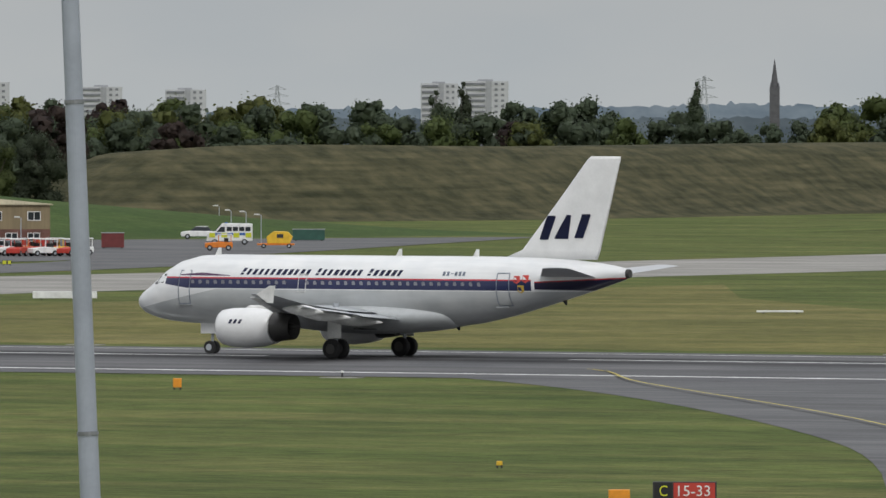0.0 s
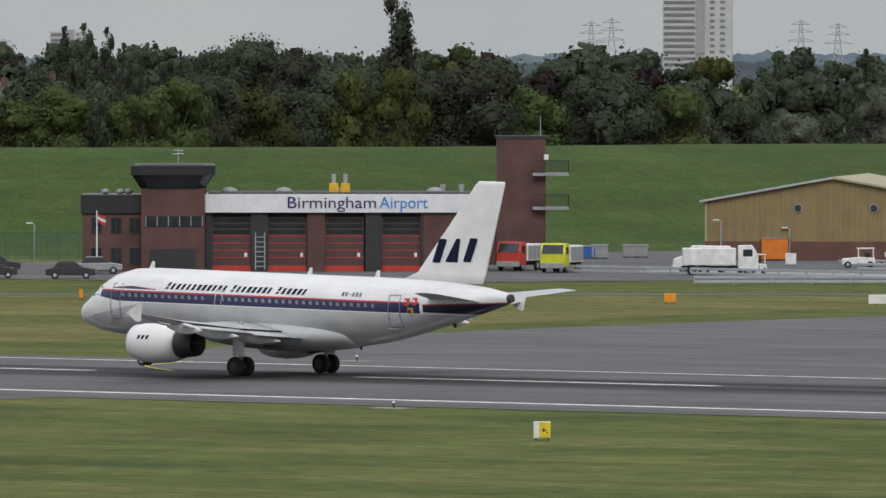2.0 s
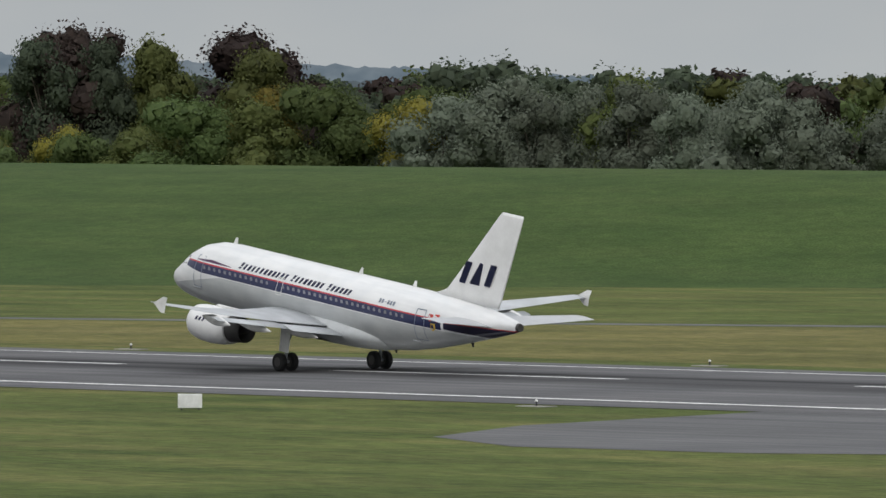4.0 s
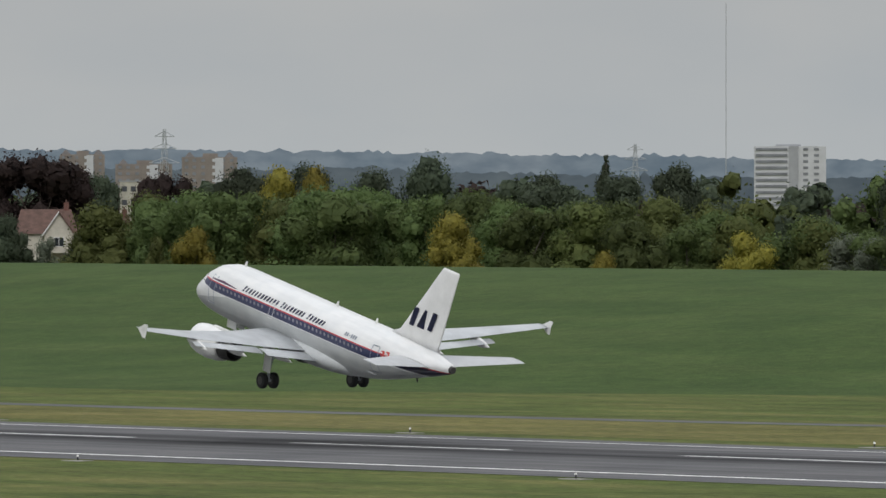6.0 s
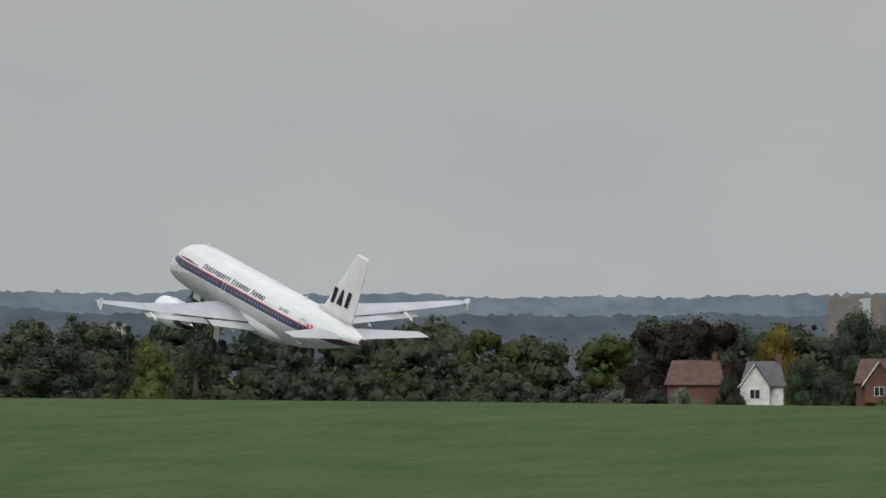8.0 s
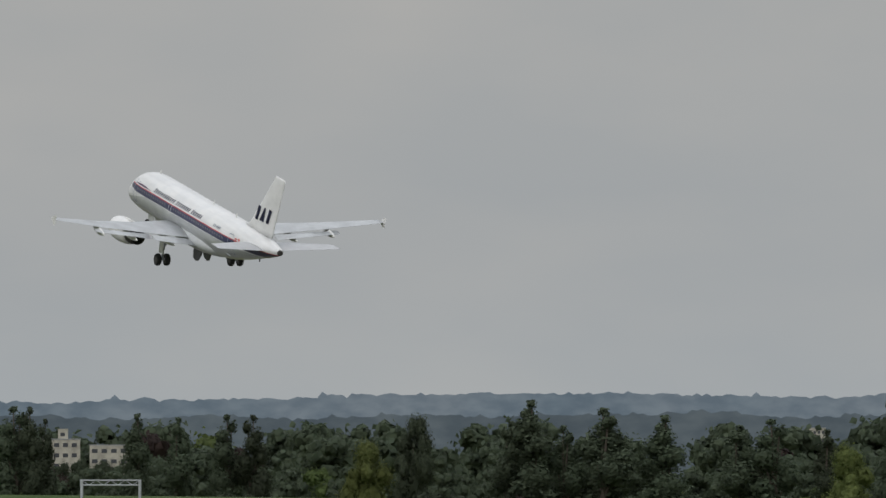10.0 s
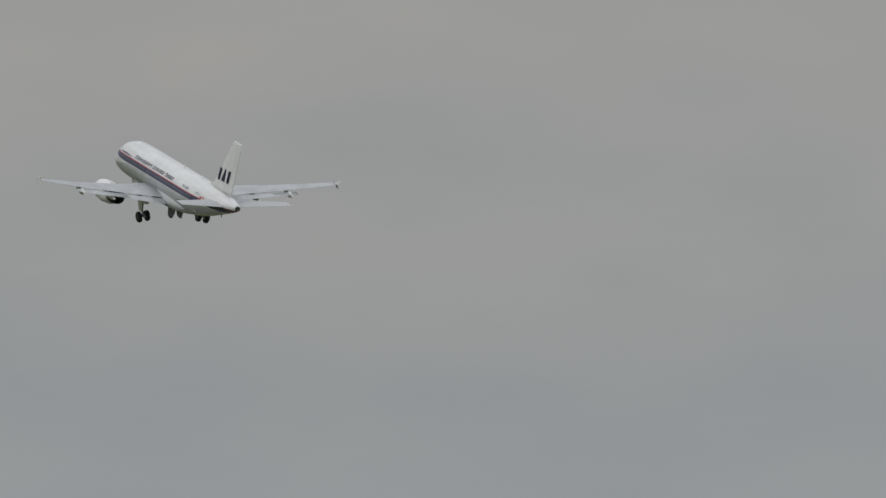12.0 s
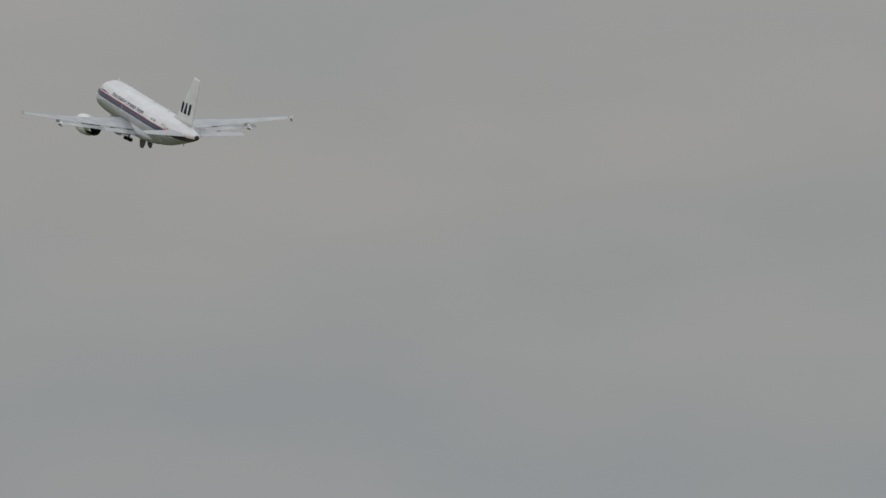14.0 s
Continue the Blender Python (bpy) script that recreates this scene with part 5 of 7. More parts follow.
def hose_tower():
    b = thing("hose_tower", pose(-585, 258, 0, 0, 0, 39.1), "tall dark brick hose drying tower with two balconies", "tower")
    part("wall", box(0, 4.35, 0, 4.5, 0, 11.2), BRICK_DARK, b)
    part("parapet", box(-0.08, 4.43, -0.08, 4.58, 11.2, 11.45), DARK, b)
    part("link_wall", box(-1.9, 0, 0.6, 4, 0, 5.0), BRICK_DARK, b)
    for z in (7.9, 4.9):
        bal = part("balcony", box(3.2, 6.4, -0.9, 2.6, z, z + 0.28, 0.02), GREY, b, "grey steel balcony")
        bm = bmesh.new()
        for k in range(17):
            x = 3.25 + k * 0.195
            add_box(bm, x, x + 0.05, -0.88, -0.83, z + 0.28, z + 1.35)
        add_box(bm, 3.2, 6.4, -0.9, -0.82, z + 1.3, z + 1.38)
        add_box(bm, 6.32, 6.4, -0.9, 2.6, z + 1.3, z + 1.38)
        for k in range(12):
            y = -0.8 + k * 0.3
            add_box(bm, 6.34, 6.39, y, y + 0.05, z + 0.28, z + 1.35)
        part("balustrade", bm, DARK, bal, "dark balcony railing")
    part("mast", tube((3.9, 1, 7.9), (3.9, 1, 13.2), 0.05, 0.03, 8), STEEL, b)
    part("wall_lamp", box(4.2, 4.6, -0.35, -0.02, 9.3, 9.8, 0.05), WHITE, b)


def gable_hangar():
    b = thing("gabled_shed", pose(-583, 285.6, 0, 0, 0, 30.0), "wide tan clad shed with low gable and brick plinth", "shed")
    W, Dp = 23.3, 26
    bm = prism([(0, 1.75), (W, 1.75), (W, 5.3), (11.6, 7.35), (0, 5.3)], 0, Dp)
    part("cladding_wall", bm, TAN, b, "tan ribbed metal cladding")
    part("plinth", box(-0.05, W + 0.05, -0.06, Dp, 0, 1.75), BRICK, b, "red-brown brick plinth")
    for x0, z0, x1, z1 in ((-0.5, 5.25, 11.6, 7.4), (11.6, 7.4, W + 0.5, 5.25)):
        bm = prism([(x0, z0), (x1, z1), (x1, z1 + 0.2), (x0, z0 + 0.2)], -0.5, Dp + 0.4)
        part("roof_slope", bm, ROOF_GREY if x0 < 0 else ROOF_TAN, b, "ribbed metal roof")
    for x in (8.4, 15.3):
        v = part("vent", tube((x, -0.12, 4.75), (x, 0.05, 4.75), 0.42, 0.42, 18), GREY, b, "round wall vent")
        part("vent_opening", tube((x, -0.15, 4.75), (x, -0.1, 4.75), 0.32, 0.32, 18), DARK, v)
    part("side_door", box(-0.1, 0.02, 3, 9, 0.05, 3.9), BRICK_DARK, b, "dark side door")
    part("corner_trim", box(-0.06, 0.12, -0.08, 0.1, 1.75, 5.3), ROOF_TAN, b)
    part("corner_trim", box(W - 0.12, W + 0.06, -0.08, 0.1, 1.75, 5.3), ROOF_TAN, b)


def long_building():
    b = thing("long_workshop", pose(-571.5, 343, 0, 0, 0, 42), "long buff clad workshop with brick base and shallow roof", "workshop")
    L, Dp = 53, 16
    part("cladding_wall", box(0, L, 0, Dp, 2.2, 5.3), TAN2, b, "buff metal cladding")
    part("brick_base", box(0, L, -0.05, Dp, 0, 2.2), BRICK, b)
    part("roof", loft([[(-0.3, -0.4, 5.3), (L + 0.3, -0.4, 5.3), (L + 0.3, Dp + 0.4, 5.3), (-0.3, Dp + 0.4, 5.3)], [(-0.3, -0.4, 5.42), (L + 0.3, -0.4, 5.42), (L + 0.3, Dp + 0.4, 5.42), (-0.3, Dp + 0.4, 5.42)],
               [(0, Dp * 0.5 - 0.2, 6.3), (L, Dp * 0.5 - 0.2, 6.3), (L, Dp * 0.5 + 0.2, 6.3), (0, Dp * 0.5 + 0.2, 6.3)]]), ROOF_TAN, b, "buff metal roof")
    for k in range(11):
        x = 2.6 + k * 4.7
        for dx, y, z in ((0, 2.2, 5.72), (0.9, 3.6, 5.9)):
            part("rooflight", loft([[(x + dx, y, z), (x + dx + 1.5, y, z), (x + dx + 1.5, y + 0.9, z + 0.11), (x + dx, y + 0.9, z + 0.11)], [(x + dx, y, z + 0.06), (x + dx + 1.5, y, z + 0.06), (x + dx + 1.5, y + 0.9, z + 0.17), (x + dx, y + 0.9, z + 0.17)]]), plain("rooflight_brown", (0.15, 0.12, 0.07), 0.5) if k == 0 and dx == 0 else bpy.data.materials["rooflight_brown"], b)
    for k, x in enumerate((17.6, 20.5, 23.3, 26, 28.6, 31.2, 33.8, 36.4, 39)):
        window(b, x, 3.55, 1.6 if k else 1.0, 0.95, -0.01, DARK)
    part("roller_door", box(2.6, 6.6, -0.12, 0.02, 0.05, 2.9), WHITE, b, "pale roller door")
    for x in (3.0, 4.6):
        part("door_pane", box(x, x + 0.8, -0.16, -0.12, 0.75, 1.15), PANE, b)
    # No real openings: near-black slabs on the wall paint the unlit insides.
    part("dark_opening", box(46.5, 50.6, -0.12, 0.05, 0.02, 2.75), DARK, b, "dark slab painted as the shade inside an open vehicle doorway")
    part("dark_opening", box(30.5, 34.0, -0.12, 0.05, 0.02, 1.9), DARK, b, "dark slab painted as the shade inside an open vehicle doorway")
    part("flue", tube((20.0, 7, 6.1), (20.0, 7, 7.2), 0.16, 0.2, 10), WHITE, b)
    for x in (7, 14, 27, 37, 46):
        part("wall_lamp", box(x, x + 0.3, -0.3, 0, 4.95, 5.15, 0.03), GREY, b)
    a = thing("brick_annex", pose(-575, 337, 0, 0, 0, 38), "small brick office annex with grey metal roof", "building")
    part("wall", box(0, 11.2, 0, 8, 0, 3.2), BRICK, a)
    part("roof", loft([[(-0.6, -0.7, 3.15), (11.8, -0.7, 3.15), (11.8, 8.5, 3.15), (-0.6, 8.5, 3.15)], [(-0.6, -0.7, 3.4), (11.8, -0.7, 3.4), (11.8, 8.5, 3.4), (-0.6, 8.5, 3.4)], [(0.2, 2.2, 4.75), (11.0, 2.2, 4.75), (11.0, 5.5, 4.75), (0.2, 5.5, 4.75)]]), ROOF_GREY, a, "pale grey metal roof")
    for x, w in ((1.6, 2.3), (5.8, 1.4), (8.3, 2.2)):
        window(a, x, 1.85, w, 1.0, -0.01, WHITE)
    part("notice_board", box(3.9, 4.9, -0.08, 0, 0.95, 1.45), plain("notice_yellow", (0.75, 0.65, 0.03), 0.5), a, "yellow notice")
    part("door", box(3.9, 4.9, -0.06, 0, 0, 0.9), DARK, a)
    for x in (0.5, 10.9):
        part("post", tube((x, -0.6, 0), (x, -0.6, 3.2), 0.09, 0.09, 8), WHITE, a)


def corner_block():
    b = thing("two_storey_block", pose(-572, 444, 0, 0, 0, 40), "two-storey buff clad office block with brick base", "building")
    L, Dp = 14.2, 26
    part("cladding_wall", box(0, L, 0, Dp, 1.9, 4.5), TAN2, b, "buff metal cladding")
    part("brick_base", box(0, L, -0.05, Dp, 0, 1.9), BRICK, b)
    part("roof", loft([[(-0.3, -0.3, 4.5), (L + 0.3, -0.3, 4.5), (L + 0.3, Dp + 0.3, 4.5), (-0.3, Dp + 0.3, 4.5)], [(-0.3, -0.3, 4.62), (L + 0.3, -0.3, 4.62), (L + 0.3, Dp + 0.3, 4.62), (-0.3, Dp + 0.3, 4.62)],
                       [(L / 2 - 0.1, 0.2, 5.3), (L / 2 + 0.1, 0.2, 5.3), (L / 2 + 0.1, Dp, 5.3), (L / 2 - 0.1, Dp, 5.3)]]), ROOF_TAN, b, "buff metal roof")
    for x, w in ((1.0, 1.2), (5.2, 1.3), (7.6, 1.3), (11.8, 1.3)):
        window(b, x, 2.9, w, 0.85, -0.01, WHITE)
    for x, w in ((1.0, 1.2), (3.4, 1.2), (9.4, 1.2), (11.8, 1.2)):
        window(b, x, 0.65, w, 0.8, -0.06, WHITE)
    # Near-black slab on the wall paints the unlit inside of the doorway.
    part("doorway", box(6.3, 8.6, -0.12, 0, 0.02, 1.7), DARK, b, "dark slab painted as the shade inside an open doorway")
    # side windows
    for k in range(4):
        y = 3 + k * 5
        f = part("window", box(-0.08, 0.0, y, y + 1.4, 2.8, 3.75), WHITE, b)
        part("pane", box(-0.1, -0.08, y + 0.08, y + 1.32, 2.88, 3.67), PANE, f)


def barrel_shed():
    b = thing("barrel_shed", pose(-617, 362, 0, 0, 0, 40), "long dark green barrel-roofed shed", "shed")
    n = 18
    L = 26
    prof = [(7.0 - 7.0 * math.cos(math.pi * i / n), 4.9 * math.sin(math.pi * i / n) ** 0.75) for i in range(n + 1)]
    part("shell", loft([[(x, y, z) for y, z in prof] for x in (-4, L)]), GREEN_CLAD, b, "dark green ribbed shell", smooth=True)
    for x in (1, 7.6, 14, 20.5):
        bm = loft([[(xx, y + (0.06 if y > 7 else -0.06), z + 0.05) for y, z in prof] for xx in (x, x + 0.22)])
        part("rib", bm, STEEL if x == 7.6 else GREEN_CLAD, b)


def plant_room():
    b = thing("brick_store", pose(-621.3, 205.5, 0, 0, 0, 42.1), "low dark brick store with flat roof", "store")
    part("wall", box(0, 9.5, 0, 6, 0, 3.9), BRICK_DARK, b)
    part("roof", box(-0.15, 9.65, -0.15, 6.15, 3.9, 4.1), DARK, b)
    for x in (0.8, 7.4):
        part("louvre", box(x, x + 1.8, -0.06, 0, 2.4, 3.3), DARK, b, "dark louvred vent")
    part("roof_unit", box(8.3, 9.4, 1, 2, 4.1, 4.6, 0.03), BRICK_DARK, b)
    c = thing("cabin_row", pose(-656.2, 215.9, 0, 0, 0, 42), "row of green site cabins with pale blue roof", "cabin")
    part("body", box(0, 13.5, 0, 4, 0, 2.2, 0.05), plain("cabin_green", (0.05, 0.07, 0.06), 0.6), c)
    part("roof", box(3.4, 13.0, -0.2, 4.2, 2.5, 2.95, 0.03), plain("pale_blue_sheet", (0.25, 0.45, 0.6), 0.5), c, "pale blue roof sheet")
    part("canopy", box(1.0, 7.5, -0.4, 3, 1.75, 2.45, 0.03), GREY, c)
    for x, w in ((0.7, 1.5), (6.4, 1.4)):
        for k in range(4):
            part("pale_mark", box(x + k * w / 4, x + (k + 0.7) * w / 4, -0.02, 0.0, 1.25, 1.62 - 0.1 * (k % 2)), WHITE, c, "small pale mark")
    for x, z in ((0.2, 2.35), (5.2, 2.55), (9.4, 2.5)):
        part("rail", tube((x, -0.3, 2.2), (x + 3.4, -0.3, z), 0.06, 0.06, 8), STEEL, c)
    for x in (5.0, 9.2, 13.2):
        part("globe_lamp", loft([[(x + 0.2 * q * math.cos(2 * math.pi * j / 10), -0.5 + 0.2 * q * math.sin(2 * math.pi * j / 10), 2.45 + h) for j in range(10)] for q, h in ((0.3, -0.2), (0.9, -0.1), (1, 0), (0.8, 0.13), (0.1, 0.2))]), LAMP_GLASS, c, "round pale lamp globe", smooth=True)
        part("lamp_stem", tube((x, -0.5, 0), (x, -0.5, 2.3), 0.04, 0.04, 6), STEEL, c)
    part("cab", box(7.9, 9.6, -1.4, -0.2, 0.3, 2.1, 0.12), WHITE, c, "small white cab front")
    part("cab_glass", box(8.05, 9.45, -1.44, -1.4, 1.25, 1.9), PANE, c)
    part("drum_rack", box(13.6, 16.2, 0.2, 2.4, 0, 1.7, 0.08), GREEN, c, "dark green rack at the end of the row")


fire_station()
hose_tower()
gable_hangar()
long_building()
corner_block()
barrel_shed()
plant_room()


# ---- far buildings, pylons, houses ----
CONC_WHITE = plain("pale_tower_panel", (0.5, 0.51, 0.53), 0.7, 0, 0.08, 0.2)
CONC_GREY = plain("grey_tower_panel", (0.33, 0.34, 0.36), 0.7, 0, 0.1, 0.2)
BRICK_FLAT = plain("buff_brick_panel", (0.22, 0.19, 0.168), 0.8, 0, 0.12, 0.2)
FAR_PANE = plain("far_glass", (0.2, 0.21, 0.23), 0.3, 0, 0.2, 0.3)


def tower_block(x, y, rz, w, top):
    b = thing("tower_block", pose(x, y, 0, 0, 0, rz), "pale grey high-rise block of flats beyond the trees", "tower block", "distant tower blocks")
    h = w / 2
    part("wall", box(-h, h, 0, w * 0.8, 0, top), CONC_WHITE, b)
    part("stair_bay", box(-h * 0.04, h * 0.22, -0.5, 0.1, 0, top), CONC_GREY, b, "grey recessed stair bay")
    n = max(3, int(top / 2.1))
    fl = top / n
    for k in range(n):
        z = fl * (k + 0.3)
        band = part("balcony_band", box(-h * 0.96, -h * 0.08, -0.35, 0.1, z, z + fl * 0.42), FAR_PANE, b, "dark glazed balcony band")
        for f in (0.36, 0.66):
            part("window", box(h * f, h * (f + 0.14), -0.12, 0.1, z, z + fl * 0.42), FAR_PANE, b)
    part("plant_room", box(-h * 0.4, h * 0.3, w * 0.2, w * 0.5, top, top + 0.7), CONC_GREY, b)


def flat_block(x, y, rz, w, top):
    b = thing("apartment_block", pose(x, y, 0, 0, 0, rz), "buff brick apartment block with stepped roofline", "apartment block", "distant apartment blocks")
    h = w / 2
    part("wall", box(-h, h, 0, w * 0.7, 0, top - 1.2), BRICK_FLAT, b)
    n = max(3, int(top / 2.1))
    fl = (top - 1.2) / n
    for k in range(n):
        z = fl * (k + 0.3)
        for f in (-0.9, -0.62, -0.3, 0.1, 0.42, 0.74):
            part("window", box(h * f, h * (f + 0.13), -0.12, 0.1, z, z + fl * 0.45), FAR_PANE if f != 0.1 else CONC_WHITE, b)
    for f in (-0.72, 0.72):
        part("roof_turret", loft([[(h * f - 1.6, 0.3, top - 1.2), (h * f + 1.6, 0.3, top - 1.2), (h * f + 1.6, 4, top - 1.2), (h * f - 1.6, 4, top - 1.2)], [(h * f - 0.3, 1.5, top + 0.3), (h * f + 0.3, 1.5, top + 0.3), (h * f + 0.3, 2.5, top + 0.3), (h * f - 0.3, 2.5, top + 0.3)]]), SLATE_CAP, b)
    part("stair_strip", box(h * 0.2, h * 0.5, -0.2, 0.1, 0, top - 1.4), CONC_WHITE, b, "pale rendered stair strip")
    part("plant_room", box(-h * 0.25, h * 0.3, 1, 5, top - 1.2, top), BRICK_FLAT, b)


SLATE_CAP = plain("dull_slate_cap", (0.13, 0.12, 0.115), 0.8)
HALL_WALL = plain("weathered_cream", (0.42, 0.4, 0.34), 0.85, 0, 0.2, 0.6)


HALL_GLASS = plain("hall_glass", (0.06, 0.065, 0.075), 0.3)


def white_hall(x, y, rz, w, top, tower=False):
    b = thing("white_building", pose(x, y, 0, 0, 0, rz), "weathered cream flat-roofed building among the trees", "building", "white buildings in the wood")
    h = w / 2
    part("wall", box(-h, h, 0, w * 0.7, 0, top), HALL_WALL, b)
    part("roof", box(-h - 0.1, h + 0.1, -0.1, w * 0.7 + 0.1, top, top + 0.2), GREY, b)
    for z in (top - 1.5, top - 3.6, top - 5.7):
        for k in range(4):
            part("window", box(-h + w * (0.06 + 0.24 * k), -h + w * (0.2 + 0.24 * k), -0.06, 0.05, z, z + 0.8), HALL_GLASS, b, "dark window strip")
    if tower:
        part("stair_tower", box(-0.7, 1.3, 0.4, 2.4, top + 0.2, top + 2.2), HALL_WALL, b)
        part("tower_window", box(-0.2, 0.7, 0.33, 0.45, top + 0.7, top + 1.4), HALL_GLASS, b, "dark window strip")


PYLON_STEEL = plain("pylon_steel", (0.42, 0.44, 0.46), 0.6, 0.3, 0.1, 0.3)


def pylon(x, y, top):
    b = thing("electricity_pylon", pose(x, y, 0, 0, 0, 40), "grey lattice steel electricity pylon", "pylon", "distant pylons")
    bm = bmesh.new()
    n = 9
    half = lambda z: 2.6 * (1 - z / top) ** 1.2 + 0.3
    for sx in (-1, 1):
        for sy in (-1, 1):
            for k in range(n):
                z0, z1 = top * k / n, top * (k + 1) / n
                add_tube(bm, (sx * half(z0), sy * half(z0), z0), (sx * half(z1), sy * half(z1), z1), 0.09, 0.08, 4, False)
                add_tube(bm, (sx * half(z0), sy * half(z0), z0), (-sx * half(z1), sy * half(z1), z1), 0.045, 0.045, 4, False)
    part("lattice", bm, PYLON_STEEL, b)
    for z, w in ((0.72, 4.6), (0.84, 3.8), (0.94, 3.0)):
        bm = bmesh.new()
        add_tube(bm, (-w, 0, top * z), (w, 0, top * z), 0.1, 0.1, 4)
        add_tube(bm, (-w, 0, top * z), (0, 0, top * (z + 0.045)), 0.1, 0.1, 4)
        add_tube(bm, (w, 0, top * z), (0, 0, top * (z + 0.045)), 0.1, 0.1, 4)
        part("cross_arm", bm, PYLON_STEEL, b)


def radio_mast(x, y, top):
    b = thing("radio_mast", pose(x, y, 0), "very thin tall radio mast far away", "mast")
    part("shaft", tube((0, 0, 0), (0, 0, top), 0.2, 0.14, 6), PYLON_STEEL, b)


def church(x, y, top):
    b = thing("church_steeple", pose(x, y, 0, 0, 0, 30), "dark stone church tower with pointed spire", "church")
    sp = plain("dark_stone", (0.1, 0.1, 0.11), 0.8)
    part("tower", box(-1.0, 1.0, -1.0, 1.0, 0, top - 5.8), sp, b)
    part("spire", loft([[(0.85 * math.cos(2 * math.pi * j / 8), 0.85 * math.sin(2 * math.pi * j / 8), top - 5.8) for j in range(8)], [(0.06 * math.cos(2 * math.pi * j / 8), 0.06 * math.sin(2 * math.pi * j / 8), top + 0.1) for j in range(8)]]), sp, b, "slender spire")
    for sx in (-0.8, 0.8):
        part("pinnacle", loft([[(sx + 0.25 * math.cos(2 * math.pi * j / 6), -0.8 + 0.25 * math.sin(2 * math.pi * j / 6), top - 5.8) for j in range(6)], [(sx, -0.8 + 0.01 * j, top - 4.4) for j in range(6)]]), sp, b)


def house(x, y, rz, w, roof, gable=0.0, wall=None, tile=None, lights=0):
    """A house seen over the bank: ridge along x, or a gable to the front."""
    b = thing("house", pose(x, y, 0, 0, 0, rz), "detached house with pitched clay tiled roof behind the bank" if not lights else "house with long tiled roof and pale rooflights", "house", "houses behind the bank")
    eave = roof - 3.2
    part("wall", box(0, w, 0, 7, 0, eave), wall or RENDER, b)
    part("roof", loft([[(-0.4, -0.5, eave), (w + 0.4, -0.5, eave), (w + 0.4, 7.5, eave), (-0.4, 7.5, eave)], [(0.5, 3.3, roof), (w - 0.5, 3.3, roof), (w - 0.5, 3.7, roof), (0.5, 3.7, roof)]]), tile or TILE, b, "clay tiled roof")
    if gable:
        g = part("gable", prism([(gable - 1.9, eave - 2.5), (gable + 1.9, eave - 2.5), (gable + 1.9, eave), (gable, roof - 0.5), (gable - 1.9, eave)], -1.2, 3.0), wall or RENDER, b, "front gable")
        for s in (-1, 1):
            part("gable_roof", prism([(gable, roof - 0.45), (gable, roof - 0.2), (gable + s * 2.3, eave - 0.25), (gable + s * 2.3, eave - 0.5)], -1.6, 3.2), WHITE if s < 0 else (tile or TILE), b)
        f = window(b, gable - 0.6, eave - 1.6, 1.2, 1.1, -1.21, WHITE)
    for k in range(lights):
        xx = w * (0.1 + 0.14 * k)
        part("rooflight", loft([[(xx, 0.95, eave + 1.28), (xx + 0.9, 0.95, eave + 1.28), (xx + 1.0, 1.75, eave + 1.98), (xx + 0.1, 1.75, eave + 1.98)], [(xx, 0.9, eave + 1.4), (xx + 0.9, 0.9, eave + 1.4), (xx + 1.0, 1.7, eave + 2.1), (xx + 0.1, 1.7, eave + 2.1)]]), plain("rooflight_glass", (0.45, 0.48, 0.5), 0.2), b, "pale roof window")
    ch = part("chimney", box(w * 0.8, w * 0.8 + 0.7, 3.1, 3.8, roof - 0.5, roof + 0.9), BRICK, b)
    part("chimney_pot", tube((w * 0.8 + 0.35, 3.45, roof + 0.9), (w * 0.8 + 0.35, 3.45, roof + 1.25), 0.13, 0.11, 8), TILE, ch)


CREAM = plain("cream_wall", (0.5, 0.44, 0.28), 0.8)
SLATE = plain("slate_roof", (0.11, 0.105, 0.11), 0.7, 0, 0.2, 1.0)
house(-711, 531, 35, 8.5, 9.3, 6.0)
house(-700, 541, 35, 6.0, 9.4, 0, None, SLATE)
house(-689, 547, 35, 5.6, 10.9, 4.4)
house(-752, 600, 36, 4.2, 10.9, 0, WHITE, SLATE)
house(-820, 453, 41, 11.5, 15.0, 0, BRICK, SLATE)
house(-793, 423, 41, 7.8, 13.2, 2.5, BRICK, SLATE)
house(-802, 468, 41, 4.2, 13.8, 0, BRICK)
house(-1050, 361, 52, 6.6, 15.3, 3.0, CREAM)
house(-1050, 369, 52, 5.4, 15.5, 3.2, WHITE)
house(-1086, 405, 52, 11.4, 16.6, 0, BRICK, None, 3)
house(-1264, 308, 57, 7.2, 14.6, 0, BRICK)
house(-1250, 311, 57, 5.2, 14.5, 1.6, WHITE, SLATE)
house(-1251, 329, 57, 6.0, 14.8, 3.0, BRICK)
house(-1245, 338, 57, 7.6, 15.5, 5.5, RENDER)
house(-1232, 339, 57, 7.2, 14.6, 0, BRICK)
house(-806, 436, 41, 5.4, 14.6, 0, BRICK, SLATE, 2)
house(-788, 433, 41, 4.6, 12.8, 2.3, BRICK, SLATE, 1)
tower_block(-2265, 3039, 32, 15.7, 24.9)
tower_block(-2249, 3050, 32, 15.7, 26.0)
tower_block(-2179, 2976, 32, 15.1, 25.3)
tower_block(-2190, 3028, 32, 17.0, 24.8)
tower_block(-2232, 3179, 32, 15.8, 23.4)
tower_block(-2230, 3239, 32, 16.0, 22.4)
tower_block(-2065, 3153, 31, 14.0, 24.5)
tower_block(-2025, 3119, 31, 16.4, 25.2)
tower_block(-2251, 2721, 36, 19.2, 22.7)
tower_block(-2340, 2545, 37, 23.8, 32.1)
tower_block(-2757, 2365, 42, 12.8, 28.0)
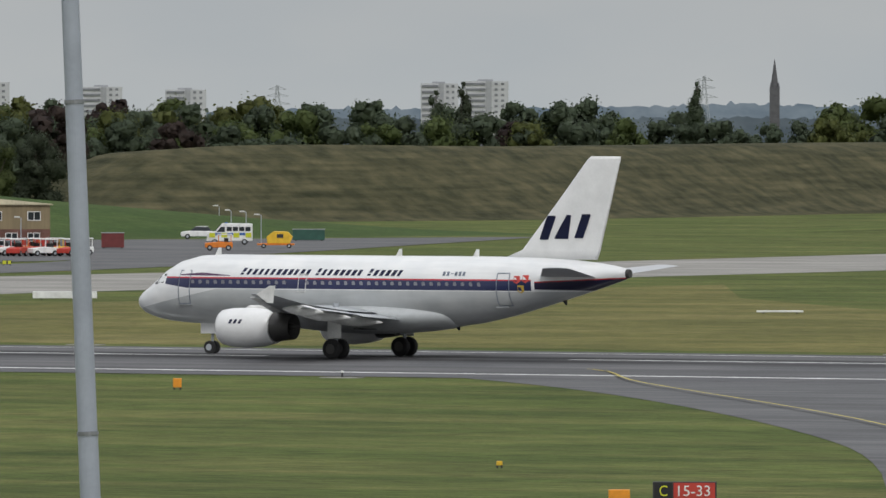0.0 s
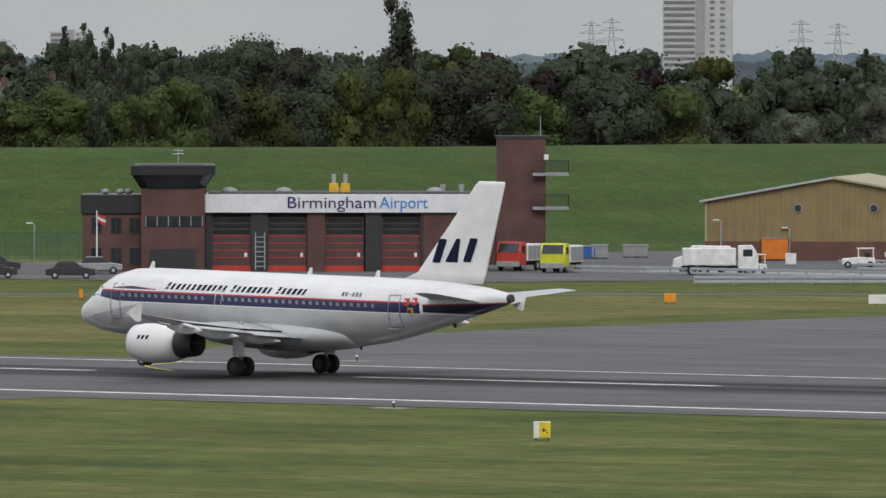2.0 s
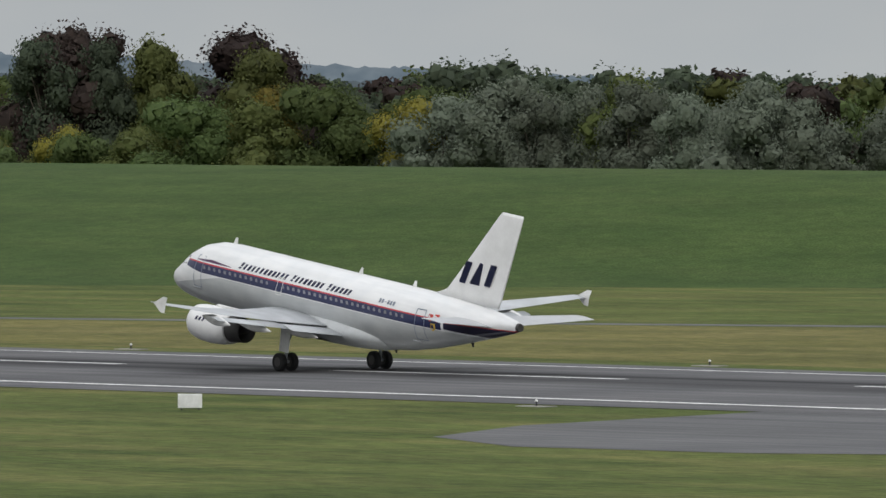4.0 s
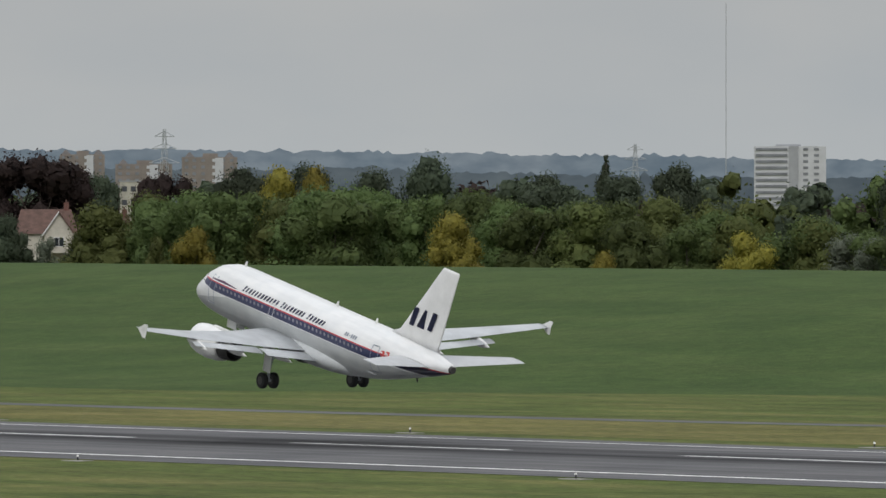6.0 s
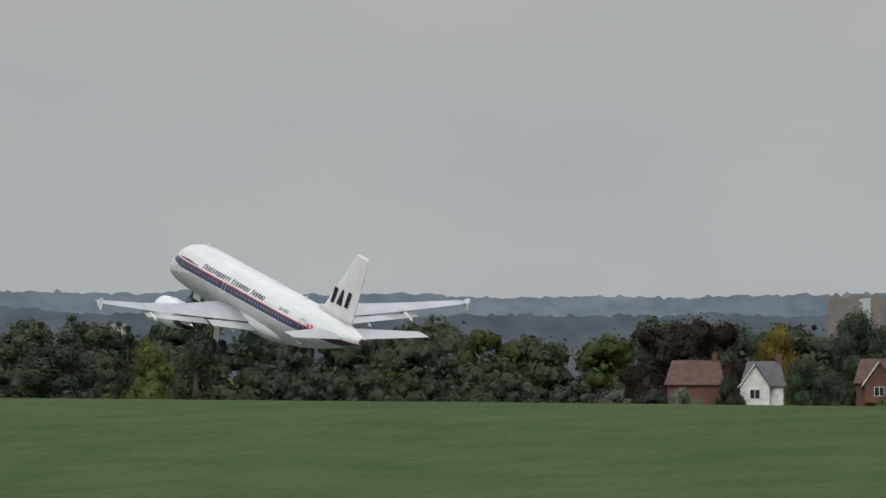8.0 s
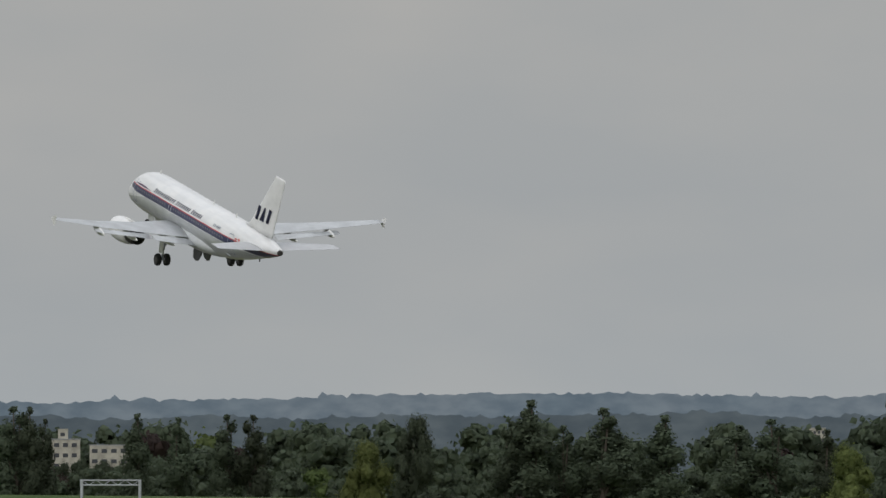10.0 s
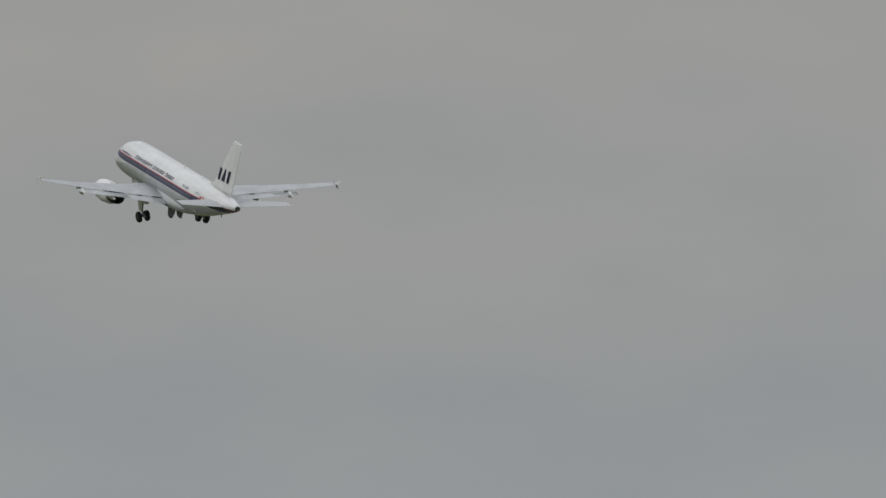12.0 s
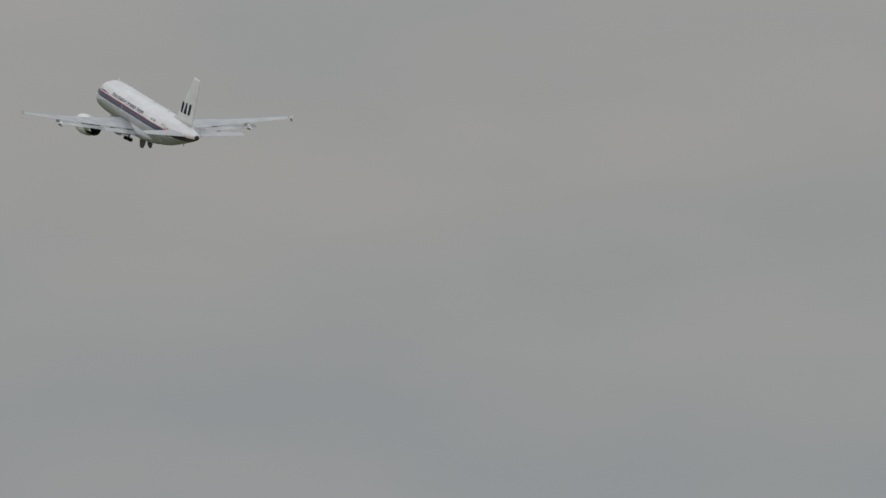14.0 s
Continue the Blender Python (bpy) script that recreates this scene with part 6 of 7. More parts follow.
tower_block(-2894, 2649, 42, 11.2, 24.3)
tower_block(-2830, 2707, 42, 25.2, 18.3)
tower_block(-2663, 2588, 42, 13.9, 21.0)
tower_block(-3218.6, 1919.2, 54, 25.4, 32.7)
tower_block(-3145, 2017, 54, 16.8, 31.9)
flat_block(-3050.3, 1456.7, 57, 17.9, 30.2)
flat_block(-3067.3, 1523.7, 57, 14.5, 30.0)
flat_block(-3098.3, 1567.7, 57, 18.6, 27.0)
flat_block(-3003.3, 1530.7, 57, 17.6, 29.0)
white_hall(-1466, 501, 57, 5.7, 19.2)
white_hall(-1606, 560, 57, 4.2, 21.7)
white_hall(-2093, 499, 64, 7.5, 17.4, True)
white_hall(-2087, 507, 64, 8.1, 16.2)
white_hall(-2641, 969, 63, 4.5, 20.1)
pylon(-1863, 2692, 22.8)
pylon(-1738, 2763, 26.0)
pylon(-2050, 2360, 25.8)
pylon(-2213, 2735, 16.7)
pylon(-2182, 2287, 24.3)
pylon(-2190, 2407, 24.8)
pylon(-2188, 2305, 25.3)
pylon(-2131, 2349, 23.8)
pylon(-2608, 2489, 18.6)
pylon(-2847, 1749, 35.3)
pylon(-3251, 1875, 33.5)
pylon(-2760, 1354, 35.2)
radio_mast(-3475, 2078, 88.5)
church(-1005, 1446, 24.8)


def steel_gantry(x, y, rz, w, top):
    b = thing("steel_gantry", pose(x, y, 0, 0, 0, rz), "pale steel portal gantry standing among the trees", "gantry")
    for xx in (0, w):
        part("post", tube((xx, 0, 0), (xx, 0, top), 0.2, 0.18, 8), PYLON_STEEL, b)
    bm = bmesh.new()
    for z in (top - 0.6, top):
        add_tube(bm, (-0.2, 0, z), (w + 0.2, 0, z), 0.09, 0.09, 6)
    for k in range(8):
        add_tube(bm, (w * k / 8, 0, top - 0.6 * (k % 2)), (w * (k + 1) / 8, 0, top - 0.6 * ((k + 1) % 2)), 0.05, 0.05, 4)
    part("beam", bm, PYLON_STEEL, b)


steel_gantry(-1273, 128, 65, 7.2, 12.8)


# ---- vehicles and yard clutter ----
LIME = plain("lime_yellow_paint", (0.6, 0.62, 0.03), 0.45)
ORANGE_PAINT = plain("orange_paint", (0.7, 0.2, 0.02), 0.5)
TEAL = plain("teal_paint", (0.08, 0.3, 0.27), 0.5)
MAROON = plain("maroon_paint", (0.16, 0.03, 0.03), 0.6)
CARGLASS = plain("vehicle_glass", (0.03, 0.035, 0.04), 0.1)


def wheels(b, xs, y, r):
    for x in xs:
        for s in (-1, 1):
            w = part("wheel", wheel_mesh(r, 0.24), BLACK, b, matrix=pose(x, s * y, r))
            part("rim", tube((x, s * y - 0.13, r), (x, s * y + 0.13, r), r * 0.5, r * 0.5, 10), STEEL, b)


def shell(b, name, outline, half, mat, label="", taper=0.0):
    """A vehicle body: a side outline drawn out across its width with softened edges."""
    bm = prism(outline, -half, half)
    if taper:
        zs = [v.co.z for v in bm.verts]
        hi, lo = max(zs), min(zs)
        for v in bm.verts:
            v.co.y *= 1 - taper * max(0, (v.co.z - lo) / (hi - lo) - 0.45)
    bmesh.ops.bevel(bm, geom=bm.edges[:], offset=0.06, segments=1, affect='EDGES')
    return part(name, bm, mat, b, label)


def van(x, y, rz):
    b = thing("van", pose(x, y, 0.04, 0, 0, rz), "white high-roofed panel van parked in the yard", "van", "parked vans")
    shell(b, "body", [(-2.6, 0.4), (2.4, 0.4), (2.4, 2.3), (-0.9, 2.35), (-1.6, 1.5), (-2.5, 1.2)], 0.98, WHITE, "", 0.08)
    for s in (-1, 1):
        part("side_window", loft([[(-1.5, s * 0.975, 1.4), (-0.6, s * 0.975, 1.4), (-0.6, s * 0.96, 1.95), (-1.05, s * 0.96, 1.95)], [(-1.5, s * 1.0, 1.4), (-0.6, s * 1.0, 1.4), (-0.6, s * 0.985, 1.95), (-1.05, s * 0.985, 1.95)]]), CARGLASS, b)
    part("windscreen", loft([[(-1.72, -0.8, 1.5), (-1.72, 0.8, 1.5), (-1.1, 0.75, 2.2), (-1.1, -0.75, 2.2)], [(-1.6, -0.8, 1.5), (-1.6, 0.8, 1.5), (-1.0, 0.75, 2.2), (-1.0, -0.75, 2.2)]]), CARGLASS, b)
    part("bumper", box(-2.72, -2.4, -0.9, 0.9, 0.35, 0.65, 0.03), GREY, b)
    wheels(b, (-1.7, 1.55), 0.86, 0.34)
    return b


def small_van(x, y, rz):
    b = thing("small_van", pose(x, y, 0.04, 0, 0, rz), "small white van facing the taxiway", "van", "parked vans")
    shell(b, "body", [(-2.1, 0.35), (2.0, 0.35), (2.0, 1.75), (-0.6, 1.8), (-1.2, 1.15), (-2.1, 0.95)], 0.85, WHITE, "", 0.08)
    part("windscreen", loft([[(-1.3, -0.7, 1.15), (-1.3, 0.7, 1.15), (-0.78, 0.65, 1.7), (-0.78, -0.65, 1.7)], [(-1.2, -0.7, 1.15), (-1.2, 0.7, 1.15), (-0.68, 0.65, 1.7), (-0.68, -0.65, 1.7)]]), CARGLASS, b)
    for s in (-0.6, 0.6):
        part("headlight", box(-2.15, -2.05, s - 0.16, s + 0.16, 0.7, 0.88), LAMP_GLASS, b)
    wheels(b, (-1.35, 1.3), 0.76, 0.3)


def car(x, y, rz, paint):
    b = thing("car", pose(x, y, 0.04, 0, 0, rz), {"white_paint": "white", "dark_gap": "black", "red_paint": "red", "grey_paint": "grey"}[paint.name] + " parked hatchback car", "car", "parked cars")
    shell(b, "body", [(-2.05, 0.3), (2.05, 0.3), (2.1, 0.8), (1.4, 0.92), (-1.1, 0.95), (-2.1, 0.8)], 0.85, paint)
    shell(b, "cabin", [(-1.1, 0.9), (1.5, 0.88), (1.05, 1.38), (-0.35, 1.45)], 0.74, CARGLASS, "dark glazed cabin", 0.2)
    part("roof_panel", box(-0.4, 1.0, -0.58, 0.58, 1.4, 1.47, 0.02), paint, b)
    wheels(b, (-1.3, 1.3), 0.78, 0.31)
    return b


def pickup(x, y, rz):
    b = thing("pickup_truck", pose(x, y, 0.04, 0, 0, rz), "white double-cab pickup truck in the yard", "pickup")
    shell(b, "body", [(-2.5, 0.5), (2.4, 0.5), (2.4, 1.1), (-2.5, 1.05)], 0.88, WHITE)
    shell(b, "cabin", [(-1.3, 1.05), (0.9, 1.05), (0.6, 1.72), (-0.7, 1.75)], 0.78, CARGLASS, "glazed cab", 0.15)
    part("roof_panel", box(-0.7, 0.6, -0.62, 0.62, 1.7, 1.78, 0.02), WHITE, b)
    wheels(b, (-1.6, 1.5), 0.8, 0.37)


def police_car(x, y, rz):
    b = thing("airfield_patrol_car", pose(x, y, 0.04, 0, 0, rz), "white off-road patrol car with yellow and blue checks", "car")
    shell(b, "body", [(-2.1, 0.45), (2.1, 0.45), (2.1, 1.05), (-2.1, 1.0)], 0.86, WHITE)
    shell(b, "cabin", [(-1.0, 1.0), (2.0, 1.0), (1.9, 1.7), (-0.5, 1.72)], 0.78, CARGLASS, "glazed cab", 0.12)
    part("roof_panel", box(-0.5, 1.9, -0.65, 0.65, 1.68, 1.76, 0.02), WHITE, b)
    for k in range(6):
        part("check", box(-2.0 + k * 0.68, -1.35 + k * 0.68, -0.885, -0.865, 0.55 + 0.2 * (k % 2), 0.95), LIME if k % 2 == 0 else BLUE, b)
    part("light_bar", box(0.2, 0.5, -0.5, 0.5, 1.76, 1.88, 0.02), BLUE, b)
    wheels(b, (-1.35, 1.35), 0.8, 0.36)


def police_van(x, y, rz):
    b = van(x, y, rz)
    tagged(b, "white patrol minibus with yellow and blue checks", "van")
    for k in range(7):
        part("check", box(-2.3 + k * 0.66, -1.66 + k * 0.66, -1.005, -0.985, 0.8 + 0.25 * (k % 2), 1.3), LIME if k % 2 == 0 else BLUE, b)
    for k in range(4):
        part("side_window", box(-0.4 + k * 0.68, 0.16 + k * 0.68, -0.99, -0.965, 1.5, 1.95), CARGLASS, b)
    part("light_bar", box(-0.6, -0.3, -0.6, 0.6, 2.33, 2.45, 0.02), BLUE, b)


def lorry(x, y, rz, cab, load):
    b = thing("lorry", pose(x, y, 0.04, 0, 0, rz), {"white_paint": "white", "yellow_paint": "yellow", "lime_yellow_paint": "lime yellow", "red_paint": "red"}[cab.name] + " airport service lorry with box body", "lorry", "service lorries")
    shell(b, "cab", [(-3.2, 0.5), (-1.5, 0.5), (-1.5, 2.5), (-2.7, 2.55), (-3.2, 1.7)], 1.1, cab)
    part("windscreen", loft([[(-3.24, -0.95, 1.65), (-3.24, 0.95, 1.65), (-2.8, 0.9, 2.4), (-2.8, -0.9, 2.4)], [(-3.14, -0.95, 1.65), (-3.14, 0.95, 1.65), (-2.7, 0.9, 2.4), (-2.7, -0.9, 2.4)]]), CARGLASS, b)
    for s in (-1, 1):
        part("side_window", box(-2.7, -1.9, s * 1.08 - 0.03, s * 1.08 + 0.03, 1.6, 2.2), CARGLASS, b)
    part("bumper", box(-3.3, -3.1, -1.05, 1.05, 0.4, 0.85, 0.03), GREY, b)
    part("chassis", box(-3.0, 3.2, -0.45, 0.45, 0.5, 0.8), DARK, b)
    shell(b, "load_body", [(-1.3, 0.85), (3.2, 0.85), (3.2, 2.3), (-1.3, 2.3)], 1.1, load)
    for k in range(4):
        part("locker", box(-1.1 + k * 1.08, -0.15 + k * 1.08, -1.13, -1.09, 1.0, 2.15), GREY if load.name != "grey_paint" else DARK, b)
    wheels(b, (-2.4, 1.4, 2.4), 0.95, 0.46)
    return b


def crane_lorry(x, y, rz):
    b = thing("crane_lorry", pose(x, y, 0.04, 0, 0, rz), "yellow mobile lift lorry with folded boom", "lorry", "service lorries")
    part("chassis", box(-3.6, 3.4, -1.0, 1.0, 0.6, 1.0, 0.04), YELLOW, b)
    shell(b, "cab", [(2.2, 0.7), (3.6, 0.7), (3.6, 1.5), (3.1, 2.1), (2.2, 2.1)], 1.0, YELLOW)
    part("cab_glass", box(2.4, 3.2, -1.02, -0.98, 1.3, 1.9), CARGLASS, b)
    boom = part("boom", loft([[(3.2, -0.25, 2.3), (3.2, 0.25, 2.3), (3.2, 0.25, 2.75), (3.2, -0.25, 2.75)], [(-3.4, -0.2, 1.9), (-3.4, 0.2, 1.9), (-3.4, 0.2, 2.25), (-3.4, -0.2, 2.25)]]), YELLOW, b)
    part("jib", tube((-1.0, 0, 2.1), (-0.4, 0, 3.4), 0.18, 0.14, 8), YELLOW, b)
    part("turret", tube((0.6, 0, 1.0), (0.6, 0, 2.3), 0.55, 0.4, 12), DARK, b)
    wheels(b, (-2.6, 0.2, 2.7), 0.95, 0.5)


def lift_machine(x, y, rz):
    b = thing("boom_lift", pose(x, y, 0.04, 0, 0, rz), "yellow articulated boom lift machine", "lift")
    part("base", box(-1.6, 1.6, -0.9, 0.9, 0.5, 1.1, 0.06), YELLOW, b)
    for p, q, r in (((1.2, 0, 1.1), (-1.8, 0, 1.9), 0.2), ((-1.8, 0, 2.0), (1.6, 0, 2.6), 0.17), ((1.6, 0, 2.7), (2.6, 0, 2.0), 0.14)):
        part("boom", tube(p, q, r, r, 8), YELLOW, b)
    for z in (1.5, 2.0, 2.5):
        part("basket_rail", box(2.3, 3.3, -0.5, -0.45, z, z + 0.06), GREY, b)
        part("basket_rail", box(2.3, 3.3, 0.45, 0.5, z, z + 0.06), GREY, b)
    for xx in (2.3, 3.25):
        part("basket_end", box(xx, xx + 0.05, -0.5, 0.5, 1.5, 2.56), GREY, b)
    wheels(b, (-1.1, 1.1), 0.85, 0.42)


def tug(x, y, rz, paint):
    b = thing("baggage_tug", pose(x, y, 0.04, 0, 0, rz), {"white_paint": "white", "red_paint": "red", "orange_paint": "orange", "yellow_paint": "yellow"}[paint.name] + " low ground service tug with open cab", "tug", "ground service tugs")
    shell(b, "body", [(-1.5, 0.3), (1.4, 0.3), (1.4, 0.85), (0.2, 0.95), (-1.5, 0.8)], 0.7, paint)
    bm = bmesh.new()
    for xx in (-0.1, 1.2):
        for yy in (-0.6, 0.55):
            add_box(bm, xx, xx + 0.07, yy, yy + 0.07, 0.8, 1.65)
    part("cab_frame", bm, paint, b)
    part("canopy", box(-0.2, 1.35, -0.68, 0.68, 1.65, 1.75, 0.02), WHITE, b)
    part("seat", box(0.5, 0.95, -0.4, 0.4, 0.9, 1.3, 0.04), BLACK, b)
    wheels(b, (-1.0, 0.95), 0.62, 0.3)


def container(x, y, rz, w, h, kind):
    mat = {"striped": WHITE, "green": GREEN, "yellow": YELLOW, "maroon": MAROON, "grey": GREY, "orange": ORANGE_PAINT, "blue": BLUE, "teal": TEAL}[kind]
    b = thing("storage_container", pose(x, y, 0.04, 0, 0, rz), {"striped": "red and white striped", "green": "dark green", "yellow": "long yellow", "maroon": "maroon", "grey": "pale grey", "orange": "orange red", "blue": "blue", "teal": "teal"}[kind] + " metal storage container in the yard", "container", "yard containers")
    part("body", box(-w / 2, w / 2, 0, 2.0, 0.08, h, 0.03), mat, b)
    n = 5 if kind == "striped" else max(3, round(w / 0.45))
    for k in range(n):
        a = -w / 2 + w * (k + 0.15) / n
        part("stripe" if kind == "striped" else "rib", box(a, a + w / n * (0.5 if kind == "striped" else 0.25), -0.05, 0.01, 0.12, h - 0.05), RED if kind == "striped" else mat, b)
    part("roof", box(-w / 2 - 0.05, w / 2 + 0.05, -0.06, 2.05, h, h + 0.07), GREY, b)
    for s in (-1, 1):
        part("skid", box(s * w * 0.4 - 0.1, s * w * 0.4 + 0.1, 0, 2, -0.02, 0.1), DARK, b)


def skip(x, y, rz):
    b = thing("skip", pose(x, y, 0.04, 0, 0, rz), "yellow enclosed skip on a low trailer", "skip")
    shell(b, "body", [(-1.3, 0.5), (1.1, 0.5), (1.4, 1.2), (0.9, 1.75), (-0.6, 1.8), (-1.4, 1.2)], 0.9, YELLOW)
    part("hatch", box(-0.3, 0.4, -0.93, -0.88, 1.1, 1.5), DARK, b)
    part("deck", box(-2.4, 1.6, -0.9, 0.9, 0.32, 0.5, 0.02), ORANGE_PAINT, b)
    wheels(b, (-1.7, 1.0), 0.8, 0.25)


def pipe_stack(x, y, rz):
    b = thing("pipe_stack", pose(x, y, 0.04, 0, 0, rz), "stack of long black plastic pipes", "pipes", "pipe stacks")
    for row, z in ((0, 0.27), (1, 0.75)):
        for k in range(3 - row):
            part("pipe", tube((-2.3, (k + row / 2) * 0.54, z), (2.3, (k + row / 2) * 0.54, z), 0.265, 0.265, 12), BLACK, b)


def street_lamp(x, y, rz, h):
    b = thing("street_lamp", pose(x, y, 0, 0, 0, rz), "slim grey lamp post with pale head", "lamp", "yard lamps")
    part("post", tube((0, 0, 0), (0, 0, h), 0.07, 0.045, 8), STEEL, b)
    part("arm", tube((0, 0, h), (-0.3, 0, h + 0.06), 0.035, 0.03, 6), STEEL, b)
    part("head", box(-0.75, -0.15, -0.13, 0.13, h + 0.02, h + 0.16, 0.03), LAMP_GLASS, b, "pale lamp head")


def flagpole(x, y, rz):
    b = thing("flagpole", pose(x, y, 0, 0, 0, rz), "white flagpole with a limp striped flag", "flagpole")
    part("pole", tube((0, 0, 0), (0, 0, 5.4), 0.08, 0.05, 10), WHITE, b)
    for k, m in enumerate((RED, WHITE, RED)):
        part("flag", loft([[(0.06, 0, 5.2 - 0.25 * k), (0.06, 0, 4.98 - 0.25 * k), (0.06, 0.03, 4.98 - 0.25 * k), (0.06, 0.03, 5.2 - 0.25 * k)], [(0.42, 0.1, 4.95 - 0.25 * k), (0.42, 0.1, 4.73 - 0.25 * k), (0.42, 0.13, 4.73 - 0.25 * k), (0.42, 0.13, 4.95 - 0.25 * k)], [(0.75, -0.02, 4.85 - 0.25 * k), (0.75, -0.02, 4.63 - 0.25 * k), (0.75, 0.01, 4.63 - 0.25 * k), (0.75, 0.01, 4.85 - 0.25 * k)]]), m, b)


def tanker(x, y, rz):
    b = thing("fuel_bowser", pose(x, y, 0.04, 0, 0, rz), "grey fuel bowser trailer with round tank", "tanker")
    part("tank", tube((-1.9, 0, 1.75), (1.9, 0, 1.75), 0.95, 0.95, 20), STEEL, b)
    part("frame", box(-2.2, 2.2, -0.7, 0.7, 0.5, 0.85), DARK, b)
    part("rack", box(-2.6, -1.95, -0.8, 0.8, 0.6, 2.4, 0.03), GREY, b)
    wheels(b, (-1.2, 1.2), 0.8, 0.4)


def edge_marker(x, y, rz, w, h, kind):
    mat = {"orange": plain("marker_orange", (0.8, 0.3, 0.02), 0.5), "yellow": YELLOW, "white": WHITE, "arrow": WHITE, "black": DARK}[kind] if "marker_orange" not in bpy.data.materials or kind != "orange" else bpy.data.materials["marker_orange"]
    b = thing("airfield_marker", pose(x, y, 0, 0, 0, rz), {"orange": "orange airfield marker board on the grass", "yellow": "small yellow marker on the grass", "white": "white airfield marker board on the grass", "arrow": "yellow and white direction marker box", "black": "black and yellow taxiway sign"}[kind], "marker", "airfield markers")
    part("board", box(-w / 2, w / 2, 0, min(0.5, w), 0.12, h, 0.02), mat, b)
    for s in (-1, 1):
        part("foot", box(s * w * 0.36 - 0.04, s * w * 0.36 + 0.04, 0.02, 0.1, -0.01, 0.14), DARK, b)
    if kind == "arrow":
        part("panel", box(-w * 0.15, w / 2 + 0.01, -0.02, 0.0, 0.16, h - 0.03), plain("panel_yellow", (0.75, 0.55, 0.02), 0.5), b, "yellow panel")
        bm = box(0.02, 0.22, -0.03, -0.02, 0.5, 0.56)
        add_box(bm, 0.05, 0.12, -0.03, -0.02, 0.44, 0.62)
        add_box(bm, 0.22, 0.3, -0.03, -0.02, 0.38, 0.44)
        part("arrow_mark", bm, DARK, b)
    if kind == "black":
        part("panel", box(-w * 0.45, -0.05, -0.02, 0.0, 0.16, h - 0.03), LIME, b, "yellow panel")
        part("panel", box(0.1, w * 0.45, -0.02, 0.0, 0.16, h - 0.03), LIME, b, "yellow panel")


def words(text, parent, x, z, y, width, height, mat):
    cu = bpy.data.curves.new("lettering", 'FONT')
    cu.body, cu.size, cu.extrude = text, 1.0, 0.01
    tmp = bpy.data.objects.new("tmp", cu)
    me = bpy.data.meshes.new_from_object(tmp)
    bpy.data.objects.remove(tmp)
    xs, ys = [v.co.x for v in me.vertices], [v.co.y for v in me.vertices]
    me.materials.clear()
    me.materials.append(mat)
    o = new("lettering", me)
    o.parent = parent
    kx, ky = width / (max(xs) - min(xs)), height / (max(ys) - min(ys))
    o.matrix_basis = Matrix.LocRotScale((x - min(xs) * kx, y, z - min(ys) * ky), Euler((radians(90), 0, 0)), (kx, ky, 1))


def runway_sign():
    b = thing("runway_sign", pose(-121.9, -208.2, 0, 0, 0, 29.9), "black and red runway holding sign on the grass", "sign")
    part("frame", box(-1.2, 1.2, 0, 0.3, 0.12, 0.86, 0.02), DARK, b)
    part("red_panel", box(-0.42, 1.14, -0.02, 0, 0.18, 0.82), RED, b, "red panel")
    part("black_panel", box(-1.14, -0.48, -0.02, 0, 0.18, 0.82), BLACK, b)
    words("15-33", b, -0.25, 0.32, -0.03, 1.2, 0.4, WHITE)
    words("C", b, -0.95, 0.32, -0.03, 0.3, 0.4, LIME)
    for s in (-0.9, 0.9):
        part("foot", box(s - 0.06, s + 0.06, 0.05, 0.2, -0.01, 0.14), DARK, b)


def light_mast():
    b = thing("light_mast", pose(-86.2, -308.3, 0, 0, -2.3, 32), "tall galvanised steel lighting mast in jointed sections", "mast")
    zs = (0, 5.75, 15.15, 23.0, 29.0)
    for k in range(4):
        r0, r1 = 0.3 - 0.022 * k, 0.288 - 0.022 * k
        sec = part("section", tube((0, 0, zs[k]), (0, 0, zs[k + 1]), r0, r1, 24), plain("mast_steel", (0.34, 0.37, 0.43), 0.5, 0.0, 0.08, 0.7) if k == 0 else bpy.data.materials["mast_steel"], b)
        part("collar", tube((0, 0, zs[k + 1] - 0.12), (0, 0, zs[k + 1]), r1 + 0.025, r1 + 0.02, 20), plain("collar_steel", (0.25, 0.26, 0.27), 0.5, 0.6) if k == 0 else bpy.data.materials["collar_steel"], sec)
    part("base_plate", box(-0.4, 0.4, -0.4, 0.4, 0, 0.06, 0.01), STEEL, b)


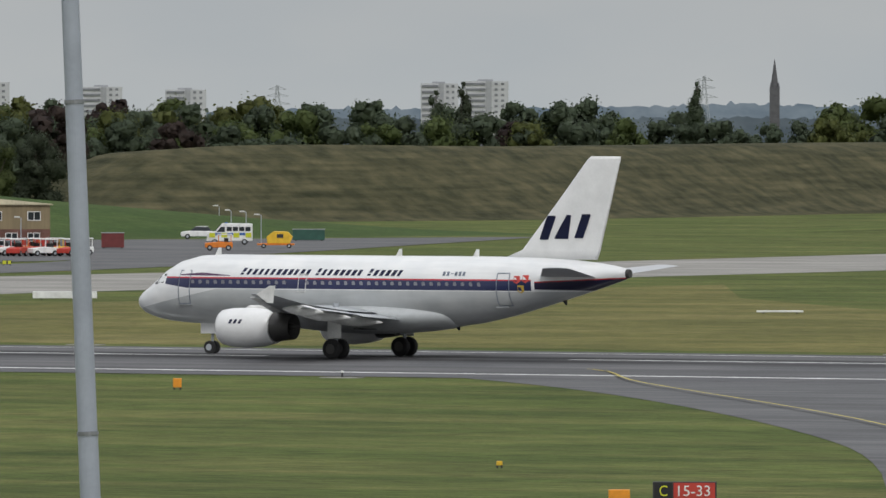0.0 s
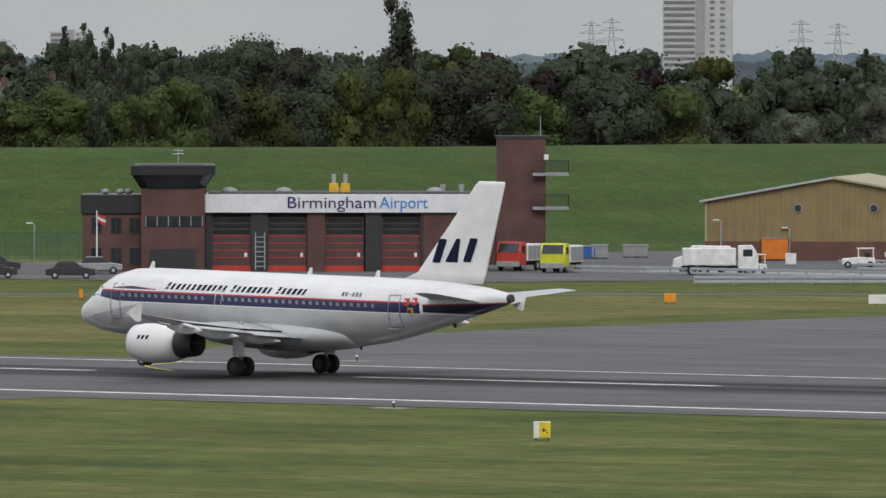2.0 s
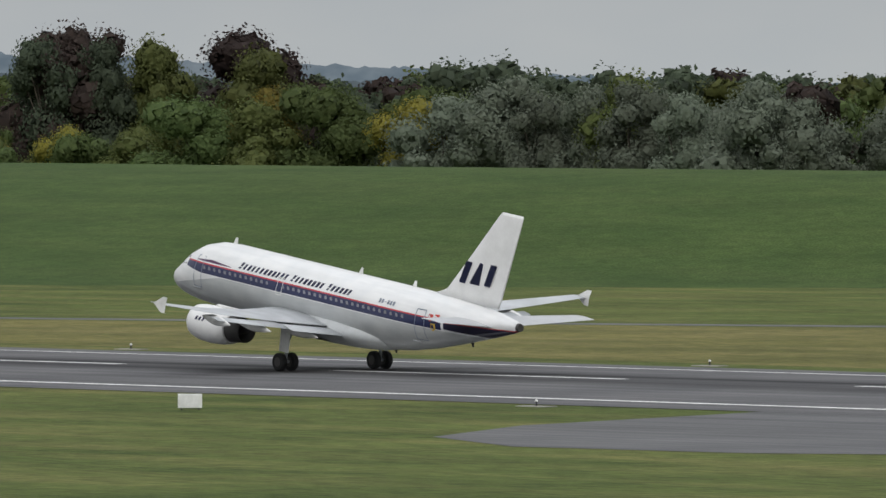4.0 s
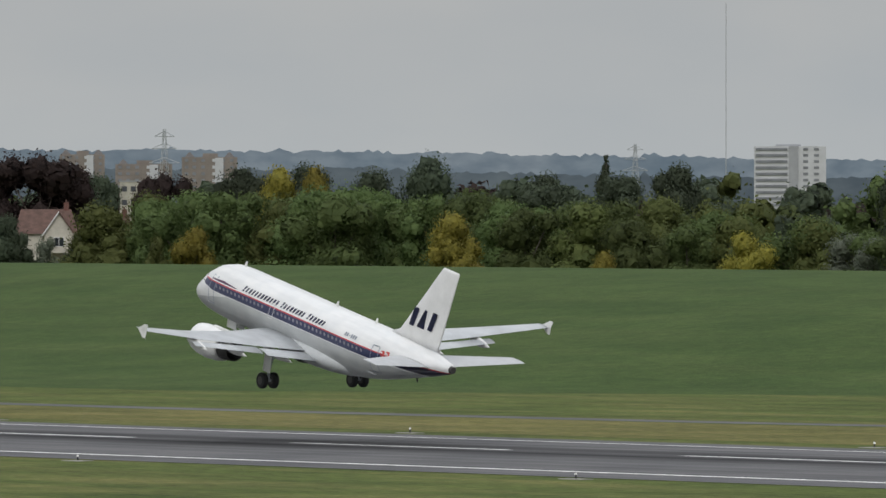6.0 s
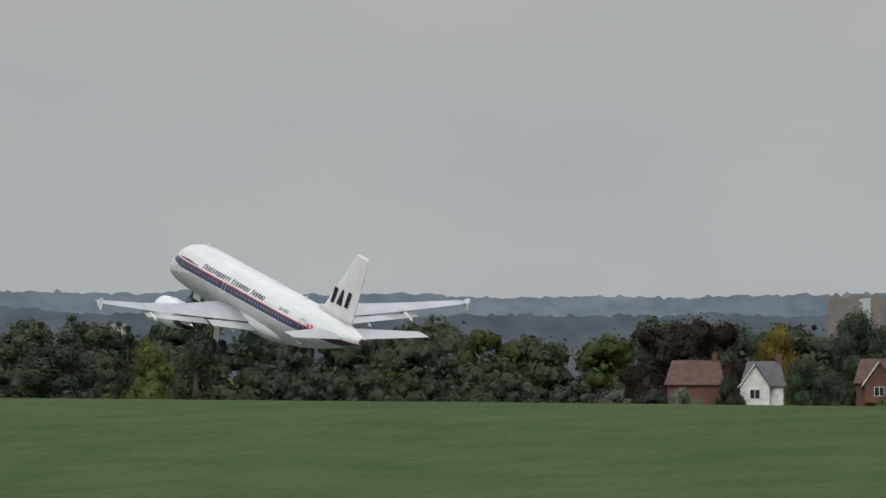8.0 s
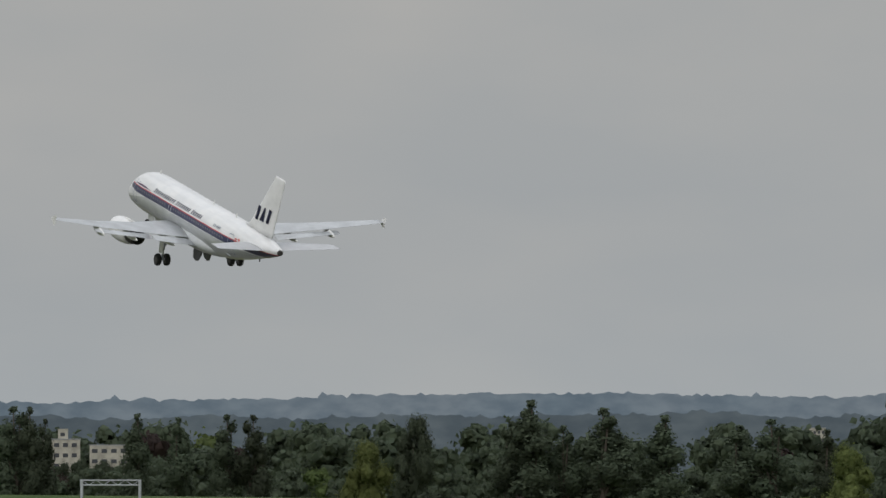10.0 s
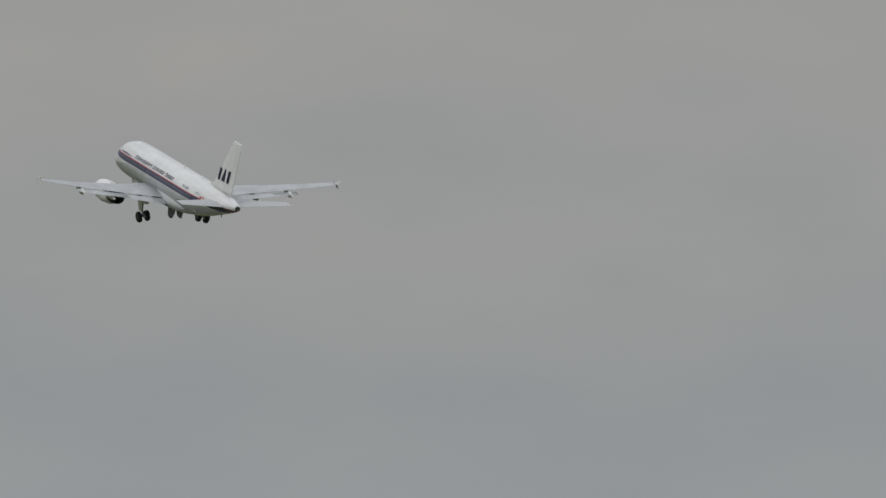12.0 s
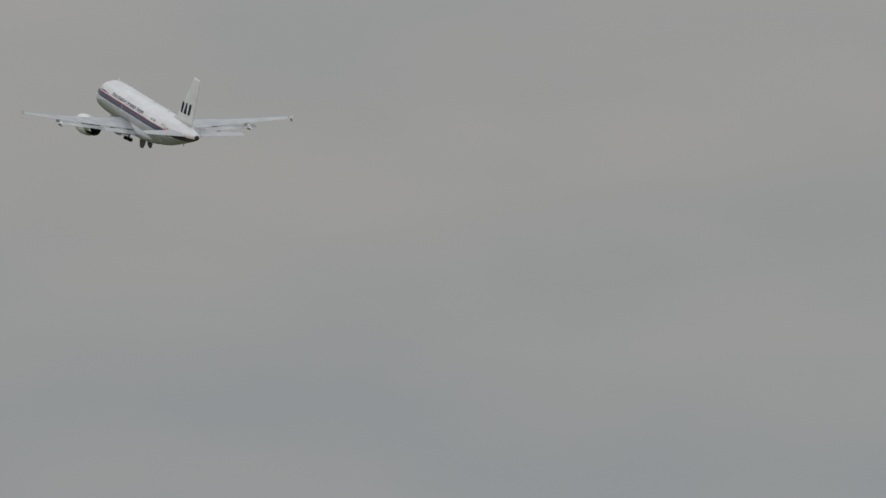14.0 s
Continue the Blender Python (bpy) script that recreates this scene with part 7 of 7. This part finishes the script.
def windsock():
    b = thing("windsock", pose(-192, -169.5, 0, 0, 0, 33), "orange windsock hanging from a red and white mast", "windsock")
    n = 7
    for k in range(n):
        part("mast_band", tube((0, 0, 6.2 * k / n), (0, 0, 6.2 * (k + 1) / n), 0.075, 0.07, 12), RED if k % 2 == 0 else WHITE, b)
    part("crossbar", tube((-1.0, 0, 6.0), (1.0, 0, 6.0), 0.03, 0.03, 6), RED, b)
    for xx in (-1.0, -0.45, 0.45, 1.0):
        part("lamp", box(xx - 0.08, xx + 0.08, -0.08, 0.08, 5.92, 6.1, 0.02), DARK, b)
    part("beacon", tube((0, 0, 6.2), (0, 0, 6.42), 0.07, 0.05, 10), ORANGE_PAINT, b, "small orange beacon")
    part("sign_plate", box(0.1, 0.42, -0.03, 0.03, 5.78, 6.12, 0.01), YELLOW, b)
    rings = []
    for k in range(13):
        u = k / 12
        c = Vector((0.4 + 2.25 * u ** 1.15, -0.1, 4.62 - 2.75 * u ** 0.9))
        r = 0.5 * (1 - u) + 0.19 * u + 0.02 * math.sin(k * 2.1)
        d = Vector((0.55 + 0.3 * u, 0, -0.8)).normalized()
        e = d.cross(Vector((0, 1, 0))).normalized()
        rings.append([tuple(c + (e * math.cos(2 * math.pi * j / 18) + Vector((0, 1, 0)) * math.sin(2 * math.pi * j / 18)) * r) for j in range(18)])
    bm = bmesh.new()
    add_loft(bm, rings, False)
    bmesh.ops.solidify(bm, geom=bm.faces[:], thickness=0.015)
    part("sock", bm, plain("sock_fabric", (0.92, 0.1, 0.015), 0.6, 0, 0.06), b, "bright orange fabric sock", smooth=True)
    part("hoop", tube((0, 0, 5.0), (0.2, -0.1, 4.95), 0.03, 0.03, 6), DARK, b)


def guard_rail(name, a, c, h=0.75):
    v = Vector((c[0] - a[0], c[1] - a[1], 0))
    L, rz = v.length, math.degrees(math.atan2(v.y, v.x))
    b = thing("guard_rail", pose(a[0], a[1], 0, 0, 0, rz), "long galvanised crash barrier on short posts", "barrier", "crash barriers")
    for z in (h - 0.25, h - 0.62):
        part("rail", box(0, L, -0.05, 0.03, z, z + 0.22, 0.02), STEEL, b)
    for k in range(int(L / 3.2) + 1):
        part("post", box(k * 3.2, k * 3.2 + 0.1, 0.03, 0.13, 0, h), STEEL, b)


def mesh_fence():
    b = thing("mesh_fence", pose(-652, 232, 0, 0, 0, 42), "dark green mesh security fence", "fence")
    for k in range(16):
        part("post", box(k * 2.4, k * 2.4 + 0.08, 0, 0.08, 0, 2.6), GREEN, b)
    for k in range(15):
        bm = bmesh.new()
        for j in range(14):
            xx = k * 2.4 + 0.12 + j * 0.165
            add_box(bm, xx, xx + 0.05, 0.02, 0.05, 0.05, 2.5)
        add_box(bm, k * 2.4, k * 2.4 + 2.4, 0.01, 0.06, 2.45, 2.52)
        part("panel", bm, GREEN, b)


def runway_light(x, y):
    b = thing("runway_light", pose(x, y, 0), "small raised runway light on a concrete pad", "light", "runway edge lights")
    part("pad", box(-1.1, 1.1, -0.6, 0.6, -0.01, 0.05, 0.01), CONCRETE, b, "pale concrete pad")
    part("stem", tube((0, 0, 0.05), (0, 0, 0.3), 0.06, 0.05, 8), DARK, b)
    part("lens", tube((0, 0, 0.3), (0, 0, 0.42), 0.1, 0.06, 10), LAMP_GLASS, b)


light_mast()
windsock()
for k in range(16):
    runway_light(-118 - 58 * k, RUNWAY_Y - 35.5)
    runway_light(-118 - 58 * k, RUNWAY_Y + 31.5)
for path in ([(-398, 2), (-406, 9), (-410, 18)], [(-433, -6), (-440, -1), (-444, 8)], [(-428, 2), (-434, 8), (-437, 16)]):
    strip("turnoff_line", bend([(x, y + RUNWAY_Y) for x, y in path]), 0.3, 0.3, YLINE, "short curved yellow turn-off line", "line")

runway_sign()
guard_rail("guard_rail", (-560, 236), (-500, 229))
guard_rail("guard_rail", (-545, 258), (-492, 262))
guard_rail("guard_rail", (-524, 208), (-484, 243))
mesh_fence()
strip("pale_kerb", [(-560, 246), (-497, 243)], 9, 0.05, plain("pale_slab", (0.3, 0.32, 0.34), 0.7), "pale concrete hardstanding behind the barrier", "hardstanding")
van(-574.9, 320.7, 36)
van(-550.1, 242.8, 39)
van(-544.4, 376.4, 100)
small_van(-513.6, 330.5, 115)
small_van(-512.2, 331.5, 115)
small_van(-542.2, 325.9, 115)
small_van(-540.5, 327.1, 115)
pickup(-552.3, 402.4, 215)
police_car(-588.4, 356.6, 36)
police_van(-552.2, 476.0, 30)
car(-582.7, 519.9, 30, WHITE)
car(-583.2, 188.6, 222, DARK)
car(-577.0, 191.4, 222, DARK)
car(-598.8, 206.8, 222, DARK)
car(-588.0, 207.6, 222, GREY)
car(-530.3, 392.6, 92, WHITE)
car(-528.7, 393.6, 102, GREY)
lorry(-542.7, 321.9, 215, WHITE, WHITE)
lorry(-528.0, 327.6, 215, YELLOW, GREY)
lorry(-560.9, 237.0, 114, LIME, WHITE)
lorry(-567.9, 240.1, 109, RED, WHITE)
lorry(-518.9, 290.0, 37, WHITE, GREY)
lorry(-563.7, 357.5, 35, YELLOW, YELLOW)
lorry(-543.4, 236.6, 219, WHITE, WHITE)
crane_lorry(-514.2, 323.1, 35)
crane_lorry(-555.4, 351.3, 35)
lift_machine(-522.0, 303.6, 35)
tug(-542.7, 240.1, 99, WHITE)
tug(-583.3, 289.4, 96, WHITE)
tug(-578.2, 294.2, 37, WHITE)
tug(-568.1, 295.1, 37, WHITE)
tug(-552.3, 267.9, 39, WHITE)
tug(-527.5, 389.2, 32, RED)
tug(-524.4, 386.1, 69, WHITE)
tug(-521.4, 382.9, 106, RED)
tug(-525.2, 390.7, 63, ORANGE_PAINT)
tug(-522.1, 387.5, 100, RED)
tug(-519.1, 384.3, 57, WHITE)
tug(-522.9, 392.1, 94, RED)
tug(-519.8, 388.9, 51, YELLOW)
tug(-516.8, 385.7, 88, RED)
tug(-520.6, 393.5, 45, WHITE)
tug(-527.0, 431.7, 32, ORANGE_PAINT)
tug(-525.6, 380.3, 32, ORANGE_PAINT)
tug(-526.9, 384.5, 62, ORANGE_PAINT)
container(-485.1, 273.7, 35, 3.4, 2.3, "striped")
container(-485.9, 279.4, 35, 2.0, 2.2, "green")
container(-548.5, 321.6, 35, 5.4, 1.25, "yellow")
container(-537.6, 393.2, 32, 4.6, 1.35, "yellow")
container(-563.5, 511.9, 30, 3.6, 1.25, "green")
container(-547.0, 443.0, 31, 2.4, 1.6, "maroon")
container(-515.6, 301.3, 35, 2.4, 2.5, "grey")
container(-577.2, 288.3, 37, 2.4, 2.0, "orange")
container(-595.2, 283.8, 39, 2.0, 1.1, "blue")
container(-594.3, 284.5, 39, 1.5, 1.2, "grey")
container(-595.4, 290.3, 39, 1.3, 1.1, "grey")
container(-594.5, 291.0, 39, 1.1, 1.1, "grey")
container(-568.4, 354.2, 35, 2.0, 2.0, "grey")
container(-571.4, 243.2, 39, 1.6, 2.3, "grey")
container(-544.8, 356.6, 35, 4.2, 1.6, "teal")
container(-610.1, 215.0, 42, 2.4, 1.6, "grey")
container(-637.3, 222.1, 42, 2.0, 1.5, "grey")
skip(-532.3, 453.0, 30)
pipe_stack(-563.4, 314.3, 36)
pipe_stack(-558.1, 314.5, 36)
pipe_stack(-553.6, 317.8, 36)
pipe_stack(-546.0, 298.5, 37)
street_lamp(-607.5, 565.6, 30, 3.3)
street_lamp(-582.4, 526.5, 30, 3.2)
street_lamp(-561.4, 494.7, 30, 3.4)
street_lamp(-546.7, 473.3, 30, 3.3)
street_lamp(-586.4, 455.3, 32, 3.4)
street_lamp(-566.6, 439.7, 32, 2.8)
street_lamp(-559.3, 444.3, 32, 3.2)
street_lamp(-571.7, 420.0, 32, 3.0)
street_lamp(-584.3, 412.0, 32, 3.0)
street_lamp(-588.2, 409.5, 32, 3.0)
street_lamp(-580.1, 320.7, 36, 3.4)
street_lamp(-594.9, 367.9, 36, 2.9)
street_lamp(-557.9, 334.0, 35, 3.8)
street_lamp(-550.9, 346.6, 35, 3.6)
street_lamp(-581.1, 285.4, 37, 3.6)
street_lamp(-633.9, 251.8, 42, 3.2)
street_lamp(-638.0, 248.0, 42, 3.2)
street_lamp(-576.3, 289.3, 39, 2.9)
flagpole(-588.8, 208.4, 39)
tanker(-610.8, 217.4, 42)
edge_marker(-400.3, 284.2, 30, 1.6, 0.4, "orange")
edge_marker(-487.7, 235.9, 35, 1.7, 0.55, "orange")
edge_marker(-469.5, 211.0, 37, 1.9, 0.6, "orange")
edge_marker(-485.3, 155.3, 39, 0.9, 0.8, "orange")
edge_marker(-228.4, -69.3, 30, 0.45, 0.6, "orange")
edge_marker(-149.1, -174.4, 30, 0.25, 0.3, "yellow")
edge_marker(-313.3, -75.4, 39, 0.85, 0.95, "arrow")
edge_marker(-473.9, -61.4, 52, 1.35, 0.9, "white")
edge_marker(-495.3, 46.7, 42, 1.1, 1.1, "white")
edge_marker(-381.7, 166.7, 30, 5.0, 0.65, "white")
edge_marker(-469.1, 161.8, 35, 3.6, 0.8, "white")
edge_marker(-466.6, 163.5, 35, 1.9, 0.6, "black")
edge_marker(-524.2, 178.4, 41, 0.6, 0.35, "yellow")
edge_marker(-529.0, 137.5, 42, 0.3, 0.8, "orange")
edge_marker(-487.6, 327.1, 31, 0.9, 0.5, "black")
edge_marker(-304.9, 141.1, 30, 3.4, 0.25, "white")
edge_marker(-563.4, 272.6, 36, 0.95, 1.1, "white")
edge_marker(-124.1, -209.3, 30, 0.8, 0.55, "orange")


def dolly(x, y, rz, paint, load):
    """A low flat trolley on four small wheels, with or without a crate."""
    b = thing("baggage_dolly", pose(x, y, 0.04, 0, 0, rz), {"grey_paint": "grey", "red_paint": "red", "orange_paint": "orange", "blue_paint": "blue"}[paint.name] + " flat baggage dolly " + ("with a load" if load else "standing empty") + " in the yard", "dolly", "baggage dollies")
    part("deck", box(-1.3, 1.3, -0.7, 0.7, 0.42, 0.52, 0.02), paint, b)
    part("drawbar", tube((-1.3, 0, 0.45), (-2.1, 0, 0.3), 0.04, 0.03, 6), DARK, b)
    for xx in (-1.0, 1.0):
        for yy in (-0.6, 0.6):
            part("wheel", wheel_mesh(0.2, 0.12), BLACK, b, matrix=pose(xx, yy, 0.2))
    for xx in (-1.26, 1.2):
        bm = bmesh.new()
        for yy in (-0.66, 0.6):
            add_box(bm, xx, xx + 0.06, yy, yy + 0.06, 0.52, 1.15)
        add_box(bm, xx, xx + 0.06, -0.66, 0.66, 1.1, 1.16)
        part("end_rail", bm, STEEL, b)
    if load:
        part("crate", box(-0.9, 0.8, -0.55, 0.55, 0.52, 1.25, 0.04), load, b, "strapped load")


def rail_rack(x, y, rz):
    b = thing("rail_rack", pose(x, y, 0.04, 0, 0, rz), "low rack of long galvanised steel sections", "rack", "steel racks")
    for xx in (-3.0, 0, 3.0):
        part("bearer", box(xx - 0.08, xx + 0.08, -0.5, 0.5, -0.02, 0.4), DARK, b)
    for k in range(4):
        part("section", box(-3.8 + 0.2 * k, 3.7 - 0.15 * k, -0.45 + 0.25 * k, -0.27 + 0.25 * k, 0.4, 0.52, 0.01), STEEL, b)


def site_hut(x, y, rz):
    b = thing("site_hut", pose(x, y, 0.04, 0, 0, rz), "small grey site hut with one window", "hut")
    part("body", box(-1.2, 1.2, 0, 2.0, 0.02, 2.3, 0.04), GREY, b)
    part("roof", box(-1.3, 1.3, -0.1, 2.1, 2.3, 2.42, 0.02), DARK, b)
    window(b, -0.9, 1.1, 0.8, 0.8, -0.01, WHITE)
    part("door", box(0.2, 0.95, -0.03, 0, 0.05, 2.0), STEEL, b, "pale door")


yard = random.Random(31)
for k in range(16):
    u = k / 15
    dolly(-508 - 36 * u + yard.uniform(-1.5, 1.5), 284 + 34 * u + yard.uniform(-4, 6), yard.choice((35, 80, 125, 215)), yard.choice((GREY, GREY, RED, ORANGE_PAINT, BLUE)), yard.choice((None, GREY, WHITE, TEAL, DARK)))
for k in range(8):
    dolly(-531 - 2.4 * k + yard.uniform(-1, 1), 378 + 7.5 * k + yard.uniform(-3, 3), yard.choice((32, 70, 120)), yard.choice((RED, RED, ORANGE_PAINT, GREY)), yard.choice((None, RED, WHITE, GREY)))
for x, y in ((-536, 296), (-541, 290), (-531, 301), (-548, 283), (-556, 276)):
    rail_rack(x, y, 40)
site_hut(-520.5, 306.5, 35)
lorry(-549.5, 344.5, 36, YELLOW, YELLOW)
lift_machine(-538.5, 336.5, 36)
small_van(-545.5, 331.5, 110)


# ---- what moves ----
def motions():
    rows = []
    for i in range(57):
        t = i * 0.25
        x = -(257 + 67.5 * t + 0.35 * t * t)
        # the legs stretch as the weight comes off them
        z = float(np.interp(t, ALT_T, ALT_Z)) + float(np.interp(t, (1.5, 4.6), (0.1, 0.55)))
        p = float(np.interp(t, PITCH_T, PITCH_P))
        y = float(np.interp(t, (3, 9), (RUNWAY_Y, 0)))
        x -= y * float(np.interp(t, (0, 1, 2, 3, 4, 5, 6, 7, 8, 9), (0.58, 0.69, 0.82, 0.96, 1.13, 1.29, 1.44, 1.59, 1.73, 1.87)))
        x += float(np.interp(t, (2, 2.5, 3, 4, 10, 11, 12, 13, 14), (0, 0.7, 0.4, 0, 0, 1.2, 2.4, 3.2, 2.6)))
        rows.append((t, pose(x, y, z, 0, -p, float(np.interp(t, (0, 7, 9.5, 14), (178.3, 178.3, 179.1, 180.2))))))
    walk(JET, rows)
    for leg, door, side, (hx, hy, hz) in GEARS:
        at = lambda drop, turn: pose(hx, hy, hz - drop, -side * turn)
        walk(leg, [(0, at(0.1, 0)), (1.5, at(0.1, 0)), (3.0, at(0.3, 0)), (4.6, at(0.55, 0)), (11.3, at(0.55, 0)), (12.0, at(0.5, 11)), (12.5, at(0.5, 25)), (13.0, at(0.45, 41)), (13.5, at(0.4, 57)), (14, at(0.35, 70))])
        d = (-0.7, side * 0.35, 1.62)
        walk(door, [(0, pose(*d, side * 88)), (7.0, pose(*d, side * 88)), (8.8, pose(*d, side * 10)), (14, pose(*d, side * 6))])
    # the wings bend upward as they take the weight
    for wing, side in WINGS:
        def bent(a):
            hinge = Matrix.Translation((0, side * 1.6, 2.6))
            return hinge @ Matrix.Rotation(radians(side * a), 4, 'X') @ hinge.inverted()
        walk(wing, [(0, bent(-3.0)), (2.0, bent(-2.6)), (3.5, bent(-1.4)), (4.8, bent(-0.3)), (9, bent(0.0)), (14, bent(0.0))])
    n = (10.9, 0, 2.14)
    walk(NOSE_LEG, [(0, pose(*n)), (9.2, pose(*n)), (11.0, pose(*n, 0, -80)), (14, pose(*n, 0, -85))])


ALT_T = (0, 3.9, 4.4, 5, 5.5, 6, 6.5, 7, 8, 9.3, 9.5, 10.2, 11, 12, 12.5, 13.4, 14)
ALT_Z = (0.25, 0.25, 0.4, 1.2, 2.3, 4.1, 6.4, 9.5, 16.6, 27.3, 29.2, 36.5, 44.9, 55.5, 61, 71, 78)
PITCH_T = (0, 1.2, 1.6, 2.0, 2.3, 2.6, 3.2, 4.0, 5.0, 5.5, 6.0, 6.5, 7.0, 8.0, 14)
PITCH_P = (0, 0, 0.3, 1.0, 1.8, 2.8, 5.0, 8.0, 10.0, 11.3, 12.7, 13.6, 14.6, 14.5, 14.5)
motions()
